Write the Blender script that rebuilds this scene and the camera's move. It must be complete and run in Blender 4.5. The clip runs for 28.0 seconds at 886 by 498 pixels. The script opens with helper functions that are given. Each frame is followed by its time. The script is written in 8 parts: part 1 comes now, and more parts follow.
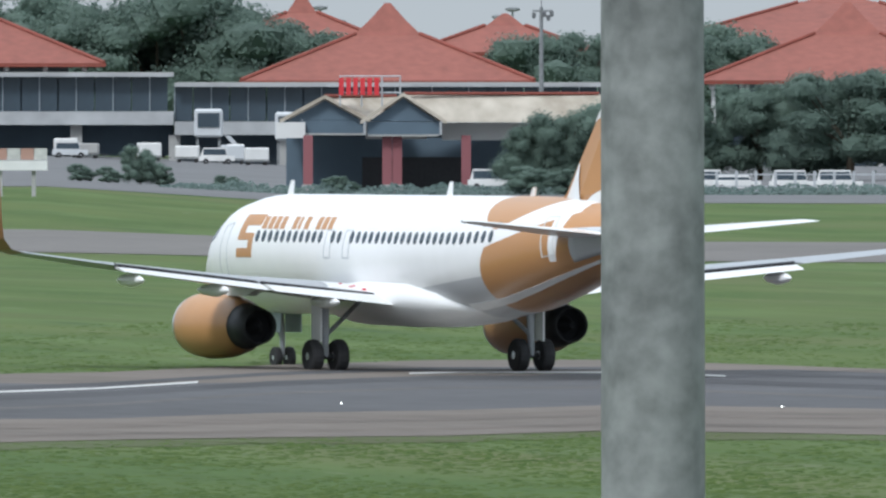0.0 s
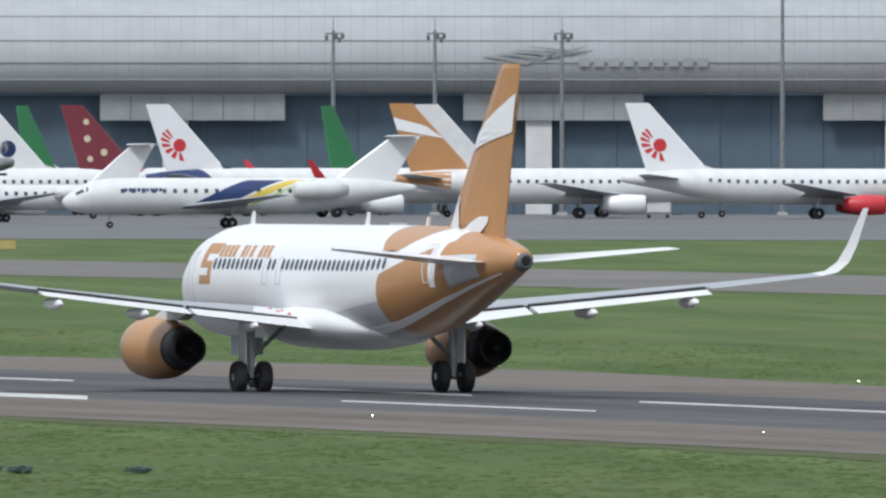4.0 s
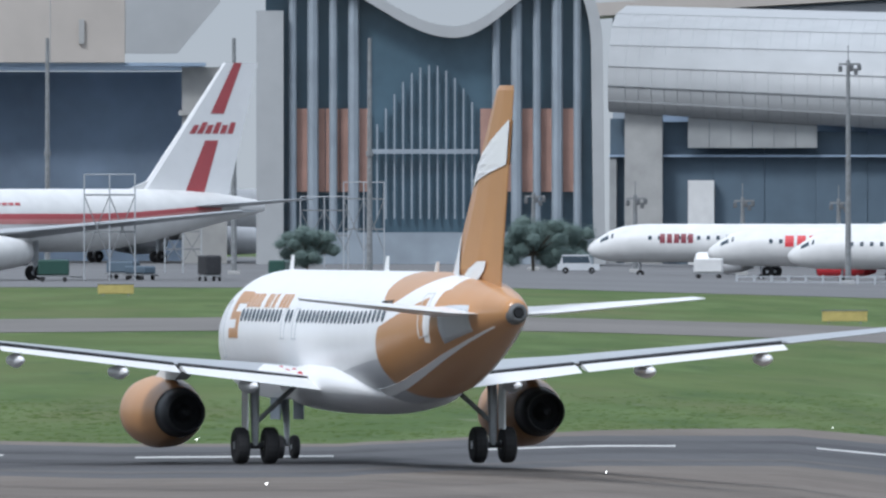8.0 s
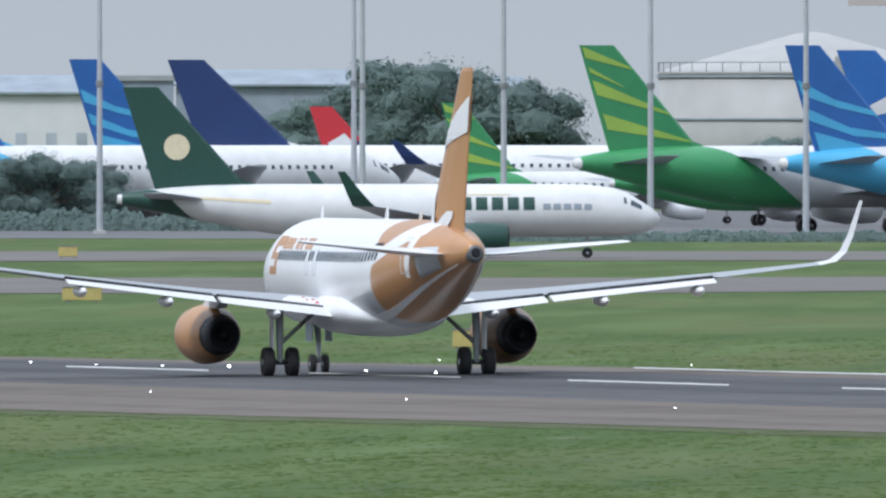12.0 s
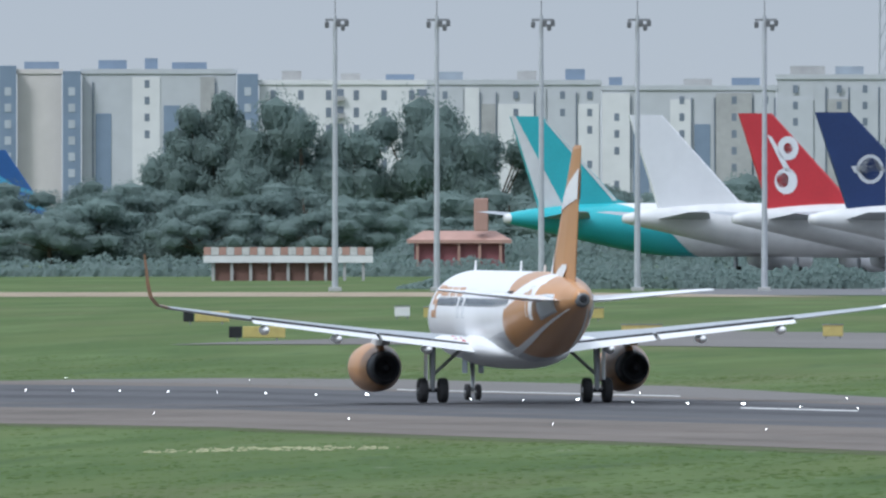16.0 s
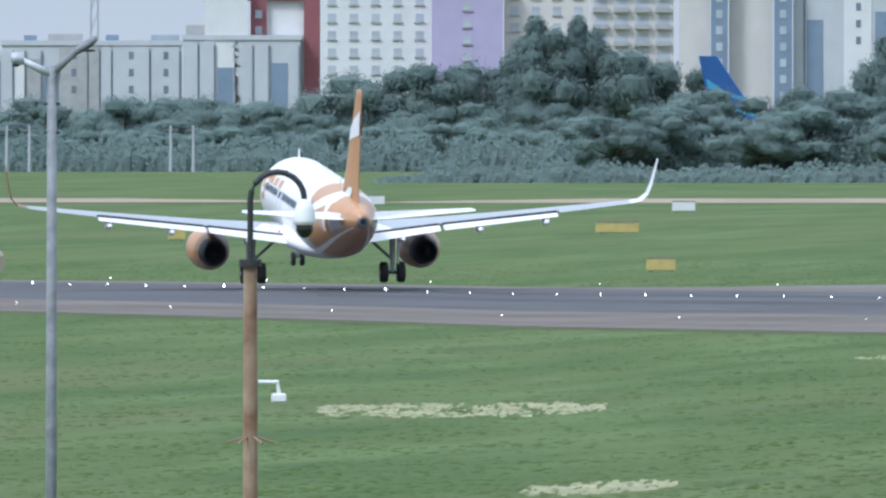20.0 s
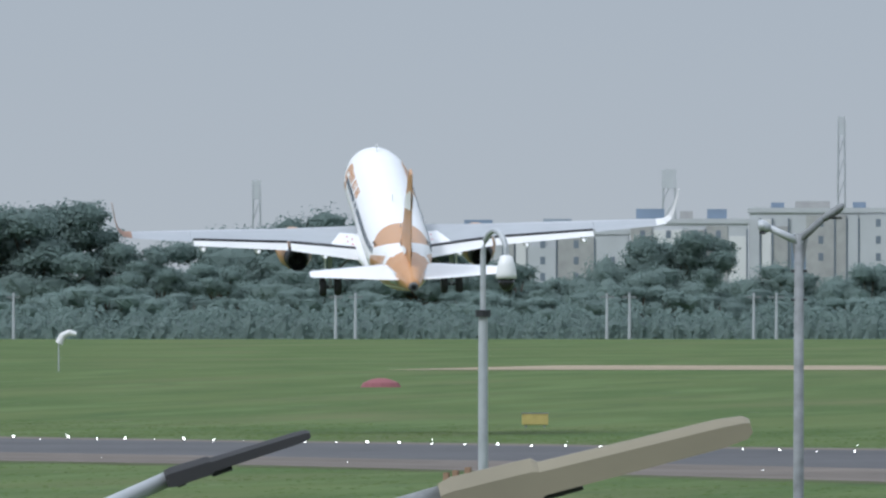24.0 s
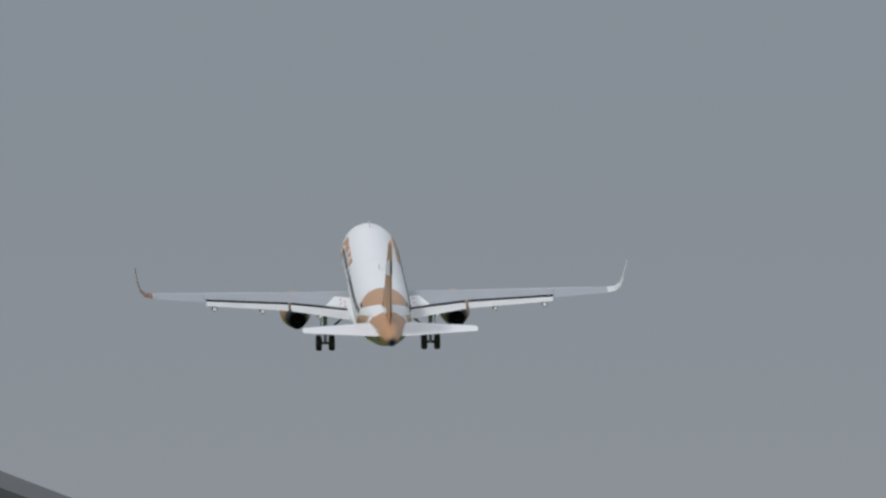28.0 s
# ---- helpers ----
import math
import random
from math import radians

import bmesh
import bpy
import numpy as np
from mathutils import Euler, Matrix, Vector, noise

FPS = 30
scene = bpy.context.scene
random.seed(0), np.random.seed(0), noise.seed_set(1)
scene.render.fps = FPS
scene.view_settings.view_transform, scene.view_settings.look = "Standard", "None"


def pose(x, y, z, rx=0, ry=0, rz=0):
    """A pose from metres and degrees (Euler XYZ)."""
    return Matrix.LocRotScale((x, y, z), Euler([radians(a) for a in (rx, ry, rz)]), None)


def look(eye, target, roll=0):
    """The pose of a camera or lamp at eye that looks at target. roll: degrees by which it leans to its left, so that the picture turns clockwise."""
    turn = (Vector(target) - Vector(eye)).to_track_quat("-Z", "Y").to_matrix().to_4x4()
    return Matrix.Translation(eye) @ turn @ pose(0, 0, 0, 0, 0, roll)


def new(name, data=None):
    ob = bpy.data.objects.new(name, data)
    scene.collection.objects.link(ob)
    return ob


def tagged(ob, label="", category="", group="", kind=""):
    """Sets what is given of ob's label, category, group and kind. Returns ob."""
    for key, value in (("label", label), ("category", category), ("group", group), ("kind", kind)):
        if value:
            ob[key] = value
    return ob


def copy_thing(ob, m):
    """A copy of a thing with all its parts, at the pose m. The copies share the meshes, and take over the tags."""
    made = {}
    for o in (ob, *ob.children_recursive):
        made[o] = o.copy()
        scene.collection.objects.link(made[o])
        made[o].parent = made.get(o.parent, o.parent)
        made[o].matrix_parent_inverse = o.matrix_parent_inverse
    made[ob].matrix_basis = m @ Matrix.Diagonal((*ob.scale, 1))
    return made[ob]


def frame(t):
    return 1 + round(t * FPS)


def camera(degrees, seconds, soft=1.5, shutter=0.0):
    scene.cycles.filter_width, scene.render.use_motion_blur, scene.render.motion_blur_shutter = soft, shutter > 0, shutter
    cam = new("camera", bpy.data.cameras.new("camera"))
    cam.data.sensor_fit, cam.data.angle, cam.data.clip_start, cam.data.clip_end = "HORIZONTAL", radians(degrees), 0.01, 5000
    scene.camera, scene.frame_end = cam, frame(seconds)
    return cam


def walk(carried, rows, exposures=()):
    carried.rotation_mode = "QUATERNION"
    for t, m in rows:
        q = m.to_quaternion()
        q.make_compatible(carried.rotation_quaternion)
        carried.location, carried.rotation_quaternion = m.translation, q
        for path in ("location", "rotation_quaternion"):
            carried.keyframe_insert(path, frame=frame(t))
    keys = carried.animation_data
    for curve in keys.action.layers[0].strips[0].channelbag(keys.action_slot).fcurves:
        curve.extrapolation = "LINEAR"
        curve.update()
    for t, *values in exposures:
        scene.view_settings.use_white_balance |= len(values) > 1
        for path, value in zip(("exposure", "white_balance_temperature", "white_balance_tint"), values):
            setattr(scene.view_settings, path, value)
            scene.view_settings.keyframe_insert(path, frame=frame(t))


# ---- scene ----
# A telephoto pan after an airliner's take-off run. Bearings run in units of 1/40000 radian
# clockwise from +Y, dips in the same units below the horizon; distances are metres.
UNIT = 40000.0


def sight(bearing, dip, height):
    a, e = bearing / UNIT, -dip / UNIT
    eye = Vector((0, 0, height))
    return look(eye, eye + Vector((math.sin(a), math.cos(a), math.tan(e))) * 100)


cam = camera(2 * math.degrees(math.atan(784 / UNIT)), 28.0, soft=2.45)
walk(cam, [
    (0, sight(0, 268, 6.00)),
    (0.5, sight(-464, 312, 6.00)),
    (1, sight(-994, 290, 6.00)),
    (1.5, sight(-1394, 246, 6.00)),
    (2, sight(-1998, 216, 6.00)),
    (2.5, sight(-2511, 231, 6.00)),
    (4.5, sight(-4141, 141, 6.00)),
    (5, sight(-4596, 121, 6.00)),
    (5.5, sight(-5021, 94, 6.08)),
    (6, sight(-5436, 45, 6.53)),
    (6.5, sight(-5784, 15, 7.20)),
    (7, sight(-5940, 33, 7.94)),
    (7.5, sight(-6269, 69, 8.59)),
    (8, sight(-6720, 105, 8.96)),
    (8.5, sight(-7165, 129, 9.00)),
    (9, sight(-7571, 158, 9.00)),
    (9.5, sight(-7986, 159, 9.00)),
    (10, sight(-8429, 167, 9.00)),
    (10.5, sight(-8741, 186, 9.00)),
    (11, sight(-9070, 182, 9.00)),
    (11.5, sight(-9322, 173, 9.00)),
    (13.5, sight(-10502, 210, 9.00)),
    (14, sight(-10791, 149, 9.00)),
    (14.5, sight(-11091, 119, 9.00)),
    (15, sight(-11399, 126, 9.00)),
    (15.5, sight(-11654, 109, 9.00)),
    (16, sight(-11919, 85, 9.00)),
    (16.5, sight(-12131, 110, 9.00)),
    (17, sight(-12183, 134, 9.00)),
    (17.5, sight(-12323, 147, 9.00)),
    (18, sight(-12492, 167, 9.00)),
    (18.5, sight(-12693, 187, 9.00)),
    (19, sight(-12890, 212, 9.00)),
    (19.5, sight(-13039, 225, 9.00)),
    (20, sight(-13178, 251, 9.00)),
    (20.5, sight(-13351, 262, 9.00)),
    (21, sight(-13602, 219, 9.00)),
    (21.5, sight(-13825, 161, 9.00)),
    (22, sight(-14020, 115, 9.00)),
    (22.5, sight(-14176, 60, 9.00)),
    (24.5, sight(-14677, -145, 9.00)),
    (25, sight(-14914, -300, 9.00)),
    (25.5, sight(-15094, -377, 9.00)),
    (26, sight(-15167, -428, 9.00)),
    (26.5, sight(-15231, -552, 9.00)),
    (27, sight(-15347, -756, 9.00)),
    (27.5, sight(-15407, -905, 9.00)),
    (28, sight(-15427, -949, 9.00)),
], exposures=[(0, 0.38, 5850, 8), (1, 0.25, 5950, 9), (5, 0.2, 6000, 10), (8, 0.28, 5720, 10), (11, 0.30, 5700, 11), (14, 0.38, 5720, 10), (16, 0.33, 5620, 10), (19, 0.58, 5340, 11), (22, 0.44, 5520, 11), (25, -0.05, 5830, 9.5), (26, -0.33, 5930, 9.5), (27, -0.38, 6020, 11), (28, -0.50, 6080, 11)])

# ---- world and sun ----
SUN_AZ, SUN_EL = radians(-150), radians(48)
world = bpy.data.worlds.new("overcast_sky")
scene.world = world
world.use_nodes = True
wn, wl = world.node_tree.nodes, world.node_tree.links
sky = wn.new("ShaderNodeTexSky")
sky.sky_type, sky.sun_disc, sky.sun_elevation, sky.sun_rotation = "NISHITA", False, SUN_EL, SUN_AZ
sky.air_density, sky.dust_density, sky.ozone_density = 1.6, 6.0, 1.0
# cloud cover greys the clear sky and is brighter towards the zenith
geo = wn.new("ShaderNodeTexCoord")
sep = wn.new("ShaderNodeSeparateXYZ")
wl.new(geo.outputs["Generated"], sep.inputs[0])
ramp = wn.new("ShaderNodeValToRGB")
ramp.color_ramp.elements[0].position, ramp.color_ramp.elements[0].color = 0.0, (4.28, 4.40, 4.34, 1)
ramp.color_ramp.elements[1].position, ramp.color_ramp.elements[1].color = 0.8, (9.8, 10.1, 10.4, 1)
low = ramp.color_ramp.elements.new(0.03)
low.color = (3.65, 3.98, 4.22, 1)
wl.new(sep.outputs[2], ramp.inputs[0])
grey = wn.new("ShaderNodeMixRGB")
grey.inputs[0].default_value = 0.94
wl.new(sky.outputs[0], grey.inputs[1])
wl.new(ramp.outputs[0], grey.inputs[2])
bg = wn["Background"]
bg.inputs[1].default_value = 0.1
wl.new(grey.outputs[0], bg.inputs[0])

sun_data = bpy.data.lights.new("sun", "SUN")
sun_data.energy, sun_data.angle, sun_data.color = 1.75, radians(12), (1.0, 0.96, 0.9)
sun = new("sun", sun_data)
sun.matrix_world = look((0, 0, 0), (-math.sin(SUN_AZ) * math.cos(SUN_EL), -math.cos(SUN_AZ) * math.cos(SUN_EL), -math.sin(SUN_EL)))


# ---- materials ----
def material(name, colour, rough=0.6, metal=0.0, spread=0.12, grain=4.0, patch=0.25, bump=0.0, second=None, each=0.0, spec=0.5):
    """Colour varied at two scales, fine relief and roughness breakup."""
    m = bpy.data.materials.new(name)
    m.use_nodes = True
    n, l = m.node_tree.nodes, m.node_tree.links
    b = n["Principled BSDF"]
    b.inputs["Roughness"].default_value, b.inputs["Metallic"].default_value = rough, metal
    b.inputs["Specular IOR Level"].default_value = spec
    tc = n.new("ShaderNodeTexCoord")
    fine, wide = n.new("ShaderNodeTexNoise"), n.new("ShaderNodeTexNoise")
    fine.inputs["Scale"].default_value, wide.inputs["Scale"].default_value = grain, patch
    fine.inputs["Detail"].default_value = wide.inputs["Detail"].default_value = 4.0
    l.new(tc.outputs["Object"], fine.inputs["Vector"])
    l.new(tc.outputs["Object"], wide.inputs["Vector"])
    add = n.new("ShaderNodeMath")
    add.operation = "ADD"
    l.new(fine.outputs[0], add.inputs[0])
    l.new(wide.outputs[0], add.inputs[1])
    last = add
    if each:
        info = n.new("ShaderNodeObjectInfo")
        more = n.new("ShaderNodeMath")
        more.operation = "MULTIPLY_ADD"
        more.inputs[1].default_value = each
        l.new(info.outputs["Random"], more.inputs[0])
        l.new(add.outputs[0], more.inputs[2])
        last = more
    half = n.new("ShaderNodeMapRange")
    half.inputs[1].default_value, half.inputs[2].default_value = 0.65, 1.35
    l.new(last.outputs[0], half.inputs[0])
    mix = n.new("ShaderNodeMixRGB")
    dark = [max(0.0, c * (1 - spread)) for c in colour]
    lite = second or [min(1.0, c * (1 + spread)) for c in colour]
    mix.inputs[1].default_value, mix.inputs[2].default_value = (*dark, 1), (*lite, 1)
    l.new(half.outputs[0], mix.inputs[0])
    l.new(mix.outputs[0], b.inputs["Base Color"])
    if bump:
        bp = n.new("ShaderNodeBump")
        bp.inputs["Strength"].default_value = bump
        l.new(fine.outputs[0], bp.inputs["Height"])
        l.new(bp.outputs[0], b.inputs["Normal"])
    return m


def glow(name, colour, power):
    m = bpy.data.materials.new(name)
    m.use_nodes = True
    b = m.node_tree.nodes["Principled BSDF"]
    b.inputs["Base Color"].default_value = b.inputs["Emission Color"].default_value = (*colour, 1)
    b.inputs["Emission Strength"].default_value = power
    return m




def mown_grass():
    """Grass combed along the mower's lanes: fine tufts, broad swathes and dry straw flecks."""
    m = bpy.data.materials.new("mown_grass")
    m.use_nodes = True
    n, l = m.node_tree.nodes, m.node_tree.links
    b = n["Principled BSDF"]
    b.inputs["Roughness"].default_value, b.inputs["Specular IOR Level"].default_value = 0.95, 0.08
    tc = n.new("ShaderNodeTexCoord")
    # the mower's lanes run eleven degrees off the north line
    lanes = n.new("ShaderNodeMapping")
    lanes.inputs["Rotation"].default_value = (0, 0, -radians(11))
    l.new(tc.outputs["Object"], lanes.inputs["Vector"])

    def layer(size, across, along, detail):
        mp = n.new("ShaderNodeMapping")
        mp.inputs["Scale"].default_value = (across, along, 0.0)
        l.new(lanes.outputs[0], mp.inputs["Vector"])
        t = n.new("ShaderNodeTexNoise")
        t.inputs["Scale"].default_value, t.inputs["Detail"].default_value = size, detail
        l.new(mp.outputs[0], t.inputs["Vector"])
        return t

    def blend(fac, lo, hi, first, second):
        r = n.new("ShaderNodeMapRange")
        r.inputs[1].default_value, r.inputs[2].default_value = lo, hi
        l.new(fac.outputs[0], r.inputs[0])
        x = n.new("ShaderNodeMixRGB")
        l.new(r.outputs[0], x.inputs[0])
        for s, v in ((1, first), (2, second)):
            if isinstance(v, tuple):
                x.inputs[s].default_value = (*v, 1)
            else:
                l.new(v.outputs[0], x.inputs[s])
        return x
    fine = blend(layer(1.0, 2.4, 0.8, 4.0), 0.30, 0.74, (0.054, 0.089, 0.032), (0.089, 0.130, 0.042))
    tuft = blend(layer(1.0, 0.6, 0.16, 4.0), 0.42, 0.72, fine, (0.075, 0.121, 0.040))
    swathe = blend(layer(1.0, 0.09, 0.012, 3.0), 0.42, 0.70, tuft, (0.103, 0.134, 0.049))
    dull = blend(layer(1.0, 0.05, 0.009, 4.0), 0.50, 0.72, swathe, (0.116, 0.130, 0.058))
    dull = blend(layer(1.0, 0.16, 0.016, 4.0), 0.49, 0.68, dull, (0.106, 0.148, 0.056))
    dull = blend(layer(1.0, 0.30, 0.03, 5.0), 0.58, 0.80, dull, (0.052, 0.086, 0.038))
    dry = blend(layer(1.0, 0.4, 0.1, 5.0), 0.66, 0.82, dull, (0.191, 0.191, 0.138))
    l.new(dry.outputs[0], b.inputs["Base Color"])
    return m


GRASS = mown_grass()


def blade_green():
    m = bpy.data.materials.new("grass_blades")
    m.use_nodes = True
    n, l = m.node_tree.nodes, m.node_tree.links
    b = n["Principled BSDF"]
    b.inputs["Roughness"].default_value, b.inputs["Specular IOR Level"].default_value = 0.9, 0.1
    g = n.new("ShaderNodeNewGeometry")
    r = n.new("ShaderNodeValToRGB")
    a, z = r.color_ramp.elements
    a.color, z.color = (0.070, 0.114, 0.034, 1), (0.108, 0.152, 0.046, 1)
    l.new(g.outputs["Random Per Island"], r.inputs[0])
    l.new(r.outputs[0], b.inputs["Base Color"])
    thin = n.new("ShaderNodeBsdfTranslucent")
    both = n.new("ShaderNodeMixShader")
    both.inputs[0].default_value = 0.35
    l.new(r.outputs[0], thin.inputs["Color"])
    l.new(b.outputs[0], both.inputs[1])
    l.new(thin.outputs[0], both.inputs[2])
    l.new(both.outputs[0], n["Material Output"].inputs["Surface"])
    return m


GRASSBLADE = blade_green()
VERGE = material("trampled_verge", (0.112, 0.112, 0.062), 0.95, spread=0.3, grain=0.3, patch=0.05, second=(0.10, 0.13, 0.06), spec=0.08)
STRAW = material("dry_straw_grass", (0.25, 0.25, 0.14), 0.9, spread=0.4, grain=0.8, patch=0.1)
ASPHALT = material("rubber_dark_asphalt", (0.072, 0.071, 0.074), 0.8, spread=0.3, grain=0.6, patch=0.03, spec=0.3)
SHOULDER = material("weathered_shoulder_asphalt", (0.140, 0.120, 0.102), 0.88, spread=0.22, grain=0.5, patch=0.05, spec=0.25)
TAXI = material("taxiway_asphalt", (0.15, 0.14, 0.13), 0.88, spread=0.2, grain=0.4, patch=0.02, spec=0.25)
APRON = material("apron_concrete", (0.135, 0.135, 0.137), 0.85, spread=0.18, grain=0.2, patch=0.02, spec=0.3)
SAND = material("bare_sandy_earth", (0.30, 0.25, 0.18), 0.95, spread=0.25, grain=0.4, patch=0.05, spec=0.1)
MARK = material("worn_marking_paint", (0.50, 0.50, 0.48), 0.7, spread=0.25, grain=1.5, patch=0.3)
WHITE = material("white_aircraft_paint", (0.80, 0.80, 0.80), 0.28, spread=0.03, grain=1.0, patch=0.3)
OFFWHITE = material("dusty_white_paint", (0.66, 0.66, 0.65), 0.45, spread=0.08, grain=0.8, patch=0.2)
TAN = material("tan_aircraft_paint", (0.46, 0.235, 0.095), 0.33, spread=0.05, grain=1.0, patch=0.3)
# the tan paint again, darkened for the shaded wing tip
SHADETAN = material("brown_aircraft_paint", (0.25, 0.115, 0.05), 0.4, spread=0.06, grain=1.0, patch=0.3)
WINGGREY = material("grey_wing_paint", (0.33, 0.35, 0.37), 0.35, spread=0.06, grain=1.0, patch=0.4)
GREYPAINT = material("light_grey_aircraft_paint", (0.52, 0.54, 0.56), 0.35, spread=0.05, grain=1.0, patch=0.4)
METAL = material("bare_aluminium", (0.62, 0.63, 0.65), 0.32, 0.9, spread=0.08, grain=2.0)
DARKMETAL = material("dark_exhaust_metal", (0.045, 0.046, 0.05), 0.5, 0.5, spread=0.2)
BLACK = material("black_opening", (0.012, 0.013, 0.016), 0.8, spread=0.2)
RUBBER = material("tyre_rubber", (0.022, 0.022, 0.024), 0.8, spread=0.2, grain=9.0)
LAMPGREY = material("dark_grey_lamp_paint", (0.115, 0.12, 0.125), 0.55, spread=0.15, grain=5.0)
GLASSDARK = material("dark_glazing", (0.05, 0.07, 0.09), 0.15, spread=0.25, grain=0.3, patch=0.05)
RED = material("red_paint", (0.56, 0.035, 0.045), 0.4, spread=0.08)
FADEDRED = material("faded_red_paint", (0.40, 0.075, 0.085), 0.5, spread=0.1)
PINK = material("faded_pink_paint", (0.50, 0.21, 0.20), 0.5, spread=0.1)
MAROON = material("maroon_paint", (0.20, 0.035, 0.05), 0.4, spread=0.15)
BLUE = material("blue_paint", (0.03, 0.13, 0.40), 0.4, spread=0.1)
SKYBLUE = material("sky_blue_paint", (0.10, 0.42, 0.66), 0.4, spread=0.1)
TEAL = material("teal_paint", (0.05, 0.42, 0.46), 0.4, spread=0.08)
NAVY = material("navy_paint", (0.015, 0.035, 0.12), 0.4, spread=0.12)
GREEN = material("green_paint", (0.06, 0.29, 0.105), 0.4, spread=0.1)
LIME = material("lime_paint", (0.36, 0.52, 0.08), 0.4, spread=0.1)
OLIVE = material("dark_green_paint", (0.02, 0.065, 0.05), 0.4, spread=0.12)
GOLD = material("yellow_paint", (0.62, 0.47, 0.06), 0.45, spread=0.1)
CREAM = material("cream_paint", (0.66, 0.58, 0.40), 0.45, spread=0.08)
SIGNYELLOW = material("sign_yellow", (0.46, 0.375, 0.13), 0.5, spread=0.15, grain=2.0)
ROOFTILE = material("red_clay_roof_tiles", (0.235, 0.078, 0.058), 0.8, spread=0.2, grain=0.8, patch=0.06)
ROOFEDGE = material("dark_red_ridge_tiles", (0.21, 0.055, 0.038), 0.8, spread=0.2)
TANK = material("weathered_tank_paint", (0.39, 0.385, 0.37), 0.6, spread=0.1, grain=0.3, patch=0.08)
CLADDING = material("pale_metal_roof_sheet", (0.38, 0.39, 0.395), 0.5, spread=0.1, grain=0.3, patch=0.03)
CLADDARK = material("weathered_grey_panel", (0.30, 0.31, 0.31), 0.6, spread=0.14, grain=0.5, patch=0.06)
SEAMSOFT = material("roof_sheet_fold", (0.325, 0.335, 0.345), 0.5, spread=0.1)
SEAMDARK = material("roof_sheet_seam", (0.325, 0.335, 0.345), 0.5, spread=0.1)
DIM = material("blue_grey_hangar_lining", (0.29, 0.37, 0.48), 0.85, spread=0.3, grain=0.15, patch=0.03)
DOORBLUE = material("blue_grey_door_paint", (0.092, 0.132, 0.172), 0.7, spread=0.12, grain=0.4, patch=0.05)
BEIGEPANEL = material("beige_fascia_panel", (0.44, 0.40, 0.36), 0.6, spread=0.08, grain=0.3, patch=0.04)
BRICKPANEL = material("terracotta_cladding", (0.38, 0.23, 0.185), 0.75, spread=0.12, grain=0.5)
GREYSTEEL = material("grey_blue_steel", (0.27, 0.31, 0.35), 0.55, spread=0.15, grain=0.4)
GLASSBLUE = material("blue_green_glazing", (0.075, 0.125, 0.165), 0.2, spread=0.25, grain=0.25, patch=0.05)
CONCRETE = material("stained_concrete", (0.36, 0.36, 0.35), 0.85, spread=0.15, grain=0.6, patch=0.1)
RENDERW = material("white_render_wall", (0.64, 0.64, 0.63), 0.85, spread=0.07, grain=0.3, patch=0.04)
RENDERG = material("pale_grey_render_wall", (0.47, 0.485, 0.50), 0.85, spread=0.08, grain=0.3, patch=0.04)
RENDERT = material("beige_render_wall", (0.58, 0.545, 0.51), 0.85, spread=0.07, grain=0.3, patch=0.04)
RENDERP = material("lilac_render_wall", (0.41, 0.36, 0.51), 0.85, spread=0.07, grain=0.3, patch=0.04)
RENDERR = material("dull_red_render_wall", (0.24, 0.09, 0.10), 0.85, spread=0.1, grain=0.3, patch=0.04)
RENDERB = material("slate_blue_render_wall", (0.19, 0.245, 0.32), 0.85, spread=0.12, grain=0.3, patch=0.04)
SLOT = material("shaded_window_slot", (0.16, 0.19, 0.23), 0.5, spread=0.2, grain=0.3)
# pale base colour stands in for haze and sky reflection on distant panes
WINDOW = material("window_glass", (0.36, 0.39, 0.42), 0.35, spread=0.2, grain=0.2, each=0.4)
GALV = material("galvanised_steel", (0.20, 0.21, 0.215), 0.65, 0.0, spread=0.3, grain=6.0, patch=1.5, bump=0.1)
ZINC = material("mottled_zinc_pole", (0.19, 0.20, 0.20), 0.65, 0.0, spread=0.45, grain=30.0, patch=6.0, bump=0.15, second=(0.30, 0.31, 0.31))
PALEPOLE = material("pale_galvanised_steel", (0.42, 0.44, 0.46), 0.55, 0.2, spread=0.12, grain=5.0, patch=1.0)
RUST = material("rusty_painted_steel", (0.24, 0.105, 0.045), 0.85, spread=0.4, grain=3.0, patch=0.9, bump=0.2, second=(0.38, 0.29, 0.20))
STAINBAND = material("stained_parapet_paint", (0.37, 0.38, 0.39), 0.85, spread=0.2, grain=0.4, patch=0.15)
BRICKBASE = material("dull_brick_wall", (0.155, 0.085, 0.068), 0.85, spread=0.2, grain=0.8, patch=0.2)
RUSTROOF = material("rusty_tin_roof", (0.42, 0.36, 0.28), 0.75, spread=0.3, grain=0.5, patch=0.12, second=(0.60, 0.55, 0.47))
BARK = material("bark", (0.09, 0.07, 0.05), 0.9, spread=0.3, grain=2.0)
# haze over the far trees is put into these two paler, bluer leaf colours
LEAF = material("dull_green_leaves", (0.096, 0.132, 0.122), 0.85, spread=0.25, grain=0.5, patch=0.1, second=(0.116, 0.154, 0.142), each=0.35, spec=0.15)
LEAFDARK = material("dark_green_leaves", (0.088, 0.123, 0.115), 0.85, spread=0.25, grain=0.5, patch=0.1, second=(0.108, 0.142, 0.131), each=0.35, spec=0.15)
LEAFDEEP = material("deep_green_glossy_leaves", (0.066, 0.096, 0.080), 0.8, spread=0.25, grain=0.5, patch=0.1, second=(0.086, 0.120, 0.098), each=0.35, spec=0.2)
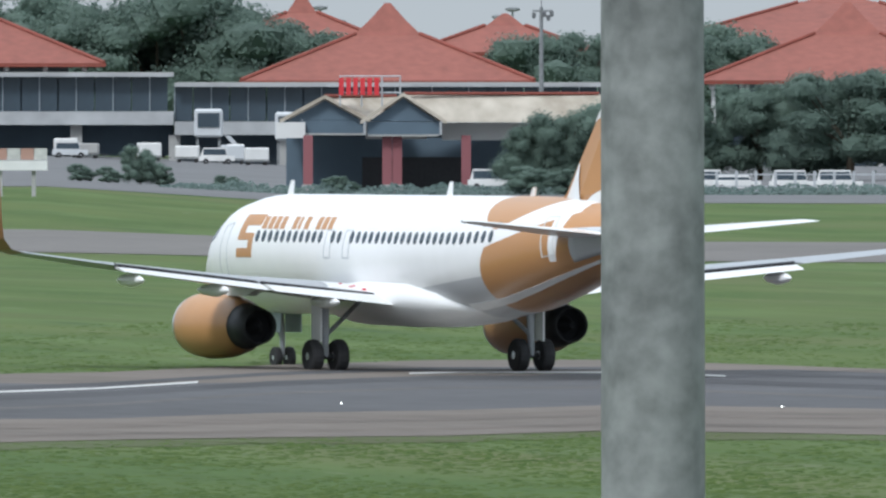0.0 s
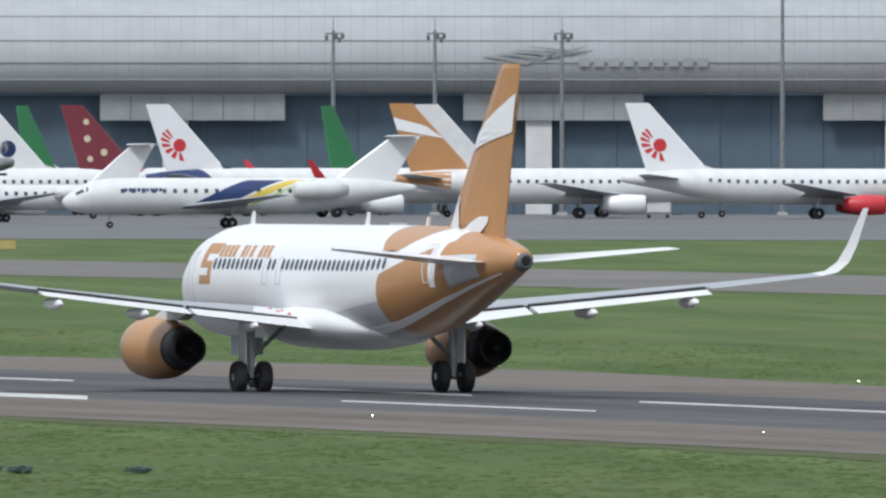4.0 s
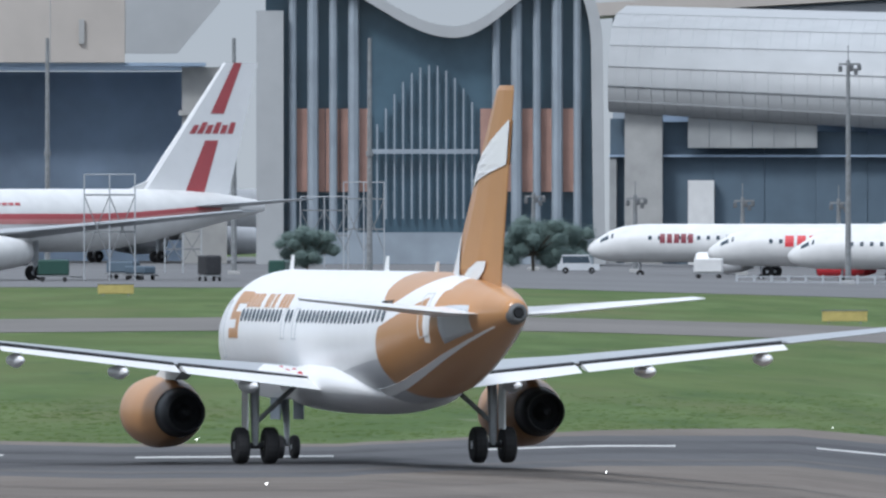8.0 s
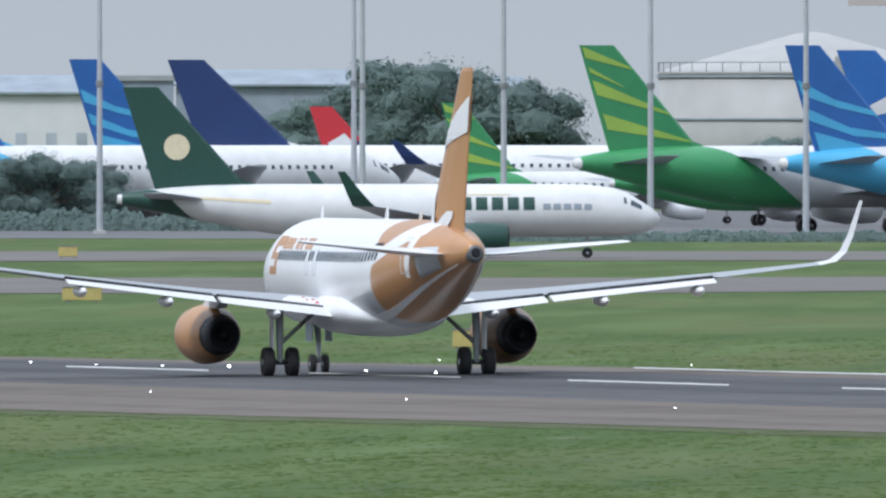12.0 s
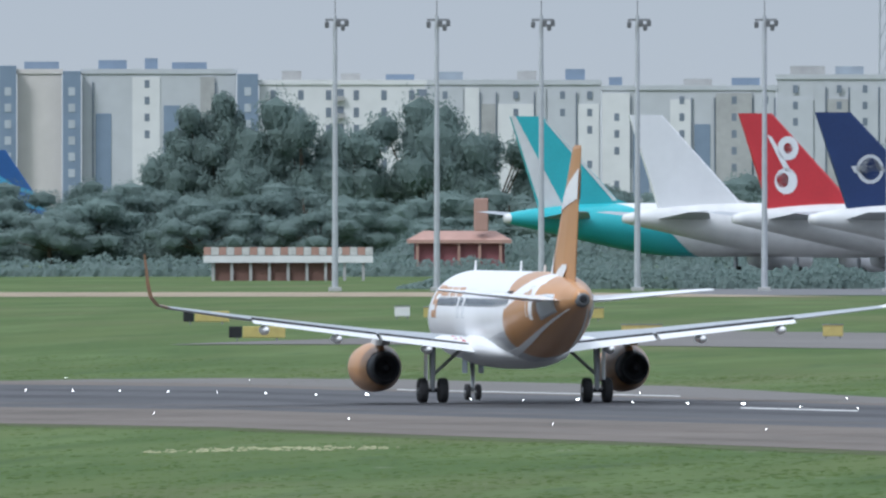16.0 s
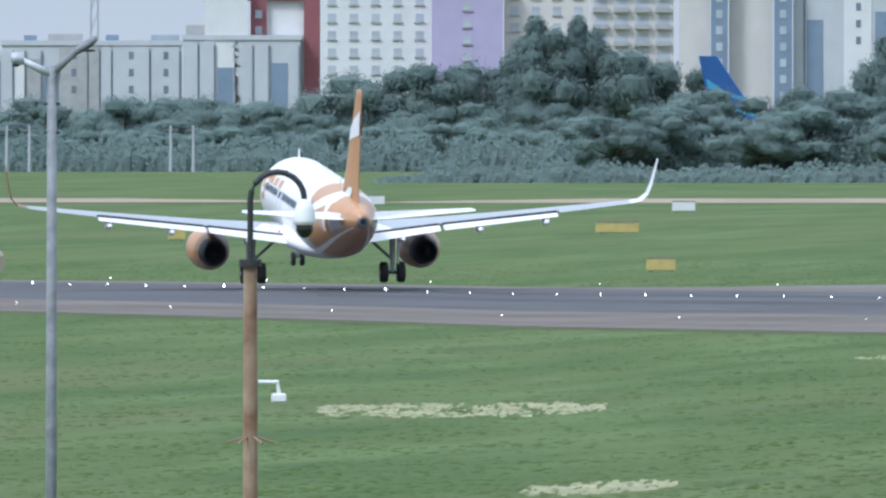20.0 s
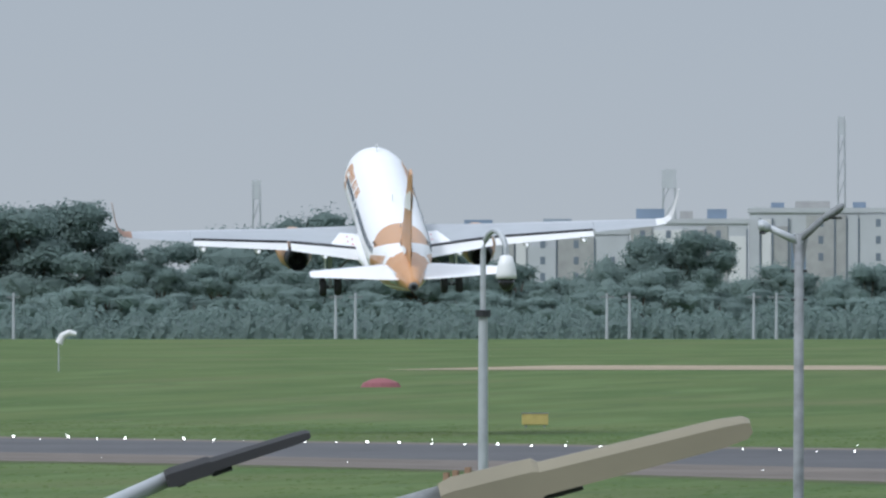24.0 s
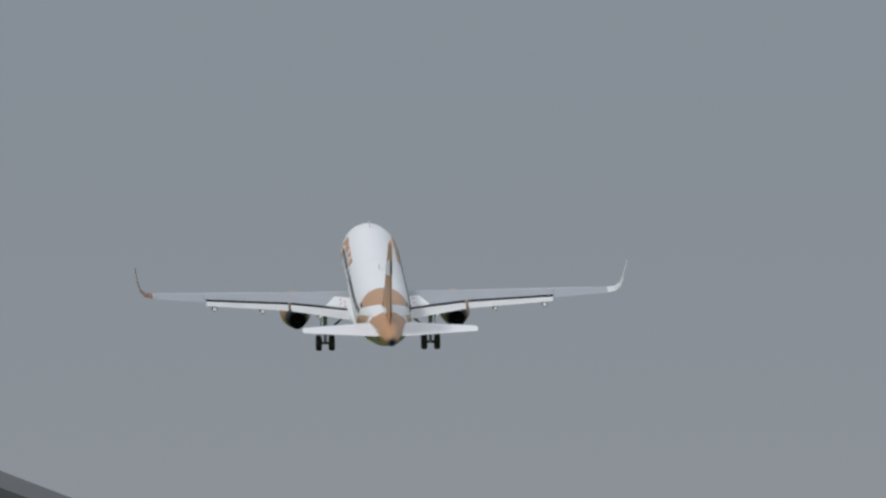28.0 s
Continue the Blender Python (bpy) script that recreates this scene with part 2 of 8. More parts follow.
for leaves in (LEAF, LEAFDARK, LEAFDEEP):
    # thin leaves let part of the light through
    ln, ll = leaves.node_tree.nodes, leaves.node_tree.links
    thin = ln.new("ShaderNodeBsdfTranslucent")
    both = ln.new("ShaderNodeAddShader")
    ll.new(ln["Principled BSDF"].inputs["Base Color"].links[0].from_socket, thin.inputs["Color"])
    ll.new(ln["Principled BSDF"].outputs[0], both.inputs[0])
    ll.new(thin.outputs[0], both.inputs[1])
    ll.new(both.outputs[0], ln["Material Output"].inputs["Surface"])
PLASTICW = material("white_plastic", (0.74, 0.74, 0.73), 0.4, spread=0.05, grain=8.0)
BEIGEPLASTIC = material("sunned_beige_housing", (0.21, 0.185, 0.125), 0.6, spread=0.12, grain=5.0, patch=1.5)
LENSDARK = material("smoked_dome", (0.015, 0.015, 0.017), 0.15, spread=0.1)
LAMPWHITE = glow("lit_white_lamp", (1.0, 0.97, 0.90), 8.0)


# ---- mesh helpers ----
def link(name, bm, mat, parent=None, label="", smooth=False):
    me = bpy.data.meshes.new(name)
    bmesh.ops.recalc_face_normals(bm, faces=bm.faces)
    bm.to_mesh(me)
    bm.free()
    for m in (mat if isinstance(mat, (list, tuple)) else [mat]):
        me.materials.append(m)
    if smooth:
        for p in me.polygons:
            p.use_smooth = True
    ob = new(name, me)
    if parent:
        ob.parent = parent
    if label:
        ob["label"] = label
    return ob


def part(name, bm, mat, parent, label="", smooth=False):
    return link(name, bm, mat, parent, label, smooth)


def again(ob, m, parent=None):
    """Another object on the same mesh, at the pose m under its parent."""
    o = new(ob.name.split(".")[0], ob.data)
    o.parent = parent or ob.parent
    o.matrix_basis = m
    if ob.get("label"):
        o["label"] = ob["label"]
    return o


def thing(name, m, label, category, group="", kind=""):
    ob = new(name)
    ob.empty_display_size = 0.5
    ob.matrix_world = m
    return tagged(ob, label, category, group, kind)


def box(x0, x1, y0, y1, z0, z1, bm=None, bevel=0.0):
    b = bm or bmesh.new()
    g = bmesh.ops.create_cube(b, size=1.0, matrix=Matrix.LocRotScale(((x0 + x1) / 2, (y0 + y1) / 2, (z0 + z1) / 2), None, (abs(x1 - x0), abs(y1 - y0), abs(z1 - z0))))
    if bevel:
        es = {e for v in g["verts"] for e in v.link_edges}
        bmesh.ops.bevel(b, geom=list(es), offset=bevel, segments=1, affect="EDGES")
    return b


def loft(rings, bm=None, cap=True):
    """Closed rings of equal length joined into a skin."""
    b = bm or bmesh.new()
    vs = [[b.verts.new(p) for p in r] for r in rings]
    n = len(vs[0])
    for r, s in zip(vs, vs[1:]):
        for i in range(n):
            b.faces.new((r[i], r[(i + 1) % n], s[(i + 1) % n], s[i]))
    if cap:
        b.faces.new(vs[0][::-1])
        b.faces.new(vs[-1])
    return b


def ring(c, u, v, ru, rv, n):
    c, u, v = Vector(c), Vector(u), Vector(v)
    return [c + u * (ru * math.cos(2 * math.pi * i / n)) + v * (rv * math.sin(2 * math.pi * i / n)) for i in range(n)]


def tube(path, radii, n=8, bm=None):
    """A round bar along a path of points."""
    pts = [Vector(p) for p in path]
    if not isinstance(radii, (list, tuple)):
        radii = [radii] * len(pts)
    rings = []
    for i, p in enumerate(pts):
        d = (pts[min(i + 1, len(pts) - 1)] - pts[max(i - 1, 0)]).normalized()
        side = d.cross(Vector((0, 0, 1)) if abs(d.z) < 0.95 else Vector((1, 0, 0))).normalized()
        rings.append(ring(p, side, side.cross(d), radii[i], radii[i], n))
    return loft(rings, bm)


def prism(pts, d, bm=None):
    """A flat outline of 3D points pushed along d, closed."""
    d = Vector(d)
    return loft([[Vector(p) for p in pts], [Vector(p) + d for p in pts]], bm)


# ---- the lie of the land ----
RUN_B = [-16500, -13050, -12300, -10600, -8700, -6850, -6450, -6100, -5750, -5400, -5000, -1000, -600, 0, 1500]
RUN_Z = [-0.9, -0.9, -0.37, 0.0, 0.33, 0.4, 0.05, -0.45, -1.35, -2.0, -2.4, -2.95, -3.05, -3.31, -3.42]
# distance of the runway's centre line along each bearing
MID_B = [-16500, -15500, -14800, -14000, -13250, -13050, -12000, -11000, -10000, -9000, -8000, -7300, -6900, -6500, -6100, -5600, -5000, -4000, -2500, -1700, -1200, -900, -600, -300, 0, 300, 900, 1800]
MID_D = [1430, 1366, 1316, 1258, 1197, 1176, 1053, 960, 880, 806, 745, 719, 722, 775, 825, 850, 878, 818, 730, 690, 676, 680, 700, 737, 762, 764, 735, 690]


def run_z(b):
    return float(np.interp(b, RUN_B, RUN_Z))


def mid(b):
    return float(np.interp(b, MID_B, MID_D))


def land(b, d):
    """Height of the ground at a bearing and a distance."""
    zb = float(np.interp(b, [-6600, -5200, -700, -250], [0.7, -1.0, -1.0, -2.2]))
    zf = float(np.interp(b, [-10500, -5200], [-4.3, -3.0]))
    zr = run_z(b)
    edge = max(1250.0, 1.13 * mid(b))
    zr = float(np.interp(d, [30, 300], [-2.0, zr]))
    return float(np.interp(d, [0, edge, edge + 450, 2900, 3900, 4950, 60000], [zr, zr, zb, zb, zf, zf - 1.5, -4.0]))


def spot(b, d, up=0.0):
    a = b / UNIT
    return Vector((d * math.sin(a), d * math.cos(a), land(b, d) + up))


def stand(b, d, turn=0.0, up=0.0):
    """A pose on the ground at a bearing and distance; turn 0 faces away from the camera, positive to the right."""
    return Matrix.Translation(spot(b, d, up)) @ pose(0, 0, 0, 0, 0, -math.degrees(b / UNIT) - turn)


BEAR = [-16800 + 50 * i for i in range(377)]


def near_edge(b):
    return float(np.interp(b, [-14800, -14000, -13000, -12200, -11200, -10500, -10000, -9200, -8300, -7300, -6800, -6400, -6150, -5800, -5400, -1000, -600, -300, 0, 300, 800], [0.888, 0.874, 0.866, 0.856, 0.845, 0.834, 0.838, 0.85, 0.856, 0.85, 0.825, 0.825, 0.795, 0.81, 0.858, 0.862, 0.851, 0.826, 0.814, 0.827, 0.846]))


def far_edge(b):
    return float(np.interp(b, [-14800, -14000, -13200, -12600, -11500, -10600, -9900, -9200, -8400, -7400, -6800, -6300, -5800, -5400, -4900, -4300, -3500, -2600, -1800, -1100, -300], [1.02, 1.03, 1.052, 1.07, 1.052, 1.036, 1.05, 1.07, 1.056, 1.06, 1.05, 1.075, 1.08, 1.08, 1.095, 1.12, 1.132, 1.1, 1.1, 1.08, 1.05]))


def tar_near(b):
    return float(np.interp(b, [-1000, -300, 0, 400, 900], [0.93, 0.89, 0.88, 0.9, 0.92]))


def tar_edge(b):
    return min(float(np.interp(b, [-900, -300, 100, 600], [1.045, 0.985, 0.985, 1.035])), far_edge(b) - 0.012)


def strip(name, near, far, up, mat, label, category, b0=-16800, b1=2000, kind="structure"):
    """A band of ground between two distances given along the bearings."""
    bm = bmesh.new()
    cols = [b for b in BEAR if b0 <= b <= b1]
    last = None
    for b in cols:
        n, f = near(b), far(b)
        kn = [d for d in (max(1250.0, 1.13 * mid(b)), max(1250.0, 1.13 * mid(b)) + 450, 2900, 3900)]
        col = [bm.verts.new(spot(b, d, up)) for d in [n] + [min(max(k, n + 0.01 * (i + 1)), f - 0.01 * (4 - i)) for i, k in enumerate(kn)] + [f]]
        if last:
            for i in range(5):
                bm.faces.new((last[i], last[i + 1], col[i + 1], col[i]))
        last = col
    ob = link(name, bm, mat)
    return tagged(ob, label, category, kind=kind)


def ground():
    bm = bmesh.new()
    last = None
    # a full turn of land round the camera, finer within the view
    around = BEAR + list(range(2100, int(2 * math.pi * UNIT) - 16800, 4000))
    for b in around + [None]:
        if b is None:
            col = first
        else:
            e, m = max(1250.0, 1.13 * mid(b)), mid(b)
            col = [bm.verts.new(spot(b, d)) for d in (2, 30, 120, 300, near_edge(b) * m, tar_near(b) * m, tar_edge(b) * m, far_edge(b) * m, e, e + 450, 2900, 3900, 4950, 60000)]
        if last:
            for i in range(13):
                bm.faces.new((last[i], last[i + 1], col[i + 1], col[i]))
        else:
            first = col
        last = col
    bm.faces.new([v for v in bm.verts if math.hypot(v.co.x, v.co.y) < 3])
    tagged(link("ground", bm, GRASS), "mown green airfield grass with dry patches", "grass", kind="structure")


ground()
strip("runway_verge", lambda b: near_edge(b) * mid(b) - 11 - 5 * noise.noise(Vector((b * 0.013, 0.7, 0))), lambda b: near_edge(b) * mid(b) + 0.5, 0.015, VERGE, "trampled brown grass verge along the asphalt edge", "verge")
strip("runway_shoulder_near", lambda b: near_edge(b) * mid(b), lambda b: tar_near(b) * mid(b), 0.03, SHOULDER, "weathered brown-grey asphalt runway shoulder", "runway shoulder")
strip("runway", lambda b: tar_near(b) * mid(b), lambda b: tar_edge(b) * mid(b), 0.03, ASPHALT, "dark rubber-marked asphalt runway", "runway")
strip("runway_shoulder_far", lambda b: tar_edge(b) * mid(b), lambda b: far_edge(b) * mid(b), 0.03, SHOULDER, "weathered brown-grey asphalt runway shoulder", "runway shoulder")
TAXI_B = [-16500, -13000, -12400, -11700, -10800, -9200, -7600, -5800, -4900, -2800, -1700, 2000]
TAXI_D = [1420, 1370, 1415, 1400, 1335, 1310, 1340, 1410, 1480, 1323, 1300, 1260]
strip("taxiway_near", lambda b: float(np.interp(b, TAXI_B, TAXI_D)), lambda b: float(np.interp(b, TAXI_B, TAXI_D)) + 2 + 123 * max(0.0, min(1.0, (b + 12400) / 900)), 0.03, TAXI, "grey asphalt taxiway between grass strips", "taxiway", b0=-12400)
strip("apron", lambda b: 1880 - 0.02 * (b + 6000), lambda b: 2780, 0.03, APRON, "stained grey concrete aircraft apron", "apron", b0=-11500)


LANE = material("rubbered_asphalt_lane", (0.052, 0.051, 0.054), 0.8, spread=0.35, grain=0.4, patch=0.05, spec=0.3)
SEAM = material("worn_asphalt_lane", (0.098, 0.092, 0.088), 0.85, spread=0.3, grain=0.5, patch=0.06, spec=0.25)
SEAMBROWN = material("stained_shoulder_lane", (0.124, 0.105, 0.089), 0.88, spread=0.3, grain=0.4, patch=0.05, spec=0.25)
for r0, r1, mat, words in ((0.945, 0.952, SEAM, "paler worn lane along the asphalt runway"), (0.974, 0.990, LANE, "rubber-darkened lane on the asphalt runway"), (1.010, 1.022, LANE, "rubber-darkened lane on the asphalt runway")):
    strip("runway_lane", lambda b, r=r0: r * mid(b), lambda b, r=r1: r * mid(b), 0.036, mat, words, "runway", b0=-13400)
for r0, r1 in ((0.20, 0.30), (0.55, 0.80)):
    strip("shoulder_lane", lambda b, r=r0: (near_edge(b) + r * (tar_near(b) - near_edge(b))) * mid(b), lambda b, r=r1: (near_edge(b) + r * (tar_near(b) - near_edge(b))) * mid(b), 0.036, SEAMBROWN, "darker stained lane along the runway shoulder", "runway shoulder")


# ---- aircraft ----
PU = [0, 0.006, 0.018, 0.035, 0.06, 0.09, 0.13, 0.16, 0.60, 0.66, 0.72, 0.78, 0.84, 0.90, 0.95, 0.985, 1.0]
PTOP = [-0.30, -0.08, 0.12, 0.34, 0.66, 0.86, 0.97, 1, 1, 1, 1, 0.99, 0.96, 0.88, 0.77, 0.66, 0.58]
PBOT = [-0.36, -0.58, -0.75, -0.87, -0.95, -0.99, -1, -1, -1, -0.98, -0.87, -0.66, -0.41, -0.15, 0.06, 0.20, 0.28]
PWID = [0.03, 0.28, 0.46, 0.62, 0.78, 0.90, 0.98, 1, 1, 0.985, 0.93, 0.83, 0.70, 0.52, 0.35, 0.22, 0.15]


def skin(L, R, u, a):
    """A point of the fuselage's skin: u from nose (0) to tail (1), a the angle up from the right side."""
    t, b, w = (float(np.interp(u, PU, p)) for p in (PTOP, PBOT, PWID))
    return Vector((R * w * math.cos(a), -u * L, R * ((t + b) / 2 + (t - b) / 2 * math.sin(a))))


def fuselage_mesh(L, R, n, stations, nose_y, hz):
    us = sorted(set([round(i / stations, 4) for i in range(stations + 1)] + PU[1:6] + PU[-3:-1]))
    rings = [[skin(L, R, u, 2 * math.pi * i / n) + Vector((0, nose_y, hz)) for i in range(n)] for u in us]
    return loft(rings)


def patch(L, R, nose_y, hz, u0, u1, a0, a1, proud=0.015, nu=8, na=4, bm=None, lean=0.0):
    """A thin painted panel that follows the skin; lean shifts its upper edge aft."""
    b = bm or bmesh.new()
    off = Vector((0, nose_y, hz))
    grid = []
    for i in range(nu + 1):
        row = []
        for j in range(na + 1):
            u, a = u0 + (u1 - u0) * i / nu + lean * j / na, a0 + (a1 - a0) * j / na
            p = skin(L, R, u, a)
            c = skin(L, R, u, a + math.pi)
            nrm = Vector(((p - c).x, 0, (p - c).z)).normalized()
            row.append((b.verts.new(p + nrm * proud + off), b.verts.new(p - nrm * 0.05 + off)))
        grid.append(row)
    for i in range(nu):
        for j in range(na):
            q = [grid[i][j], grid[i + 1][j], grid[i + 1][j + 1], grid[i][j + 1]]
            b.faces.new([v[0] for v in q])
    rim = [grid[i][0] for i in range(nu + 1)] + [grid[nu][j] for j in range(1, na + 1)] + [grid[i][na] for i in range(nu - 1, -1, -1)] + [grid[0][j] for j in range(na - 1, 0, -1)]
    for p, q in zip(rim, rim[1:] + rim[:1]):
        b.faces.new((p[0], p[1], q[1], q[0]))
    return b


FOIL = [(1.0, 0.0), (0.75, 0.35), (0.5, 0.75), (0.28, 1.0), (0.1, 0.78), (0.02, 0.35), (0, 0), (0.02, -0.25), (0.12, -0.5), (0.35, -0.6), (0.6, -0.4), (0.85, -0.1)]


def foil_ring(x, lead, chord, z, thick, cut=1.0, tilt=0.0, up=(0, 0, 1)):
    """A wing section at x whose nose is at y = lead; cut ends it short of its trailing edge."""
    up = Vector(up)
    pts = []
    for c, h in FOIL:
        c2 = min(c, cut)
        hh = h if c <= cut else 0.12
        pts.append(Vector((x, lead - c2 * chord * math.cos(tilt), z - c2 * chord * math.sin(tilt))) + up * (hh * thick / 2))
    return pts


def airfoil(sections, bm=None):
    return loft([foil_ring(*s) for s in sections], bm)


def spun(profile, n=20, bm=None, centre=(0, 0, 0), cap=True):
    """A body of revolution round the Y axis from (y, radius) pairs."""
    c = Vector(centre)
    return loft([ring(c + Vector((0, y, 0)), (1, 0, 0), (0, 0, 1), r, r, n) for y, r in profile], bm, cap)


def wheel(name, parent, x, y, r, w):
    tyre = spun([(-w / 2, r * 0.6), (-w / 2, r * 0.86), (-w * 0.36, r * 0.97), (0, r), (w * 0.36, r * 0.97), (w / 2, r * 0.86), (w / 2, r * 0.6)], 20)
    bmesh.ops.transform(tyre, matrix=Matrix.Rotation(radians(90), 4, "Z"), verts=tyre.verts)
    ob = part(name, tyre, RUBBER, parent, smooth=False)
    ob.location = (x, y, r)
    rim = spun([(-w * 0.46, r * 0.2), (-w * 0.40, r * 0.58), (w * 0.40, r * 0.58), (w * 0.46, r * 0.2)], 16)
    bmesh.ops.transform(rim, matrix=Matrix.Rotation(radians(90), 4, "Z"), verts=rim.verts)
    hub = part("rim", rim, METAL, ob, "worn grey metal wheel rim")
    hub.matrix_basis = Matrix.Scale(1.1, 4, (1, 0, 0))
    return ob


def mirror(bm, do):
    if do < 0:
        bmesh.ops.transform(bm, matrix=Matrix.Diagonal((-1, 1, 1, 1)), verts=bm.verts)
    return bm


def hero():
    """The departing airliner: nose along +Y, its main wheels on the ground at y = 0."""
    L, R, NOSE, HZ = 37.57, 2.06, 17.7, 3.95
    root = thing("airliner", Matrix.Identity(4), "white and tan narrow-body airliner taking off from the runway", "airplane")
    # the livery: tan tail with white sweeps over a white hull
    m = WHITE.copy()
    m.name = "white_and_tan_livery_paint"
    n, l = m.node_tree.nodes, m.node_tree.links
    base = n["Principled BSDF"].inputs["Base Color"].links[0].from_socket
    tc = n.new("ShaderNodeTexCoord")
    sp = n.new("ShaderNodeSeparateXYZ")
    l.new(tc.outputs["Object"], sp.inputs[0])

    def calc(op, a, b=None, c=None):
        k = n.new("ShaderNodeMath")
        k.operation = op
        for i, v in enumerate((a, b, c)):
            if v is None:
                continue
            if isinstance(v, (int, float)):
                k.inputs[i].default_value = v
            else:
                l.new(v, k.inputs[i])
        return k.outputs[0]

    Y, Z = sp.outputs[1], sp.outputs[2]

    def oval(yc, zc, ry, rz):
        return calc("LESS_THAN", calc("ADD", calc("POWER", calc("ABSOLUTE", calc("DIVIDE", calc("SUBTRACT", Y, yc), ry)), 2.0), calc("POWER", calc("ABSOLUTE", calc("DIVIDE", calc("SUBTRACT", Z, zc), rz)), 2.0)), 1.0)

    def band(y0, z0, y1, z1, bow, w0, w1):
        """A sweep from one place to another, bowed, of changing width."""
        f = calc("DIVIDE", calc("SUBTRACT", Y, y0), y1 - y0)
        inside = calc("MULTIPLY", calc("GREATER_THAN", f, 0.0), calc("LESS_THAN", f, 1.0))
        zl = calc("ADD", calc("MULTIPLY_ADD", f, z1 - z0, z0), calc("MULTIPLY", calc("MULTIPLY", f, calc("SUBTRACT", 1.0, f)), bow))
        wd = calc("MULTIPLY_ADD", f, w1 - w0, w0)
        return calc("MULTIPLY", inside, calc("LESS_THAN", calc("ABSOLUTE", calc("SUBTRACT", Z, zl)), wd))

    def paint(mask, colour, under):
        mx = n.new("ShaderNodeMixRGB")
        l.new(mask, mx.inputs[0])
        l.new(under, mx.inputs[1])
        mx.inputs[2].default_value = (*colour, 1)
        return mx.outputs[0]

    tan, white, grey = (0.46, 0.235, 0.095), (0.80, 0.80, 0.80), (0.50, 0.51, 0.53)
    # shading of the lower rear hull, painted in as grey
    shade_part = calc("MULTIPLY", calc("LESS_THAN", Z, calc("MULTIPLY_ADD", Y, -0.085, 2.6)), calc("LESS_THAN", Y, calc("MULTIPLY_ADD", Z, 1.4, -6.2)))
    col = paint(shade_part, grey, base)
    tail = calc("MAXIMUM", oval(-15.6, 3.1, 7.0, 3.35), calc("LESS_THAN", Y, -16.2))
    col = paint(tail, tan, col)
    col = paint(oval(-10.2, 6.2, 2.4, 1.35), tan, col)
    col = paint(band(-8.2, 4.25, -14.8, 6.0, 0.2, 0.16, 0.5), white, col)
    drop = calc("MULTIPLY", calc("GREATER_THAN", Z, 3.85), calc("LESS_THAN", Z, 5.6))
    side_y = calc("MULTIPLY_ADD", Z, -0.30, -12.35)
    drop = calc("MULTIPLY", drop, calc("LESS_THAN", calc("ABSOLUTE", calc("SUBTRACT", Y, side_y)), calc("MULTIPLY_ADD", Z, 0.16, -0.42)))
    col = paint(drop, white, col)
    l.new(col, n["Principled BSDF"].inputs["Base Color"])
    body = part("fuselage", fuselage_mesh(L, R, 48, 110, NOSE, HZ), m, root, "glossy white hull with a tan tail and white sweeps", smooth=True)
    # belly fairing
    rings = []
    for y, w, zt, zb in [(6.6, 0.9, -1.7, -1.95), (5.4, 1.7, -1.0, -2.2), (4.0, 2.15, -0.55, -2.38), (1.0, 2.3, -0.45, -2.42), (-2.5, 2.2, -0.5, -2.4), (-4.5, 1.85, -0.8, -2.28), (-6.3, 1.1, -1.4, -2.05), (-7.2, 0.5, -1.75, -1.9)]:
        rings.append(ring((0, y, HZ + (zt + zb) / 2), (1, 0, 0), (0, 0, 1), w, (zt - zb) / 2, 24))
    part("belly_fairing", loft(rings), WHITE, body, smooth=True)
    # white line that follows the tail's underside
    for side in (-1, 1):
        rr = []
        for i in range(29):
            f = i / 28
            u, a, w = 0.64 + 0.325 * f, -0.98 + 0.16 * f, 0.085 * (1 - 0.6 * f) + 0.012
            p, q, c = skin(L, R, u, a - w), skin(L, R, u, a + w), skin(L, R, u, a + math.pi)
            o = Vector(((p - c).x, 0, (p - c).z)).normalized() * 0.016
            off = Vector((0, NOSE, HZ))
            rr.append([p + o + off, q + o + off, q - o * 3 + off, p - o * 3 + off])
        part("tail_line", mirror(loft(rr), side), WHITE, body, "white painted sweep line")
    # cabin windows, one by one
    pane = bmesh.new()
    pane = loft([ring((0, 0, 0), (0, 1, 0), (0, 0, 1), 0.155, 0.225, 10), ring((0.03, 0, 0), (0, 1, 0), (0, 0, 1), 0.125, 0.19, 10)], pane)
    first = None
    for side in (-1, 1):
        for i in range(37):
            s = 7.5 + 0.545 * i
            if i in (11, 14):
                continue
            a = 0.31
            p = skin(L, R, s / L, a)
            mtx = Matrix.Translation((side * (p.x + 0.0), NOSE - s, HZ + p.z)) @ (Matrix.Rotation(math.pi if side < 0 else 0, 4, "Z")) @ Matrix.Rotation(-a, 4, "Y")
            if first is None:
                first = part("window", pane, GLASSDARK, body)
                first.matrix_basis = mtx
            else:
                again(first, mtx, body)
    # doors: a raised outline each
    for side in (-1, 1):
        for u0, u1, a0, a1 in [(0.108, 0.130, -0.35, 0.58), (0.815, 0.838, -0.30, 0.66), (0.357, 0.372, -0.05, 0.44), (0.400, 0.415, -0.05, 0.44)]:
            bm = bmesh.new()
            e, f = 0.0016, 0.022
            for q in ((u0, u0 + e, a0, a1), (u1 - e, u1, a0, a1), (u0, u1, a0, a0 + f), (u0, u1, a1 - f, a1)):
                patch(L, R, NOSE, HZ, *q, proud=0.012, nu=3, na=6, bm=bm)
            mirror(bm, side)
            part("door", bm, OFFWHITE if u0 > 0.8 else GREYPAINT, body, "outlined cabin door")
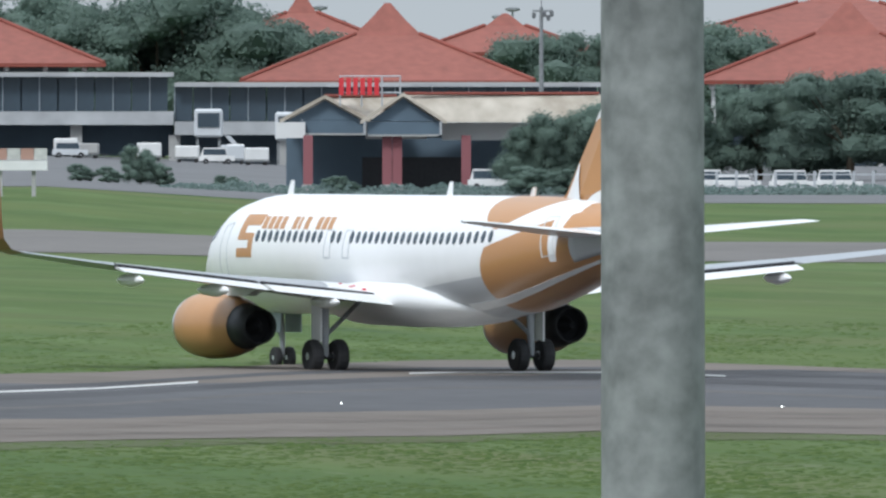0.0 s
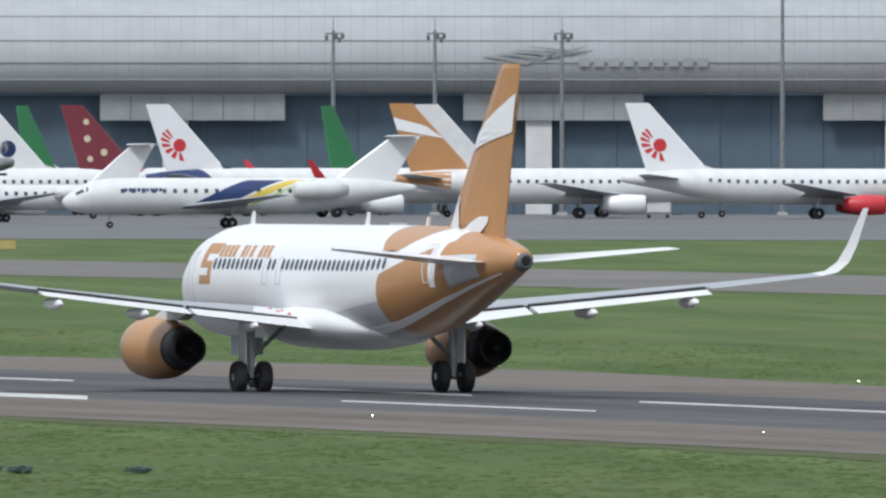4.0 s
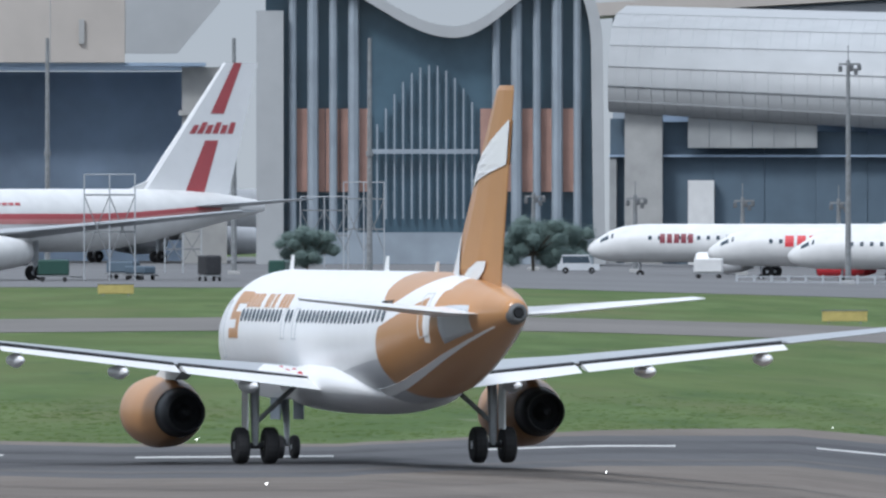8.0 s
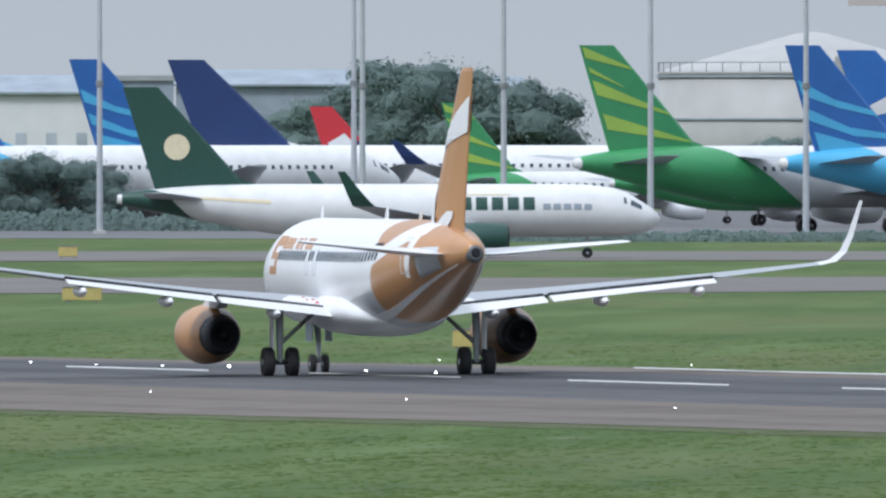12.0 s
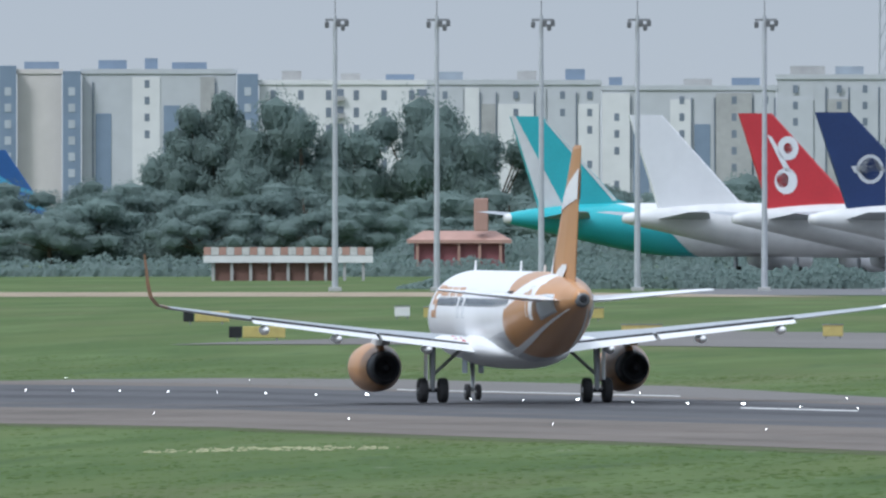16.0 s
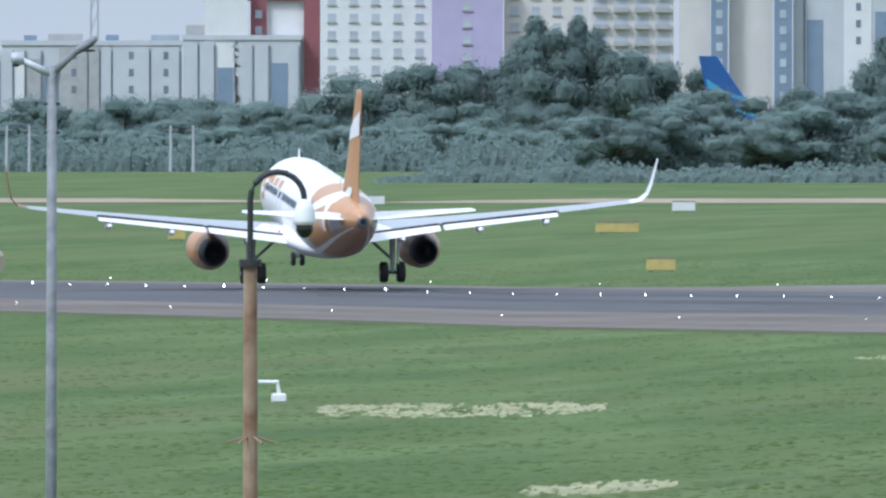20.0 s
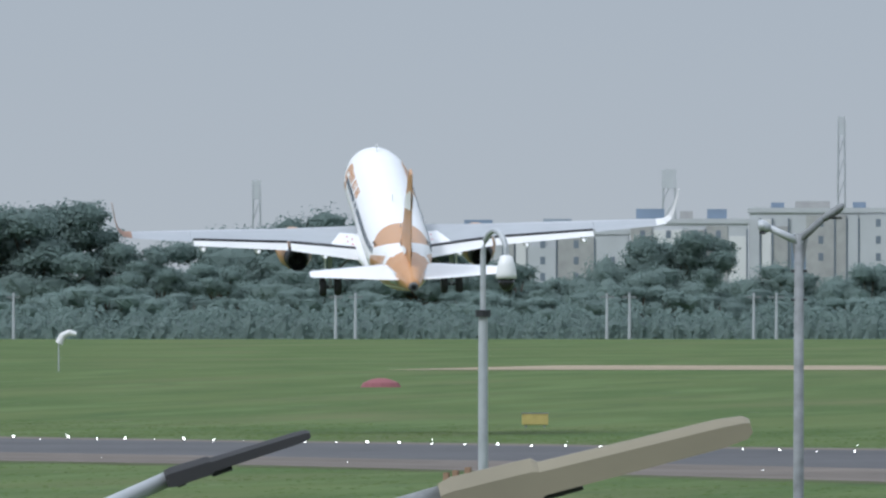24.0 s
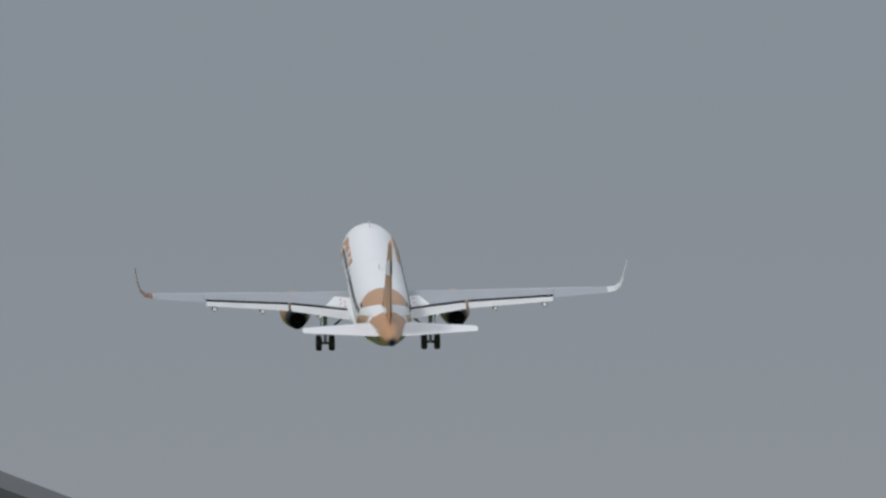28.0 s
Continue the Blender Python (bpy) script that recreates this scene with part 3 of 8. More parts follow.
    # painted title: blocks for an emblem and a row of bars
    for side in (-1, 1):
        bm = bmesh.new()
        for q in ((0.155, 0.198, 0.50, 0.72), (0.155, 0.168, 0.24, 0.50), (0.168, 0.190, 0.24, 0.36), (0.180, 0.190, 0.06, 0.24), (0.155, 0.190, -0.05, 0.10)):
            patch(L, R, NOSE, HZ, *q, nu=4, na=3, bm=bm)
        part("emblem", mirror(bm, side), TAN, body, "tan block emblem")
        for i, w in enumerate([1, 1, 1, 1, 0, 1, 0.5, 1, 0, 1, 1, 1]):
            if w:
                u = 0.203 + i * 0.0138
                part("title_bar", mirror(patch(L, R, NOSE, HZ, u, u + 0.0098 * w, 0.44, 0.68, nu=2, na=2, lean=-0.003), side), TAN, body, "tan painted title bar")
        bm = bmesh.new()
        for i in range(6):
            patch(L, R, NOSE, HZ, 0.70 + i * 0.006, 0.7035 + i * 0.006, 0.50, 0.57, nu=1, na=1, bm=bm)
        part("registration_bars", mirror(bm, side), DARKMETAL, body, "small dark registration bars")
    # cockpit glazing
    for side in (-1, 1):
        for u0, u1, a0, a1 in [(0.035, 0.058, 0.50, 0.86), (0.060, 0.078, 0.42, 0.72)]:
            part("cockpit_window", mirror(patch(L, R, NOSE, HZ, u0, u1, a0, a1, nu=3, na=3), side), GLASSDARK, body)
    # aerials and beacon
    for y in (12.2, -1.5, -8.5):
        h = 0.52 if y > -5 else 0.36
        part("aerial", prism([(0.03, y, HZ + 1.95), (0.03, y - 0.45, HZ + 1.95), (0.03, y - 0.55, HZ + 2 + h), (0.03, y - 0.35, HZ + 2 + h)], (-0.06, 0, 0)), WHITE, body)
    part("beacon", spun([(-0.1, 0.04), (0, 0.09), (0.1, 0.04)], 10, centre=(0, 3.0, HZ + 1.98)), RED, body, "red anti-collision beacon")
    # tail end exhaust
    part("exhaust", spun([(-20.0, 0.16), (-20.06, 0.19), (-20.02, 0.26), (-19.8, 0.33), (-19.5, 0.37)], 20, centre=(0, 0, HZ + 0.84)), LAMPGREY, body, "grey auxiliary exhaust ring", smooth=True)
    part("exhaust_hole", spun([(-20.08, 0.13), (-20.0, 0.16)], 16, centre=(0, 0, HZ + 0.84)), BLACK, body)
    # fin with rudder
    def fin_ring(z, y0, y1, th):
        return [Vector((0.5 * th * h, y0 - c * (y0 - y1), z)) for c, h in [(0, 0), (0.06, 0.55), (0.3, 1), (0.6, 0.75), (1, 0.08), (1, -0.08), (0.6, -0.75), (0.3, -1), (0.06, -0.55)]]
    fin = part("fin", loft([fin_ring(5.3, -9.6, -17.6, 0.25), fin_ring(6.1, -11.6, -17.7, 0.62), fin_ring(11.55, -17.2, -19.35, 0.27), fin_ring(11.7, -17.55, -19.3, 0.16)]), TAN, root, "tall tan swept fin", smooth=False)

    def on_fin(y, z, extra=0.02):
        f = (z - 6.1) / (11.55 - 6.1)
        y0, y1, th = -11.6 + f * (-5.6), -17.7 + f * (-1.65), 0.62 + f * (-0.35)
        c = min(1, max(0, (y0 - y) / (y0 - y1)))
        return 0.5 * th * float(np.interp(c, [0, 0.06, 0.3, 0.6, 1], [0, 0.55, 1, 0.75, 0.08])) + extra

    def fin_patch(name, rows, mat):
        """A painted sweep on both faces: rows of (z, y_front, y_back)."""
        for side in (-1, 1):
            bm = bmesh.new()
            last = None
            for z, ya, yb in rows:
                col = [bm.verts.new((side * on_fin(ya + (yb - ya) * k / 14, z, 0.045), ya + (yb - ya) * k / 14, z)) for k in range(15)]
                if last:
                    for k in range(14):
                        bm.faces.new((last[k], last[k + 1], col[k + 1], col[k]))
                last = col
            part(name, bm, mat, fin, "white painted sweep")
    fin_patch("fin_sweep", [(8.5, -14.06, -14.2), (8.8, -14.37, -15.4), (9.05, -14.63, -16.9), (9.3, -14.9, -18.6), (9.6, -15.8, -18.7), (10.0, -17.0, -18.82), (10.4, -18.2, -18.95), (10.65, -18.95, -19.02)], WHITE)
    fin_patch("fin_leaf", [(5.6, -11.9, -13.7), (6.0, -12.2, -13.45), (6.6, -12.75, -13.2), (7.1, -13.1, -13.2)], WHITE)
    fin_patch("fin_leaf", [(5.6, -13.5, -14.8), (5.85, -13.9, -15.7), (6.1, -14.5, -16.2), (6.35, -15.5, -16.35)], WHITE)
    for side in (-1, 1):
        part("stabiliser_plate", mirror(patch(L, R, NOSE, HZ, 0.862, 0.925, -0.62, 0.3, proud=0.02, nu=6, na=6), side), GREYPAINT, root, "light grey stabiliser root plate", smooth=True)
    # tailplanes
    for side in (-1, 1):
        bm = mirror(airfoil([(0.7, -13.6, 4.2, 4.75, 0.42), (1.6, -14.1, 3.7, 4.78, 0.38), (6.1, -16.9, 1.55, 5.2, 0.14), (6.25, -17.2, 1.1, 5.22, 0.06)]), side)
        tp = part("tailplane", bm, WHITE, root, "white tailplane with grey leading edge", smooth=False)
        part("leading_edge", mirror(airfoil([(1.5, -14.02, 0.5, 4.775, 0.30), (6.15, -16.88, 0.3, 5.205, 0.13)]), side), METAL, tp)
    # wings
    sec = [(0.0, 5.6, 7.6, 2.55, 0.95), (1.9, 5.3, 6.9, 2.62, 0.88), (6.4, 2.95, 4.15, 3.05, 0.52), (12.6, -0.25, 2.7, 3.68, 0.30), (16.4, -2.2, 1.75, 4.12, 0.18)]
    for side in (-1, 1):
        bm = bmesh.new()
        cut = [0.8, 0.8, 0.77, 0.78, 1.0]
        loft([foil_ring(*s, c) for s, c in zip(sec, cut)][:4], bm)
        loft([foil_ring(12.62, -0.26, 2.7, 3.682, 0.30), foil_ring(*sec[4])], bm)
        wing = part("wing", mirror(bm, side), WINGGREY, root, "swept grey wing", smooth=False)
        WINGS.append((side, wing))
        # flaps set for take-off
        for x0, x1 in ((2.05, 6.3), (6.5, 12.5)):
            rr = []
            for x in (x0, x1):
                ld, ch, z, th = (float(np.interp(x, [s[0] for s in sec], [s[k] for s in sec])) for k in (1, 2, 3, 4))
                c = 0.23 * ch
                rr.append(foil_ring(x, ld - 0.81 * ch, c + 0.2, z - 0.06, 0.2 * th + 0.06, 1.0, radians(9)))
            part("flap", mirror(loft(rr), side), OFFWHITE, wing)
            rr = []
            for x in (x0, x1):
                ld, ch, z, th = (float(np.interp(x, [s[0] for s in sec], [s[k] for s in sec])) for k in (1, 2, 3, 4))
                rr.append([Vector((x, ld - k * ch, z + h)) for k, h in ((0.772, 0.09), (0.832, 0.05), (0.832, -0.12), (0.772, -0.1))])
            part("flap_gap", mirror(loft(rr), side), BLACK, wing)
        # white walkway panel lying on the wing root
        def top_z(x, y):
            sc = [float(np.interp(x, [q[0] for q in sec], [q[k] for q in sec])) for k in range(5)]
            pts = sorted((v.y, v.z) for v in foil_ring(*sc, 0.79) if v.z >= sc[3] - 0.02)
            return float(np.interp(y, [p[0] for p in pts], [p[1] for p in pts]))
        pan = bmesh.new()
        rows = []
        for k in range(7):
            y = -0.15 + 2.3 * k / 6
            edge = 3.75 - 0.7 * k / 6
            rows.append([Vector((2.0 + (edge - 2.0) * j / 3, y, top_z(2.0 + (edge - 2.0) * j / 3, y) + 0.025)) for j in range(4)])
        grid = [[pan.verts.new(p) for p in r] for r in rows]
        for r0, r1 in zip(grid, grid[1:]):
            for j in range(3):
                pan.faces.new((r0[j], r0[j + 1], r1[j + 1], r1[j]))
        pl = part("root_panel", mirror(pan, side), WHITE, wing, "white walkway panel with red marks")
        for q in range(4):
            x, y = 2.35 + 0.3 * (q % 2), 0.1 + 0.45 * q
            part("panel_mark", mirror(spun([(-0.06, 0.09), (0.06, 0.09)], 8, centre=(x, y, top_z(x, y) - 0.03)), side), RED, pl)
        # slat edge
        part("slat", mirror(airfoil([(2.3, 5.12, 0.55, 2.64, 0.42), (6.4, 3.02, 0.45, 3.03, 0.30), (16.2, -2.1, 0.25, 4.09, 0.12)]), side), METAL, wing)
        # flap-track fairings
        for x, ln in ((4.2, 2.2), (8.4, 2.4), (11.9, 2.0)):
            ld, ch, z = (float(np.interp(x, [s[0] for s in sec], [s[k] for s in sec])) for k in (1, 2, 3))
            y = ld - ch - 0.45
            part("flap_fairing", mirror(spun([(y - 0.25, 0.02), (y + 0.1, 0.14), (y + 0.8, 0.24), (y + ln * 0.8, 0.16), (y + ln, 0.03)], 10, centre=(x, 0, z - 0.42)), side), WHITE, wing, smooth=True)
        # sharklet
        rr = []
        for x, y, z, ch, th, lean in [(16.4, -2.2, 4.12, 1.75, 0.18, 0), (16.95, -2.6, 4.25, 1.5, 0.15, 35), (17.3, -3.0, 4.6, 1.3, 0.12, 65), (17.5, -3.5, 5.2, 1.1, 0.10, 78), (17.78, -4.5, 6.55, 0.6, 0.06, 80)]:
            up = Vector((-math.sin(radians(lean)), 0, math.cos(radians(lean))))
            rr.append(foil_ring(x, y, ch, z, th, 1.0, 0.0, up))
        # the left tip's shade is painted in with a darker tan
        part("sharklet", mirror(loft(rr), side), SHADETAN if side < 0 else OFFWHITE, wing, "tan upturned wing tip" if side < 0 else "white upturned wing tip", smooth=False)
        # engine
        eng = thing("engine", Matrix.Identity(4), "", "")
        eng.parent = root
        for k in list(eng.keys()):
            del eng[k]
        cx = (side * 5.75, -0.45, 1.58)
        nac = [(6.75, 0.86), (6.85, 0.95), (6.6, 1.05), (5.6, 1.14), (4.2, 1.09), (3.2, 0.93), (2.6, 0.79)]
        part("nacelle", spun(nac, 32, centre=cx, cap=False), TAN, eng, "tan engine nacelle", smooth=True)
        part("inlet_lip", spun([(6.9, 0.9), (6.93, 0.95), (6.82, 1.0), (6.55, 1.06), (6.5, 0.84)], 32, centre=cx, cap=False), METAL, eng, smooth=True)
        part("nozzle", spun([(2.75, 0.78), (2.2, 0.71), (1.5, 0.60), (1.5, 0.56), (2.4, 0.58)], 28, centre=cx, cap=False), DARKMETAL, eng, "dark metal exhaust nozzle", smooth=True)
        part("nozzle_core", spun([(2.1, 0.58), (2.05, 0.3), (1.45, 0.08)], 24, centre=cx), BLACK, eng)
        part("fan", spun([(6.4, 0.85), (6.2, 0.85)], 24, centre=cx), DARKMETAL, eng)
        part("pylon", loft([[Vector((side * 5.75 + dx, y, z)) for dx, y, z in ((-0.2, y0, z0), (0.2, y0, z0), (0.2, y1, z0), (-0.2, y1, z0))] for y0, y1, z0 in ((5.2, 1.9, 2.6), (3.5, 0.2, 3.02))]), OFFWHITE, eng)
        # main gear
        gear = thing("main_gear", Matrix.Identity(4), "", "")
        gear.parent = root
        for k in list(gear.keys()):
            del gear[k]
        LEGS.append(gear)
        x = side * 3.795
        part("strut", tube([(x, 0, 0.55), (x, 0.05, 1.6), (x, 0.15, 2.9)], [0.11, 0.14, 0.17], 10), PALEPOLE, gear)
        part("brace", tube([(x, 0.05, 1.25), (x - side * 1.5, 0.1, 2.6)], 0.08, 8), GALV, gear)
        part("gear_door", box(x + side * 0.28, x + side * 0.33, -0.35, 0.45, 1.05, 2.75), WHITE, gear)
        part("axle", tube([(x - 0.5, 0, 0.57), (x + 0.5, 0, 0.57)], 0.1, 8), DARKMETAL, gear)
        for dx in (-0.465, 0.465):
            wheel("wheel", gear, x + dx, 0, 0.575, 0.42)
    gear = thing("nose_gear", Matrix.Identity(4), "", "")
    gear.parent = root
    for k in list(gear.keys()):
        del gear[k]
    part("strut", tube([(0, 12.64, 0.4), (0, 12.7, 1.3), (0, 12.9, 2.2)], [0.08, 0.1, 0.12], 10), PALEPOLE, gear)
    part("brace", tube([(0, 12.66, 0.9), (0, 13.6, 2.0)], 0.06, 8), GALV, gear)
    for dx in (-0.25, 0.25):
        wheel("wheel", gear, dx, 12.64, 0.38, 0.23)
        part("gear_door", box(dx * 1.5 - 0.02, dx * 1.5 + 0.02, 11.9, 13.3, 1.25, 1.95), GREYSTEEL, gear)
    return root


LEGS = []
WINGS = []
HERO = hero()


def group_part(name, parent, at=None):
    """An unlabelled part that carries smaller parts."""
    o = new(name)
    o.parent = parent
    if at is not None:
        o.matrix_basis = at
    return o


# size: length, radius, axis height, top of fin, half span, engine layout
SIZES = {
    "narrow": (39.5, 1.92, 3.45, 12.4, 17.0, "wing"),
    "wide": (60.0, 2.85, 5.2, 17.2, 29.0, "wing"),
    "jumbo": (62.0, 2.9, 5.4, 19.9, 30.0, "wing"),
    "short": (31.5, 1.92, 3.45, 11.4, 14.5, "wing"),
    "regional": (33.5, 1.70, 3.0, 8.6, 13.0, "rear"),
    "business": (29.0, 1.30, 2.5, 7.9, 14.0, "rear"),
    "light": (16.0, 0.98, 1.75, 5.3, 7.8, "rear"),
}


def airliner(b, d, turn, size, label, body=OFFWHITE, fin=WHITE, rear=None, engine=None, winglet=None, marks=(), fin_marks=(), group="parked aircraft", lift=0.0, windows=True):
    """A parked aircraft standing on its wheels; marks are painted bars on the hull, fin_marks shapes on the fin."""
    L, R, HZ, FT, HS, lay = SIZES[size]
    k = L / 37.57
    N = 0.47 * L
    root = thing("parked_airliner" if lay == "wing" else "parked_jet", stand(b, d, turn, 0.035 + lift), label, "airplane", group)
    hull = part("fuselage", fuselage_mesh(L, R, 28, 60, N, HZ), body, root, smooth=True)
    if rear:
        u0, lean, mat = rear
        for side in (-1, 1):
            bm = bmesh.new()
            grid = []
            for j in range(17):
                a = -math.pi / 2 + math.pi * j / 16
                start = u0 + 1.2 * lean * a / (math.pi / 2)
                row = []
                for q in range(19):
                    u = start + (0.992 - start) * q / 18
                    p, c = skin(L, R, u, a), skin(L, R, u, a + math.pi)
                    row.append(bm.verts.new(p + Vector(((p - c).x, 0, (p - c).z)).normalized() * 0.03 + Vector((0, N, HZ))))
                grid.append(row)
            for r0, r1 in zip(grid, grid[1:]):
                for q in range(18):
                    bm.faces.new((r0[q], r0[q + 1], r1[q + 1], r1[q]))
            part("tail_paint", mirror(bm, side), mat, hull, "painted rear fuselage", smooth=True)
    if windows:
        for side in (-1, 1):
            bm = bmesh.new()
            n = int(L * 0.58 / 0.9)
            for i in range(n):
                u = 0.16 + 0.62 * i / n
                patch(L, R, N, HZ, u, u + 0.36 / L, 0.17, 0.17 + 0.42 / R, nu=1, na=1, bm=bm)
            part("window_band", mirror(bm, side), GLASSDARK, hull)["kind"] = "stuff"
    for side in (-1, 1):
        part("cockpit_window", mirror(patch(L, R, N, HZ, 0.036, 0.07, 0.48, 0.82, nu=2, na=2), side), GLASSDARK, hull)
    for u0, u1, a0, a1, mat, *lean in marks:
        for side in (-1, 1):
            part("painted_bar", mirror(patch(L, R, N, HZ, u0, u1, a0, a1, proud=0.03, nu=6, na=8 if lean else 3, lean=lean[0] if lean else 0.0), side), mat, hull)
    # fin
    tee = lay == "rear"
    z0 = HZ + 0.75 * R
    yr, yt = (N - 0.755 * L, N - 0.93 * L), (N - (0.925 if not tee else 0.93) * L, N - (0.99 if not tee else 1.01) * L)
    th = 0.0085 * L

    def fp(c, h):
        return Vector((0, (yr[0] + (yt[0] - yr[0]) * h) * (1 - c) + (yr[1] + (yt[1] - yr[1]) * h) * c, z0 + (FT - z0) * h))
    rr = []
    for h, t in ((0, 1.0), (1.0, 0.42)):
        a, e = fp(0, h), fp(1, h)
        rr.append([a + (e - a) * c + Vector((th * t / 2 * w, 0, 0)) for c, w in ((0, 0.25), (0.05, 1), (1, 1), (1, -1), (0.05, -1), (0, -0.25))])
    f = part("fin", loft(rr), fin, root)
    root_fillet = [fp(-0.5, 0) + Vector((0, 0, -0.3 * R)), fp(0.12, 0.16), fp(0.3, 0), fp(0.3, -0.12)]
    part("fin_fillet", prism([p + Vector((0.12, 0, 0)) for p in root_fillet], (-0.24, 0, 0)), body if not rear else rear[2], f)
    for shape in fin_marks:
        mat, pts = shape[0], shape[1:]
        if pts[0] == "disc":
            c, h, r = pts[1:]
            m0 = fp(c, h)
            outline = [m0 + Vector((0, r * math.cos(2 * math.pi * i / 14), r * math.sin(2 * math.pi * i / 14))) for i in range(14)]
        else:
            outline = [fp(*q) for q in pts]
        bm = bmesh.new()
        for side in (-1, 1):
            bm.faces.new([bm.verts.new((side * (th / 2 * (1 - 0.58 * (p.z - z0) / (FT - z0)) + 0.035), p.y, p.z)) for p in outline])
        part("fin_mark", bm, mat, f)
    # tailplanes
    for side in (-1, 1):
        if tee:
            rr = [(0.0, yt[0] + 0.02 * L, 0.085 * L, FT, 0.22), (0.16 * L, yt[0] - 0.045 * L, 0.04 * L, FT + 0.05, 0.1)]
        else:
            rr = [(0.3 * R, N - 0.835 * L, 0.105 * L, HZ + 0.42 * R, 0.4), (0.165 * L, N - 0.925 * L, 0.04 * L, HZ + 0.42 * R + 0.012 * L, 0.14)]
        part("tailplane", mirror(airfoil(rr), side), WINGGREY if not tee else body, root)
    # wings
    zw = HZ - 0.62 * R
    sec = [(0.0, 0.15 * L, 0.2 * L, zw, 0.9 * k), (0.37 * HS, 0.075 * L, 0.115 * L, zw + 0.03 * HS, 0.5 * k), (0.97 * HS, -0.085 * L, 0.04 * L, zw + 0.09 * HS, 0.18 * k)]
    for side in (-1, 1):
        wg = part("wing", mirror(airfoil(sec), side), WINGGREY, root)
        if winglet:
            x, y, z = 0.97 * HS, -0.085 * L, zw + 0.09 * HS
            part("winglet", mirror(loft([foil_ring(x, y, 0.04 * L, z, 0.1, 1.0, 0.0, (-0.7, 0, 0.7)), foil_ring(x + 0.35, y - 0.02 * L, 0.03 * L, z + 0.8, 0.09, 1.0, 0.0, (-1, 0, 0.1)), foil_ring(x + 0.65, y - 0.055 * L, 0.014 * L, z + 2.5, 0.06, 1.0, 0.0, (-1, 0, 0.1))]), side), winglet, wg)
        if lay == "wing":
            er = 0.5 * R + 0.1
            c = (side * 0.335 * HS, 0.12 * L, zw - 0.72 * er)
            en = group_part("engine", root)
            nac = 0.115 * L
            part("nacelle", spun([(nac * 0.5, 0.84 * er), (nac * 0.45, er * 0.98), (0, er * 1.05), (-nac * 0.32, er * 0.85), (-nac * 0.5, er * 0.62)], 20, centre=c), engine or WHITE, en, smooth=True)
            part("intake", spun([(nac * 0.52, 0.74 * er), (nac * 0.5, 0.8 * er)], 20, centre=c), BLACK, en)
            part("pylon", box(c[0] - 0.15, c[0] + 0.15, c[1] - nac * 0.5, c[1] + nac * 0.25, c[2] + 0.7 * er, zw + 0.2), OFFWHITE, en)
            part("main_gear_leg", tube([(side * 0.223 * HS, 0, 0.4), (side * 0.223 * HS, 0, zw)], 0.15 * k, 8), PALEPOLE, root)
            for dx in (-0.4, 0.4):
                wheel("main_wheel", root, side * 0.223 * HS + dx * k, 0, 0.56 * min(k, 1.2), 0.4)
        else:
            er = 0.5 * R
            c = (side * (R + er * 0.95), N - 0.72 * L, HZ + 0.35 * R)
            en = group_part("engine", root)
            part("nacelle", spun([(0.075 * L, er * 0.8), (0.06 * L, er), (-0.03 * L, er), (-0.075 * L, er * 0.62)], 18, centre=c), engine or OFFWHITE, en, smooth=True)
            part("nozzle", spun([(-0.077 * L, er * 0.55), (-0.074 * L, er * 0.6)], 18, centre=c), BLACK, en)
            part("pylon", box(side * R * 0.6, side * (R + er * 0.4), c[1] - 0.04 * L, c[1] + 0.04 * L, c[2] - 0.12, c[2] + 0.12), OFFWHITE, en)
            x = side * 1.5 * R
            part("main_gear_leg", tube([(x, 0, 0.3), (x, 0, zw)], 0.1 * k, 8), PALEPOLE, root)
            for dx in (-0.25, 0.25):
                wheel("main_wheel", root, x + dx * k * 1.2, 0, 0.5 * k + 0.05, 0.3 * k)
    part("nose_gear_leg", tube([(0, 0.335 * L, 0.3), (0, 0.335 * L, HZ - 0.8 * R)], 0.1 * k, 8), PALEPOLE, root)
    for dx in (-0.2, 0.2):
        wheel("nose_wheel", root, dx, 0.335 * L, 0.36 * min(k, 1.2), 0.2)
    return root


def title(u0, u1, n, a0, a1, mat, skip=()):
    """Lettering as plain bars along the hull."""
    w = (u1 - u0) / n
    return [(u0 + i * w, u0 + (i + 0.72) * w, a0, a1, mat) for i in range(n) if i not in skip]


def emblem_fin(mat=RED):
    """A round emblem with a fan of rays behind it."""
    rays = []
    for k in range(7):
        a = radians(-75 + 25 * k)
        inner, outer, half = 0.85, 1.75, radians(7)
        rays.append((mat,) + tuple((0.58 + r * math.cos(q) / 5.0, 0.40 + r * math.sin(q) / 7.4) for r, q in ((inner, a - half), (outer, a - half), (outer, a + half), (inner, a + half))))
    return [(mat, "disc", 0.55, 0.40, 0.72)] + rays


FINTITLE = [(FADEDRED, (0.16 + 0.12 * i, 0.47), (0.25 + 0.12 * i, 0.47), (0.25 + 0.12 * i, 0.535 + 0.02 * (i % 2)), (0.16 + 0.12 * i, 0.535 + 0.02 * (i % 2))) for i in range(6)]
REDTITLE = title(0.14, 0.265, 4, 0.02, 0.74, RED)
SWEEP = [(SKYBLUE, (0.99, 0.68), (0.5, 0.50), (0.02, 0.40), (0.02, 0.34), (0.5, 0.42), (0.99, 0.54)), (SKYBLUE, (0.99, 0.42), (0.5, 0.24), (0.03, 0.18), (0.03, 0.13), (0.5, 0.16), (0.99, 0.30)), (SKYBLUE, (0.98, 0.20), (0.4, 0.06), (0.2, 0.0), (0.98, 0.0))]
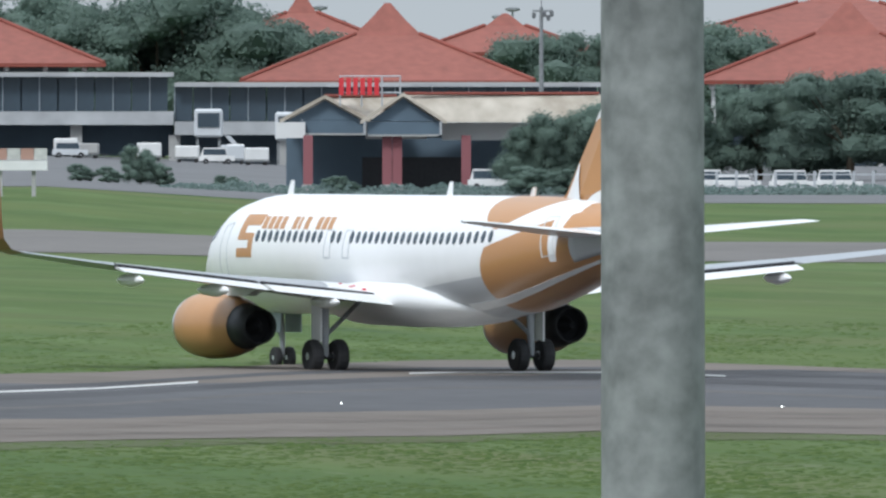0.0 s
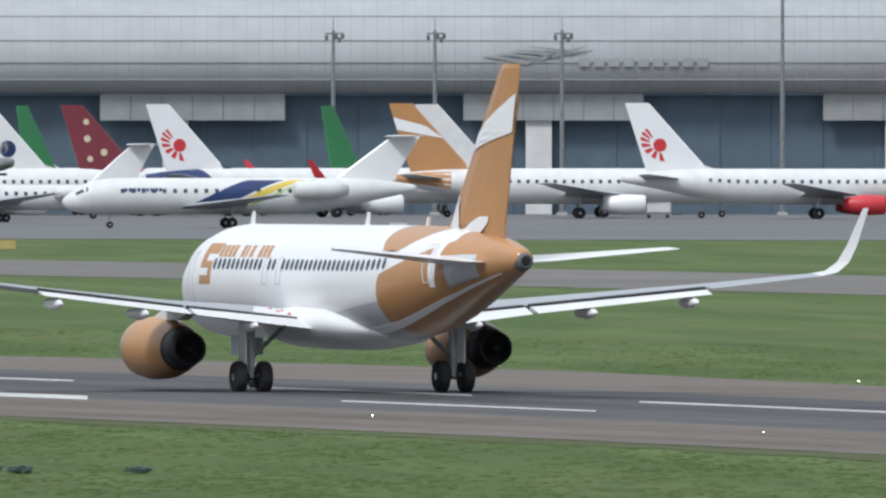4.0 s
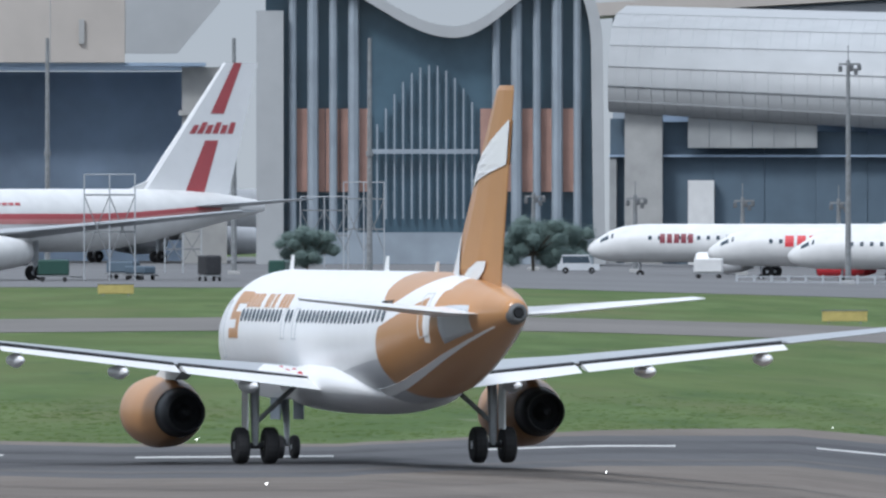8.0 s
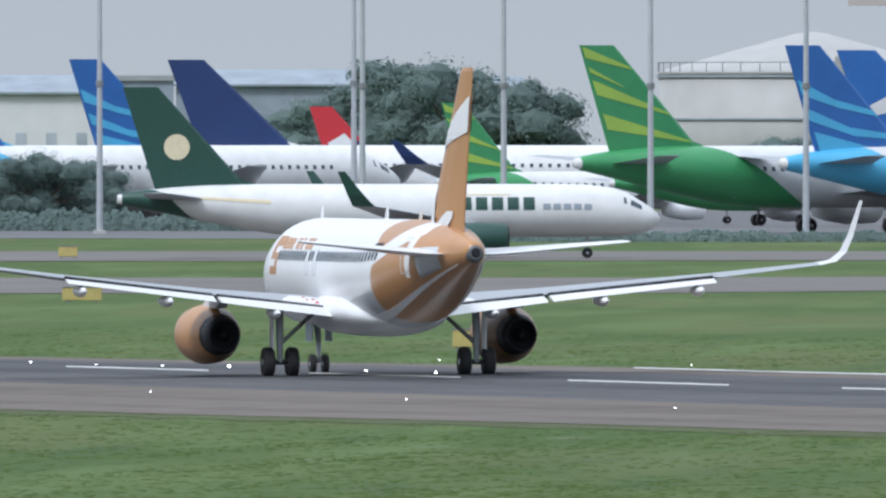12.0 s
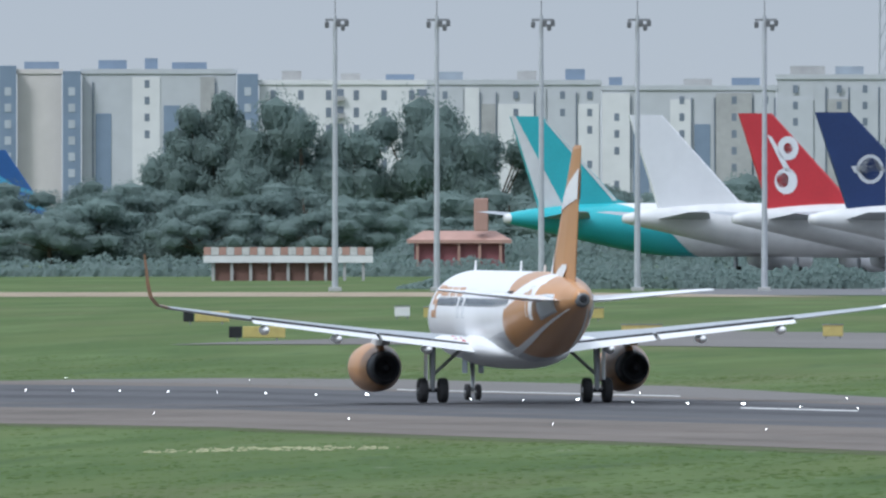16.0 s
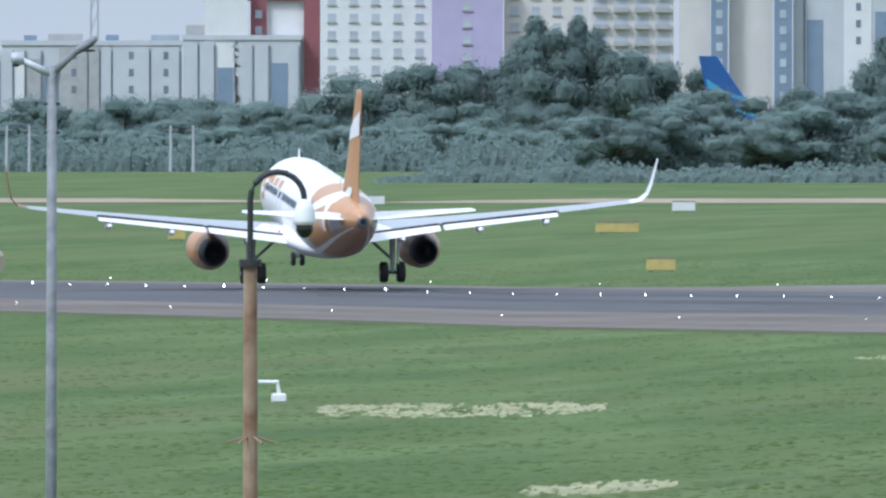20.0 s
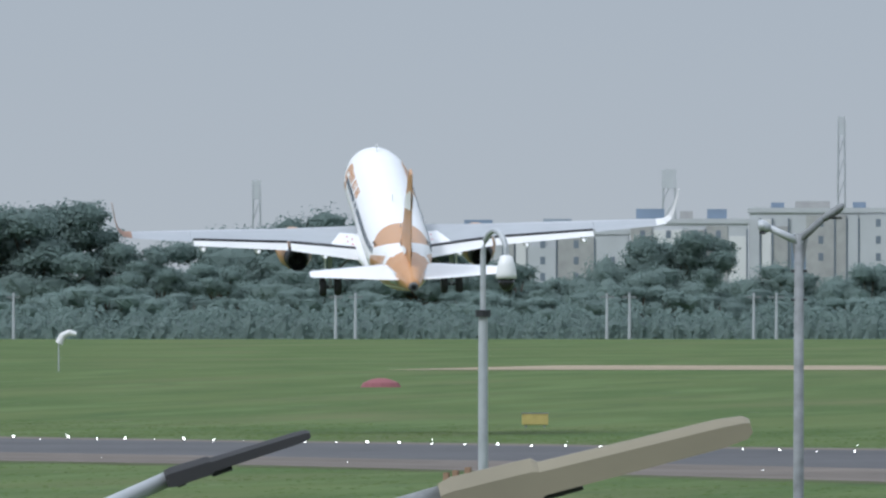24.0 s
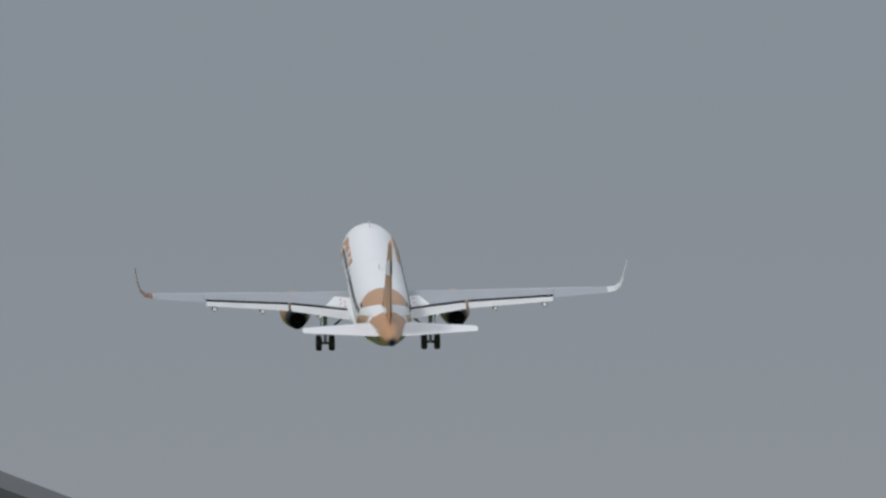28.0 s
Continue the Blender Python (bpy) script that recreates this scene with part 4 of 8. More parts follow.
LIMES = [(LIME, (0.98, 0.99), (0.06, 0.80), (0.06, 0.775), (0.98, 0.88)), (LIME, (0.98, 0.68), (0.03, 0.38), (0.03, 0.355), (0.98, 0.54)), (LIME, (0.98, 0.37), (0.04, 0.12), (0.04, 0.10), (0.98, 0.22)), (LIME, (0.98, 0.80), (0.45, 0.62), (0.45, 0.61), (0.98, 0.75))]



def ribbon(root, size, u0, a0, du, da, half):
    """A looping ribbon painted along both sides of a hull."""
    L, R, HZ = SIZES[size][:3]
    hull = [o for o in root.children if o.name.startswith("fuselage")][0]
    for side in (-1, 1):
        rows = []
        for i in range(97):
            w = 2 * math.pi * i / 96
            u, a = u0 + du * math.cos(w) + 0.028 * math.sin(2 * w), a0 + da * math.sin(2 * w)
            tu, ta = -du * math.sin(w) + 0.056 * math.cos(2 * w), 2 * da * math.cos(2 * w)
            k = math.hypot(tu * L, ta * R)
            nu, na = ta * R / k / L, -tu * L / k / R
            q = half * (0.65 + 0.5 * math.sin(w + 0.6) ** 2)
            pts = []
            for sgn in (1, -1):
                p, c = skin(L, R, u + sgn * q * nu, a + sgn * q * na), skin(L, R, u, a + math.pi)
                out = Vector(((p - c).x, 0, (p - c).z)).normalized()
                pts += [p + out * 0.09 + Vector((0, 0.47 * L, HZ))]
            rows.append(pts)
        bm = bmesh.new()
        vs = [[bm.verts.new(p) for p in r] for r in rows]
        for r, t in zip(vs, vs[1:]):
            bm.faces.new((r[0], r[1], t[1], t[0]))
        part("painted_ribbon", mirror(bm, side), NAVY, hull, "looping navy ribbon")


# by the terminal
airliner(-1490, 2150, 56, "short", "white freighter with a dark green fin parked at a jet bridge", fin=OLIVE, rear=(0.86, 0.05, OLIVE), marks=title(0.17, 0.34, 6, 0.0, 0.46, OLIVE) + [(0.08, 0.165, 0.02, 0.24, GREYSTEEL)] + [(0.40 + 0.04 * i, 0.442 + 0.04 * i, 0.30 + 0.05 * i, 0.42 + 0.05 * i, CREAM) for i in range(10)], fin_marks=[(CREAM, "disc", 0.5, 0.45, 1.0)], windows=False)
airliner(-1838, 2545, 30, "narrow", "airliner with a blue fin behind the boarding bridges", fin=BLUE, fin_marks=SWEEP)
# front row before the long hangar
airliner(-2470, 2330, 84, "narrow", "white airliner with red emblem fin and red engines on the apron", fin=WHITE, engine=RED, winglet=MAROON, marks=REDTITLE, fin_marks=emblem_fin())
airliner(-3060, 2420, 86, "narrow", "white airliner with a red emblem fin and red engine", fin=WHITE, engine=RED, marks=REDTITLE, fin_marks=emblem_fin())
airliner(-3440, 2480, 86, "narrow", "white airliner with a plain white fin", fin=OFFWHITE, engine=WHITE, marks=REDTITLE)
airliner(-2400, 2520, 78, "narrow", "white airliner with a red emblem fin behind the front row", fin=WHITE, engine=RED, fin_marks=emblem_fin())
airliner(-2665, 2575, -25, "narrow", "red airliner with a red fin inside the apron row", body=RED, fin=RED, fin_marks=[(WHITE, (0.35, 0.2), (0.6, 0.15), (0.7, 0.8), (0.5, 0.8))])
airliner(-3480, 2440, 88, "narrow", "white and tan airliner with a tan fin", fin=TAN, marks=[(0.82, 0.97, -0.5, 0.9, TAN)], fin_marks=[(WHITE, (0, 0.5), (1, 0.62), (1, 0.8), (0.2, 0.68))])
airliner(-4100, 2120, -97, "regional", "white and navy regional jet with a yellow sweep", marks=title(0.17, 0.28, 9, 0.25, 0.45, NAVY) + [(0.33, 0.43, -0.75, 1.05, NAVY, 0.19), (0.46, 0.50, -0.55, 1.05, GOLD, 0.18), (0.52, 0.53, -0.5, 1.05, LIME, 0.18)])
airliner(-3922, 2480, 78, "narrow", "white and navy airliner with a red emblem fin", fin=WHITE, winglet=RED, rear=(0.80, 0.04, NAVY), fin_marks=emblem_fin())
airliner(-4500, 2300, -100, "business", "white business jet on the apron")
airliner(-4085, 2530, 74, "narrow", "patterned maroon airliner tail over a white hull", fin=MAROON, rear=(0.80, -0.06, MAROON), fin_marks=[(CREAM, "disc", 0.35, 0.75, 0.35), (CREAM, "disc", 0.6, 0.5, 0.4), (CREAM, "disc", 0.4, 0.3, 0.4), (CREAM, "disc", 0.75, 0.2, 0.35)])
airliner(-4242, 2540, 76, "narrow", "white airliner with a dark ring on its fin", fin=WHITE, fin_marks=[(NAVY, "disc", 0.5, 0.35, 0.95), (WHITE, "disc", 0.56, 0.37, 0.65)])
airliner(-4315, 2572, 30, "narrow", "airliner with a plain green fin far back", fin=GREEN)
airliner(-3775, 2572, 30, "narrow", "airliner with a plain green fin far back", fin=GREEN)
airliner(-4555, 2420, 80, "narrow", "white airliner with a red emblem fin", fin=WHITE, fin_marks=emblem_fin())
airliner(-5150, 2500, -96, "business", "white business jet with a high tail", marks=[(0.1, 0.8, -0.3, -0.22, DARKMETAL)])
airliner(-5120, 2380, -94, "light", "small white business jet")
airliner(-5000, 2330, -94, "light", "small white business jet with a dark blue tail", fin=NAVY, rear=(0.84, 0.0, NAVY))
airliner(-5773, 2180, -82, "narrow", "plain white airliner with a white fin", fin=OFFWHITE, engine=OFFWHITE)
airliner(-5920, 2220, -84, "narrow", "white airliner with red title bars and a red emblem fin", fin=WHITE, engine=RED, marks=title(0.2, 0.29, 3, 0.0, 0.6, RED), fin_marks=emblem_fin() + [(RED, (0.9, 0), (1, 0), (1, 1), (0.93, 1))])
airliner(-6138, 2260, -84, "narrow", "white airliner with a maroon patterned fin and dark red title", fin=MAROON, marks=title(0.19, 0.28, 5, 0.0, 0.5, MAROON), fin_marks=[(CREAM, "disc", 0.4, 0.7, 0.3), (CREAM, "disc", 0.55, 0.45, 0.3), (CREAM, "disc", 0.45, 0.22, 0.3)])
# by the second hangar
airliner(-7524, 2060, -130, "jumbo", "white wide-body with a red cheat line and red-striped fin", fin=WHITE, engine=OFFWHITE, windows=False, marks=[(0.03 + 0.029 * i, 0.0592 + 0.029 * i, 0.05, 0.22, FADEDRED) for i in range(30)] + [(0.03 + 0.029 * i, 0.0592 + 0.029 * i, -0.11, 0.05, PINK) for i in range(30)] + [(0.185, 0.21, -0.72, -0.5, BLUE)] + title(0.35, 0.5, 12, 0.5, 0.6, FADEDRED), fin_marks=[(FADEDRED, (0.50, 0.0), (0.72, 0.0), (0.66, 0.42), (0.46, 0.42)), (FADEDRED, (0.34, 0.62), (0.58, 0.62), (0.52, 1.0), (0.28, 1.0)), *FINTITLE])
airliner(-7280, 2556, 58, "jumbo", "wide-body with a faded blue fin inside the hangar mouth", fin=BLUE, fin_marks=SWEEP)
# the grey hull colour stands in for the hangar's shade on it
airliner(-7760, 2440, 62, "jumbo", "wide-body with a hull greyed for shade and a red-striped white fin", body=GREYSTEEL, fin=WHITE, rear=(0.86, 0, OFFWHITE), fin_marks=[(FADEDRED, (0.50, 0.0), (0.72, 0.0), (0.66, 0.42), (0.46, 0.42)), (FADEDRED, (0.34, 0.62), (0.58, 0.62), (0.52, 1.0), (0.28, 1.0)), *FINTITLE])
airliner(-8135, 2556, 60, "jumbo", "airliner tail with broad maroon and white stripes in the hangar", fin=MAROON, fin_marks=[(OFFWHITE, (1.0, 1.0), (0.5, 0.78), (0.02, 0.60), (0.02, 0.36), (0.5, 0.52), (1.0, 0.72)), (OFFWHITE, (1.0, 0.58), (0.5, 0.36), (0.02, 0.20), (0.02, 0.0), (0.5, 0.10), (1.0, 0.30))])
airliner(-8040, 2500, 60, "narrow", "airliner with a green fin in the hangar mouth", fin=GREEN, fin_marks=LIMES[:1])
airliner(-8350, 2180, 70, "wide", "white wide-body with blue title and a blue fin", fin=BLUE, rear=(0.90, 0, BLUE), marks=title(0.2, 0.42, 15, 0.42, 0.60, GREYSTEEL, (6,)) + [(0.135, 0.155, 0.34, 0.56, SKYBLUE)], fin_marks=[(OFFWHITE, (0.2, 0.45), (0.9, 0.35), (0.95, 0.42), (0.3, 0.6))])
airliner(-8330, 2010, 76, "narrow", "cream-striped white airliner with a navy patterned fin", fin=NAVY, rear=(0.80, 0.0, NAVY), winglet=NAVY, marks=[(0.62, 0.79, 0.25, 1.0, CREAM), (0.78, 0.82, -0.6, 0.2, RED)] + title(0.28, 0.5, 12, 0.5, 0.62, GREYPAINT), fin_marks=[(SKYBLUE, (0.1, 0.85), (0.9, 0.55), (0.92, 0.6), (0.15, 0.9)), (SKYBLUE, (0.1, 0.55), (0.9, 0.3), (0.92, 0.35), (0.12, 0.6)), (SKYBLUE, (0.3, 0.95), (0.65, 0.1), (0.7, 0.1), (0.36, 0.95))])
airliner(-8504, 2080, 52, "wide", "white wide-body with a blue-banded tail", fin=BLUE, rear=(0.80, 0.05, SKYBLUE), fin_marks=SWEEP)
airliner(-8868, 2080, 52, "wide", "wide-body with a green and lime tail", fin=GREEN, rear=(0.66, 0.10, GREEN), fin_marks=LIMES, marks=title(0.36, 0.44, 4, 0.1, 0.45, GREEN))
airliner(-8990, 2260, 54, "narrow", "airliner with a green rear fuselage and fin", fin=GREEN, rear=(0.62, 0.08, GREEN), fin_marks=LIMES)
airliner(-9282, 2320, 60, "narrow", "white airliner with a green and lime tail", fin=GREEN, rear=(0.72, 0.08, GREEN), fin_marks=LIMES)
airliner(-9560, 2420, 86, "wide", "long white wide-body with dark title bars", fin=NAVY, winglet=NAVY, marks=title(0.18, 0.26, 5, 0.0, 0.45, GREYSTEEL))
airliner(-9507, 2560, 80, "narrow", "airliner with a red fin behind the row", fin=RED, fin_marks=[(WHITE, (0.2, 0.3), (0.8, 0.22), (0.85, 0.45), (0.3, 0.6))])
for b, dd in ((-9808, 2420), (-10089, 2240), (-10351, 2255)):
    airliner(b, dd, 58, "wide", "white wide-body with a blue-banded tail", fin=BLUE, rear=(0.74, 0.10, SKYBLUE), fin_marks=SWEEP)
looped = airliner(-10760, 2290, 66, "wide", "white wide-body with navy fin and a looping navy ribbon", fin=NAVY, fin_marks=[(GREYPAINT, "disc", 0.5, 0.42, 1.5), (NAVY, "disc", 0.5, 0.42, 1.15), (GREYPAINT, (0.3, 0.4), (0.75, 0.38), (0.75, 0.45), (0.3, 0.46))])
ribbon(looped, "wide", 0.60, 0.05, 0.115, 0.62, 0.62)
airliner(-10927, 2320, 60, "wide", "white wide-body with a red fin and white emblem", fin=RED, fin_marks=[(WHITE, "disc", 0.30, 0.64, 1.25), (RED, "disc", 0.30, 0.64, 0.55), (WHITE, (0.5, 0.4), (0.6, 0.4), (0.55, 0.78), (0.47, 0.76)), (WHITE, "disc", 0.66, 0.30, 1.35), (RED, "disc", 0.70, 0.31, 0.75)])
airliner(-11129, 2360, 60, "wide", "white wide-body with a plain cream-white fin", fin=WHITE)
airliner(-11347, 2400, 60, "wide", "wide-body with a teal tail", fin=TEAL, rear=(0.70, 0.08, TEAL), fin_marks=[(OFFWHITE, (0.72, 0.0), (1.0, 0.0), (1.0, 1.0), (0.85, 1.0)), (OFFWHITE, (0.02, 0.1), (0.08, 0.1), (0.08, 0.95), (0.02, 0.95))])
airliner(-12475, 3235, 40, "wide", "airliner with a blue-banded fin behind the hedge", fin=BLUE, fin_marks=SWEEP)
airliner(-10668, 2640, 6, "wide", "airliner with a dull red fin seen from behind", fin=FADEDRED)
TAXIING = airliner(-9480, 1640, 86, "narrow", "white freighter with dark green fin and engines taxiing", fin=OLIVE, rear=(0.9, 0.04, OLIVE), engine=OLIVE, winglet=OLIVE, marks=title(0.235, 0.41, 6, 0.02, 0.52, OLIVE) + title(0.13, 0.225, 5, 0.04, 0.26, GREYSTEEL) + [(0.28, 0.38, 0.62, 0.68, CREAM), (0.72, 0.9, 0.2, 0.35, CREAM)], fin_marks=[(CREAM, "disc", 0.5, 0.42, 0.95)], group="", windows=False)


# ---- buildings ----
def local_x(b, centre, d):
    return (b - centre) / UNIT * d


def long_hangar():
    C, D = -3950, 2600
    root = thing("long_hangar", stand(C, D, 0, 0.035), "long maintenance hangar with a curved pale metal roof", "hangar")
    x0, x1 = local_x(-6430, C, D), local_x(-1310, C, D)
    xm = local_x(-5000, C, D)

    knots = [local_x(b, C, D) for b in (-6430, -5800, -5400, -5000, -4600, -1310)]

    def tall(x):
        return float(np.interp(x, knots, [1.12, 1.105, 1.065, 1.02, 1.0, 1.0]))

    def rise(x, z):
        """The roof's lower edge climbs towards the office end."""
        lift = float(np.interp(x, knots, [3.2, 0.9, 0.3, 0.0, 0.0, 0.0]))
        return z * tall(x) + lift * min(1.0, max(0.3, (27.2 - z) / 13.2))
    prof = [(0.0, 14.0), (-1.6, 15.5), (-2.0, 17.5), (-1.2, 20.0), (1.5, 22.8), (6, 24.8), (14, 26.2), (34, 27.2), (60, 27.2), (60, 26.2), (14, 25.2), (6, 23.8), (2.5, 21.8), (0.6, 19.5), (0.3, 17.0), (1.0, 14.0)]
    part("roof", loft([[Vector((x, y, rise(x, z))) for y, z in prof] for x in knots]), CLADDING, root, "curved pale metal roof sheets", smooth=True)
    seams = bmesh.new()
    for y, z in prof[1:7]:
        for xa, xb in zip(knots, knots[1:]):
            loft([[Vector((x, y + p, rise(x, z) + q)) for p, q in ((-0.1, -0.06), (0.1, -0.06), (0.1, 0.06), (-0.1, 0.06))] for x in (xa, xb)], seams)
    part("roof_seams", seams, SEAMDARK, root)
    ribs = bmesh.new()
    x = x0 + 2
    while x < x1 - 1:
        for (ya, za), (yb, zb) in zip(prof[:7], prof[1:7]):
            ka, kb = rise(x, za), rise(x, zb)
            prism([(x - 0.04, ya - 0.03, ka), (x + 0.04, ya - 0.03, ka), (x + 0.04, ya + 0.1, ka), (x - 0.04, ya + 0.1, ka)], Vector((0, yb - ya, kb - ka)), ribs)
        x += 1.5
    part("roof_ribs", ribs, SEAMSOFT, root)["kind"] = "stuff"
    part("back_wall", box(x0, x1, 56, 57, 0, 25), DIM, root)
    part("ceiling", box(x0, x1, 1.2, 56, 13.7, 13.95), DIM, root)
    for x in (x0 + 0.4, x1 - 0.4):
        part("end_wall", box(x - 0.4, x + 0.4, 1.5, 55.5, 0.0, 13.6), CLADDARK, root)
    # hanging door panels
    for b0, b1 in ((-6290, -6060), (-4980, -4652), (-4328, -4000), (-3685, -3365), (-3048, -2728), (-2418, -2103), (-1795, -1480)):
        xa, xb = local_x(b0, C, D), local_x(b1, C, D)
        n = 6
        for i in range(n):
            w = (xb - xa) / n
            part("door_panel", box(xa + i * w + 0.03, xa + (i + 1) * w - 0.03, 0.35, 0.75, rise(xa, 14.0) - 3.2 * tall(xa), rise(xa, 14.0) - 0.05), CLADDARK, root, "weathered grey hanging door panel")
        lead = 0.0 if b0 == -6290 else 7.2
        part("column", box(xa + lead, xa + lead + 3.0, 0.9, 2.2, 0, 11.0), OFFWHITE, root, "pale column")
    part("end_pier", box(local_x(-6402, C, D), local_x(-6335, C, D), 0.35, 1.15, 0, rise(x0, 14.0) + 0.4), CONCRETE, root, "pale concrete end pier")
    # tall blue-grey rolling doors behind the columns
    n = 56
    for i in range(n):
        p0, p1 = x0 + (x1 - x0) * i / n, x0 + (x1 - x0) * (i + 1) / n
        part("rolling_door", box(p0 + 0.01, p1 - 0.01, 2.6 + 0.12 * (i % 2), 3.0 + 0.12 * (i % 2), 0, rise(p1, 13.65)), DOORBLUE, root, "tall blue-grey rolling door leaf")
    # emblem on the roof: wave bars and blurred lettering bars
    for i in range(4):
        xx = local_x(-3650, C, D) + i * 1.6
        part("emblem_bar", prism([(xx, -2.15, 18.2 + 0.4 * i), (xx + 5, -2.15, 17.2 + 0.4 * i), (xx + 7.5, -2.15, 18.4 + 0.35 * i), (xx + 5.2, -2.15, 17.7 + 0.4 * i)], (0, 0.2, 0)), CLADDARK, root)
    for i in range(9):
        xx = local_x(-3480, C, D) + i * 1.7
        part("sign_bar", box(xx, xx + 1.2, -2.2, -2.05, 17.0, 17.9), SEAMDARK, root)
    return root


def roof_hall():
    """The tall grey hall whose sloping roof line rises behind the long hangar."""
    C, D = -5400, 2740
    root = thing("rear_hall", stand(C, D, 0, 0.035), "tall grey metal hall with a sloping roof behind the hangar", "hall")
    a, b, c = (local_x(q, C, D) for q in (-6420, -5150, -4475))
    part("wall", prism([(a, 0, 0), (c, 0, 0), (c, 0, 37.2), (b, 0, 36.0), (a, 0, 30.6)], (0, 40, 0)), GREYSTEEL, root, "grey-blue wall sheeting")
    part("roof", prism([(a - 4, -1.6, 30.6), (b, -1.6, 36.05), (c + 1, -1.6, 37.25), (c + 1, -1.6, 39.0), (b, -1.6, 37.8), (a - 4, -1.6, 32.2)], (0, 42, 0)), BEIGEPANEL, root, "pale sloping roof edge")
    part("dark_gable", prism([(a, -0.5, 27.0), (local_x(-5489, C, D), -0.5, 27.0), (local_x(-5489, C, D), -0.5, 33.2), (local_x(-5530, C, D), -0.5, 34.0), (a, -0.5, 30.4)], (0, 0.45, 0)), SEAMDARK, root, "dark louvred gable")
    for i in range(12):
        x = b + (c - b) * i / 12
        part("wall_rib", box(x - 0.15, x + 0.15, -0.3, -0.02, 20, 35.5), CLADDARK, root)


def glass_tower():
    C, D = -6740, 2500
    root = thing("glass_tower", stand(C, D, 0, 0.035), "hangar office tower with wavy roof, grey columns and glazing", "office building")
    xa, xb = local_x(-7050, C, D), local_x(-6350, C, D)
    w = xb - xa

    def top(f):
        rate = 1.32 if f < 0.50 else 1.78
        return 29.5 - 3.2 * math.cos(2 * math.pi * rate * (f - 0.50))
    # the wave rolls over at its last crest into a quarter round and an upright end
    crest, rx, rz, thick = 0.78, 0.095 * w, 9.0, 1.3
    n = 48
    prof = [(xa + w * crest * i / n, top(crest * i / n)) for i in range(n + 1)]
    under = [(x, z - thick) for x, z in prof]
    for i in range(1, 13):
        a = math.pi / 2 * i / 12
        prof.append((xa + w * crest + rx * math.sin(a), 32.7 - rz + rz * math.cos(a)))
        under.append((xa + w * crest + (rx - thick) * math.sin(a), 32.7 - rz + (rz - thick) * math.cos(a)))
    xb = prof[-1][0] + 0.3
    prof.append((xb, 0.0))
    under.append((xb - thick, 0.0))
    under = under[::-1]
    part("wave_roof", prism([(x, -3.2, z) for x, z in prof + under], (0, 40, 0)), CLADDING, root, "pale wave-shaped roof edge")
    part("wall", prism([(xa + 1, 0, 0)] + [(max(xa + 1, x), 0, z) for x, z in under], (0, 1.0, 0)), GLASSBLUE, root, "blue-grey glazing")
    for x in (xa,):
        part("pier", loft([[Vector((x + q, y, z)) for q, y in ((0, -3), (3.0, -3), (3.0, 36), (0, 36))] for z in (0, 28)]), CLADDING, root, "curved pale end pier")
    x = xa + 4.0
    i = 0
    while x < xb - 1.8:
        f = (x - xa) / w
        if not 0.29 < f < 0.56:
            part("column", tube([(x, -1.4, 0), (x, -1.4, top(f) - (1.2 if f < crest else 2.6))], 0.62 if i % 2 else 0.45, 8), GREYSTEEL, root)
        x += 2.25
        i += 1
    for f0, f1 in ((0.10, 0.285), (0.565, 0.815)):
        m = 5
        for j in range(m):
            p0, p1 = xa + w * (f0 + (f1 - f0) * j / m), xa + w * (f0 + (f1 - f0) * (j + 1) / m)
            part("terracotta_panel", box(p0 + 0.05, p1 - 0.05, -0.75, -0.25, 8.0, 17.2), BRICKPANEL, root, "terracotta wall panel")
    # rising white mullions in the middle bay
    for i in range(12):
        x = xa + w * (0.305 + 0.24 * i / 11)
        part("mullion", box(x - 0.09, x + 0.09, -0.8, -0.5, 5.0, 10 + 12 * math.sin(math.pi * (0.15 + 0.62 * i / 11))), GREYSTEEL, root)
    part("canopy_beam", box(xa + w * 0.29, xa + w * 0.56, -1.6, -1.2, 12.2, 12.7), GREYSTEEL, root)
    part("base_wall", box(xa + 3.2, xb - 1.4, -2.2, -1.8, 0, 3.5), GREYSTEEL, root)


